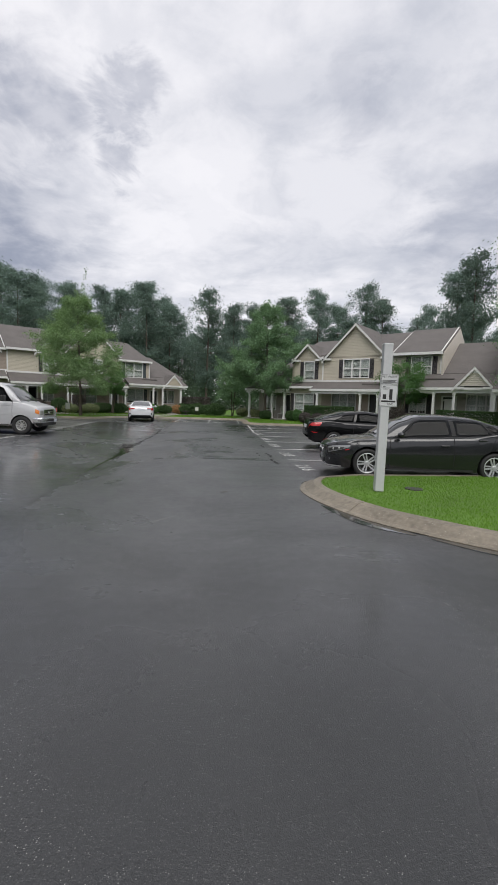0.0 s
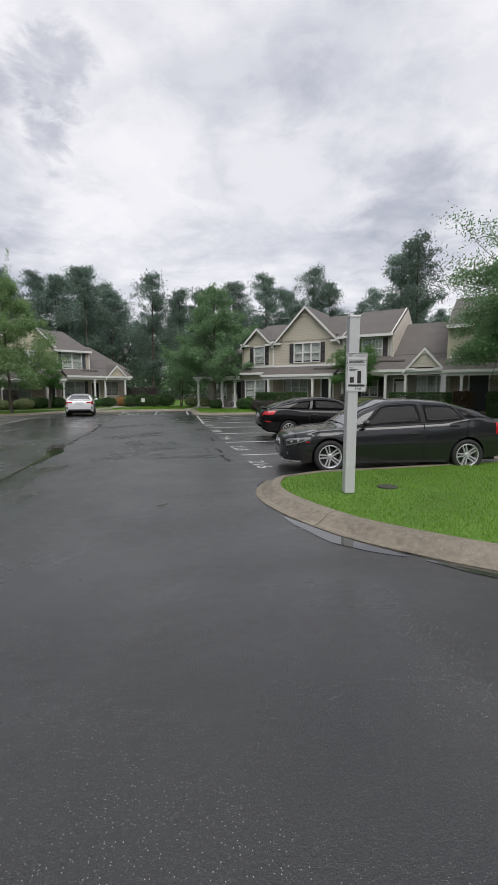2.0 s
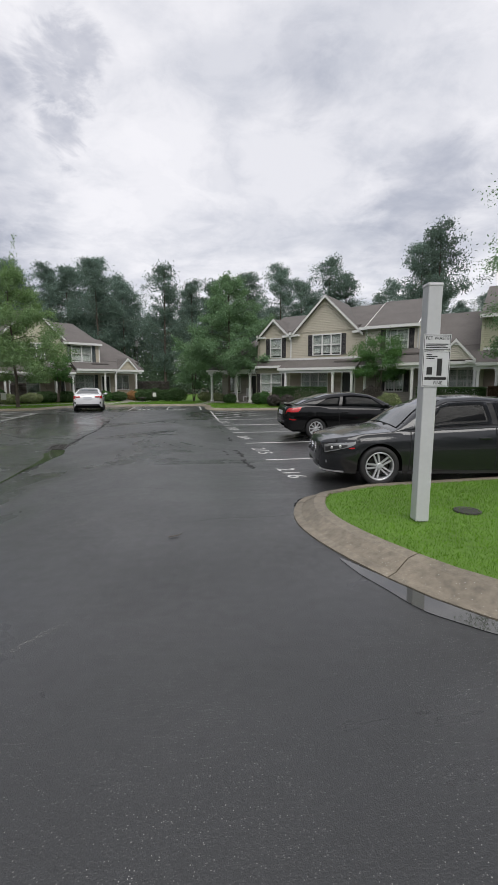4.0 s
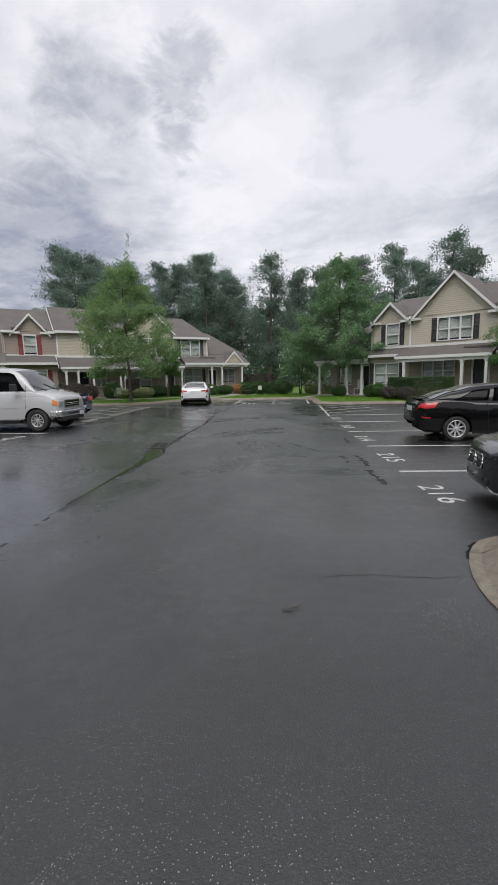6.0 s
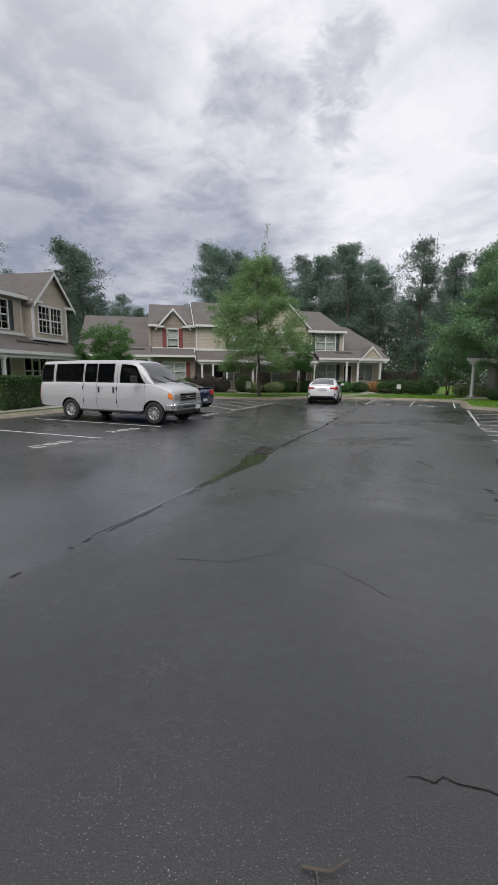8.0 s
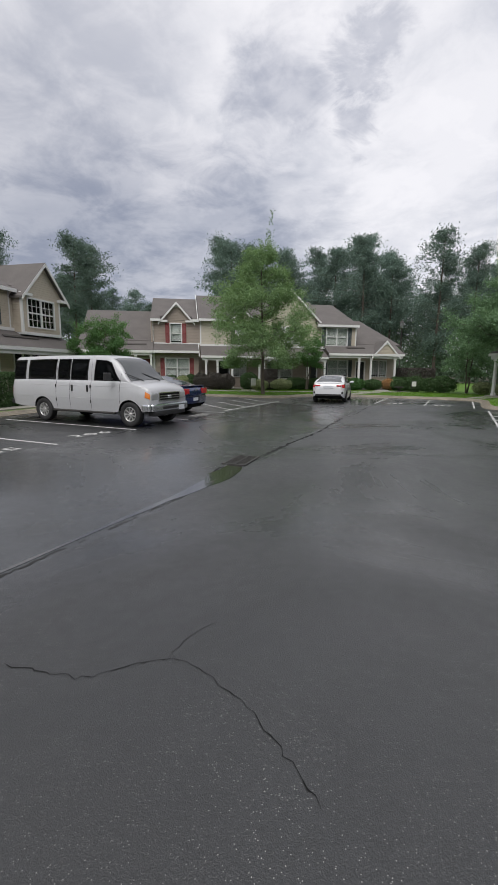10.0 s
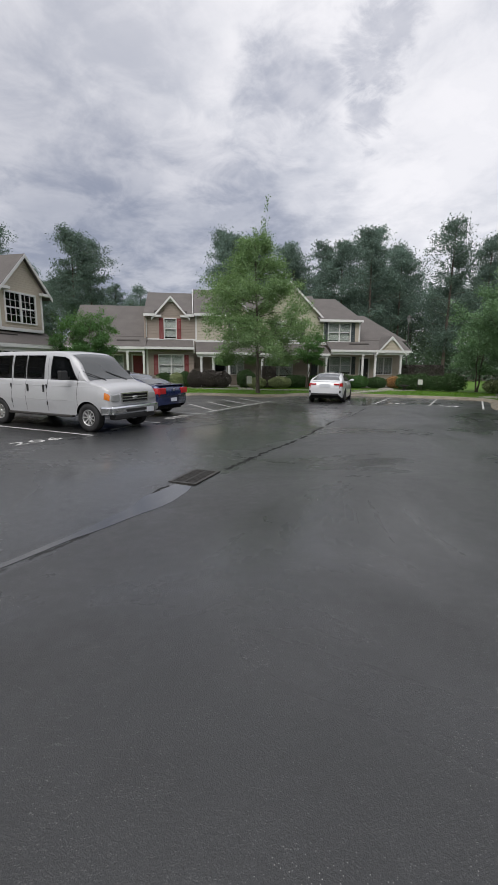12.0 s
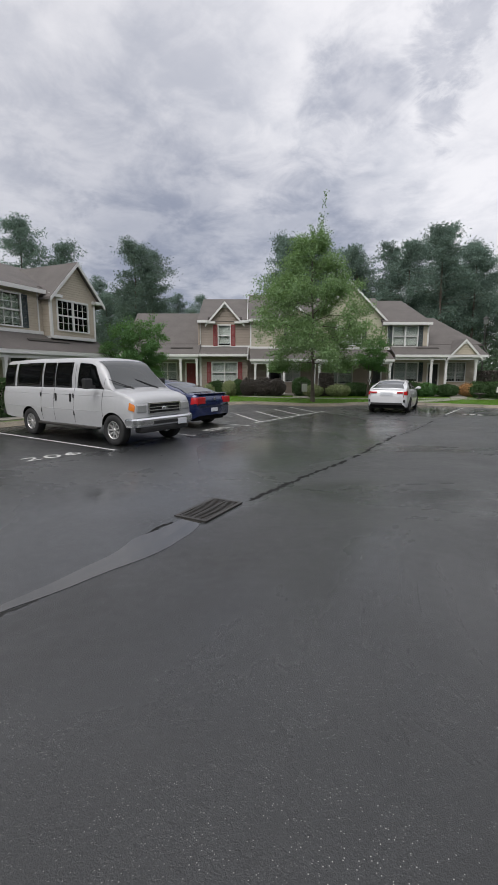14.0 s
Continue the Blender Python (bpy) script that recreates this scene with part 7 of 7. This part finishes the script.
# ---------- sign post on the island ----------
def build_sign():
    root = thing("sign_post", pose(2.60, 6.38, 0.125, 0, 0.4, 0), "square white vinyl post with a metal notice", "sign")
    bm = B()
    box(bm, -0.076, 0.076, -0.076, 0.076, 0, 2.56, 0.010)
    part("post", bm, VINYL, root)
    bm = B()
    box(bm, -0.081, 0.081, -0.081, 0.081, 2.545, 2.575, 0.008)
    prism(bm, [(-0.072, -0.072, 2.575), (0.072, -0.072, 2.575), (0.072, 0.072, 2.575), (-0.072, 0.072, 2.575)], (0, 0, 0.008))
    part("cap", bm, VINYL, root)
    y = -0.079
    for x0, x1, z0, z1, name in ((-0.105, 0.195, 1.885, 2.055, "upper"), (-0.105, 0.195, 1.50, 1.88, "lower")):
        plate = B()
        box(plate, x0, x1, y - 0.004, y, z0, z1, 0.0015)
        p = part("notice_board", plate, SIGN, root, "white metal notice with black print")
        bm = B()
        for a, b, c, e in ((x0 + 0.008, x1 - 0.008, z0 + 0.008, z0 + 0.013), (x0 + 0.008, x1 - 0.008, z1 - 0.013, z1 - 0.008), (x0 + 0.008, x0 + 0.013, z0 + 0.013, z1 - 0.013), (x1 - 0.013, x1 - 0.008, z0 + 0.013, z1 - 0.013)):
            box(bm, a, b, y - 0.0055, y - 0.004, c, e)
        part("border", bm, INK, p)
        bm = B()
        if name == "upper":
            for k in range(3):
                box(bm, x0 + 0.03, x1 - 0.03 - 0.03 * (k % 2), y - 0.0055, y - 0.004, z0 + 0.025 + 0.018 * k, z0 + 0.034 + 0.018 * k)
        else:
            for k, (u, v) in enumerate(((0.02, 0.10), (0.02, 0.16), (0.02, 0.13))):
                box(bm, x0 + u + 0.02, x0 + v, y - 0.0055, y - 0.004, z1 - 0.045 - 0.02 * k, z1 - 0.035 - 0.02 * k)
            box(bm, x0 + 0.03, x1 - 0.03, y - 0.0055, y - 0.004, z0 + 0.075, z0 + 0.105)
            box(bm, x0 + 0.05, x0 + 0.11, y - 0.0055, y - 0.004, z0 + 0.13, z0 + 0.21)
            box(bm, x0 + 0.16, x0 + 0.215, y - 0.0055, y - 0.004, z0 + 0.12, z0 + 0.30)
        part("print_bars", bm, INK, p)
        me = text_mesh("PET WASTE" if name == "upper" else "FINE", 0.05 if name == "upper" else 0.05, 0.0006)
        me.materials.clear()
        me.materials.append(INK)
        t = new("lettering", me)
        t.parent = p
        t.matrix_basis = pose((x0 + x1) / 2 + (0 if name == "upper" else 0.03), y - 0.0052, (z1 - 0.045) if name == "upper" else z0 + 0.042, 90, 0, 0)


build_sign()

bm = B()
lathe(bm, [(0.001, 0.012), (0.13, 0.012), (0.14, 0.02), (0.155, 0.02), (0.16, 0.0)], 28, "Z")
solo("meter_cover", bm, IRON, "round iron meter cover sunk in the lawn", "cover", pose(3.33, 6.68, 0.118))


def street_lamp(x, y, z, hgt):
    root = thing("street_lamp", pose(x, y, z), "black lantern street lamp among the trees", "lamp")
    bm = B()
    lathe(bm, [(0.16, 0), (0.16, 0.25), (0.09, 0.35), (0.06, 0.5), (0.045, hgt), (0.001, hgt)], 14, "Z")
    part("pole", bm, IRON, root)
    bm = B()
    lathe(bm, [(0.06, hgt), (0.14, hgt + 0.06), (0.22, hgt + 0.5), (0.18, hgt + 0.52)], 8, "Z")
    part("lantern", bm, LENS, root, "clear glass lantern")
    bm = B()
    lathe(bm, [(0.26, hgt + 0.52), (0.05, hgt + 0.72), (0.03, hgt + 0.82), (0.001, hgt + 0.84)], 8, "Z")
    part("cap", bm, IRON, root)


street_lamp(-10.0, 53.6, 0.0, 5.9)


def yard_sign(x, y, turn, w, hgt, label):
    root = thing("garden_flag", pose(x, y, 0.15, 0, 0, turn), label, "garden sign")
    bm = B()
    tube(bm, (-w / 2 - 0.02, 0, 0), (-w / 2 - 0.02, 0, hgt + 0.45), 0.012, 0.01, 6)
    tube(bm, (-w / 2 - 0.02, 0, hgt + 0.43), (w / 2, 0, hgt + 0.43), 0.01, 0.01, 6)
    part("stake", bm, IRON, root)
    bm = B()
    box(bm, -w / 2, w / 2, -0.006, 0.006, 0.42, hgt + 0.41)
    part("panel", bm, FLAG, root)


yard_sign(-15.3, 33.2, 38, 0.34, 0.5, "pale cloth garden flag on a thin stake")
yard_sign(-5.9, 40.0, 0, 0.3, 0.35, "pale cloth garden flag on a thin stake")


def bowl(x, y):
    root = thing("garden_bowl", pose(x, y, 0.15), "dark shallow bird bath on the lawn", "bird bath")
    bm = B()
    lathe(bm, [(0.14, 0), (0.12, 0.05), (0.05, 0.1), (0.05, 0.22), (0.32, 0.30), (0.36, 0.36), (0.30, 0.33), (0.001, 0.28)], 20, "Z")
    part("basin", bm, IRON, root, smooth=True)


bowl(-7.0, 40.2)


def porch_chair(x, y, turn):
    root = thing("porch_chair", pose(x, y, 0.22, 0, 0, turn), "white slatted rocking chair on the porch", "chair", "porch chairs")
    for sx in (-0.26, 0.26):
        for sy in (-0.24, 0.24):
            bm = B()
            box(bm, sx - 0.02, sx + 0.02, sy - 0.02, sy + 0.02, 0.04, 0.42 if sy < 0 else 1.1)
            part("leg", bm, WHITE, root)
        bm = B()
        tube(bm, (sx, -0.42, 0.05), (sx, 0.0, 0.02), 0.018, 0.018, 6)
        tube(bm, (sx, 0.0, 0.02), (sx, 0.42, 0.06), 0.018, 0.018, 6)
        part("rocker", bm, WHITE, root)
    bm = B()
    box(bm, -0.28, 0.28, -0.26, 0.26, 0.40, 0.44, 0.008)
    part("seat", bm, WHITE, root)
    for k in range(5):
        bm = B()
        box(bm, -0.22 + 0.1 * k, -0.16 + 0.1 * k, 0.23, 0.25, 0.46, 1.08)
        part("slat", bm, WHITE, root)


for row, x, y, t in (("n", -12.6, -0.8, 40), ("e", -7.0, 0.8, -35)):
    ox, oy, ang = {"n": (-8.8, 45.8, 40), "e": (7.37, 32.45, -35)}[row]
    porch_chair(*on_row(ox, oy, ang, x, y), t)


# ---------- grass on the near island ----------
def grass_field(name, n, test, z, size, seed, label):
    r = np.random.default_rng(seed)
    pts = []
    while len(pts) < n:
        x, y = test[0] + r.uniform() * (test[1] - test[0]), test[2] + r.uniform() * (test[3] - test[2])
        pts.append((x, y))
    p = np.array(pts)
    line = np.array([(q.x, q.y) for q in inset(LINE, 0.40)])
    # keep what lies on the lawn's side of the kerb
    i = np.array([np.argmin(((line - q) ** 2).sum(1)) for q in p]).clip(1, len(line) - 2)
    t = line[i + 1] - line[i - 1]
    d = p - line[i]
    p = p[(t[:, 0] * d[:, 1] - t[:, 1] * d[:, 0]) > 0]
    n = len(p)
    a = r.uniform(0, 2 * math.pi, n)
    h = size * r.uniform(0.5, 1.2, n)
    lean = r.normal(size=(n, 2)) * 0.5 * h[:, None]
    w = np.stack([np.cos(a), np.sin(a)], 1) * (size * 0.10)
    base = np.column_stack([p, np.full(n, z)])
    v = np.zeros((n, 3, 3))
    v[:, 0], v[:, 1] = base, base
    v[:, 0, :2] -= w
    v[:, 1, :2] += w
    v[:, 2] = base
    v[:, 2, :2] += lean
    v[:, 2, 2] += h
    me = bpy.data.meshes.new(name)
    me.vertices.add(3 * n)
    me.vertices.foreach_set("co", v.ravel().astype(np.float32))
    me.loops.add(3 * n)
    me.loops.foreach_set("vertex_index", np.arange(3 * n, dtype=np.int32))
    me.polygons.add(n)
    me.polygons.foreach_set("loop_start", np.arange(0, 3 * n, 3, dtype=np.int32))
    me.update(calc_edges=True)
    me.materials.append(BLADE)
    tagged(new(name, me), label, "grass", kind="stuff")


grass_field("grass", 110000, (1.3, 9.0, 2.2, 9.2), 0.114, 0.036, 3, "short wet bright green grass blades on the island")
grass_field("grass_far", 40000, (-22, 6, 28.5, 40), 0.118, 0.09, 5, "short green grass blades on the far lawn")
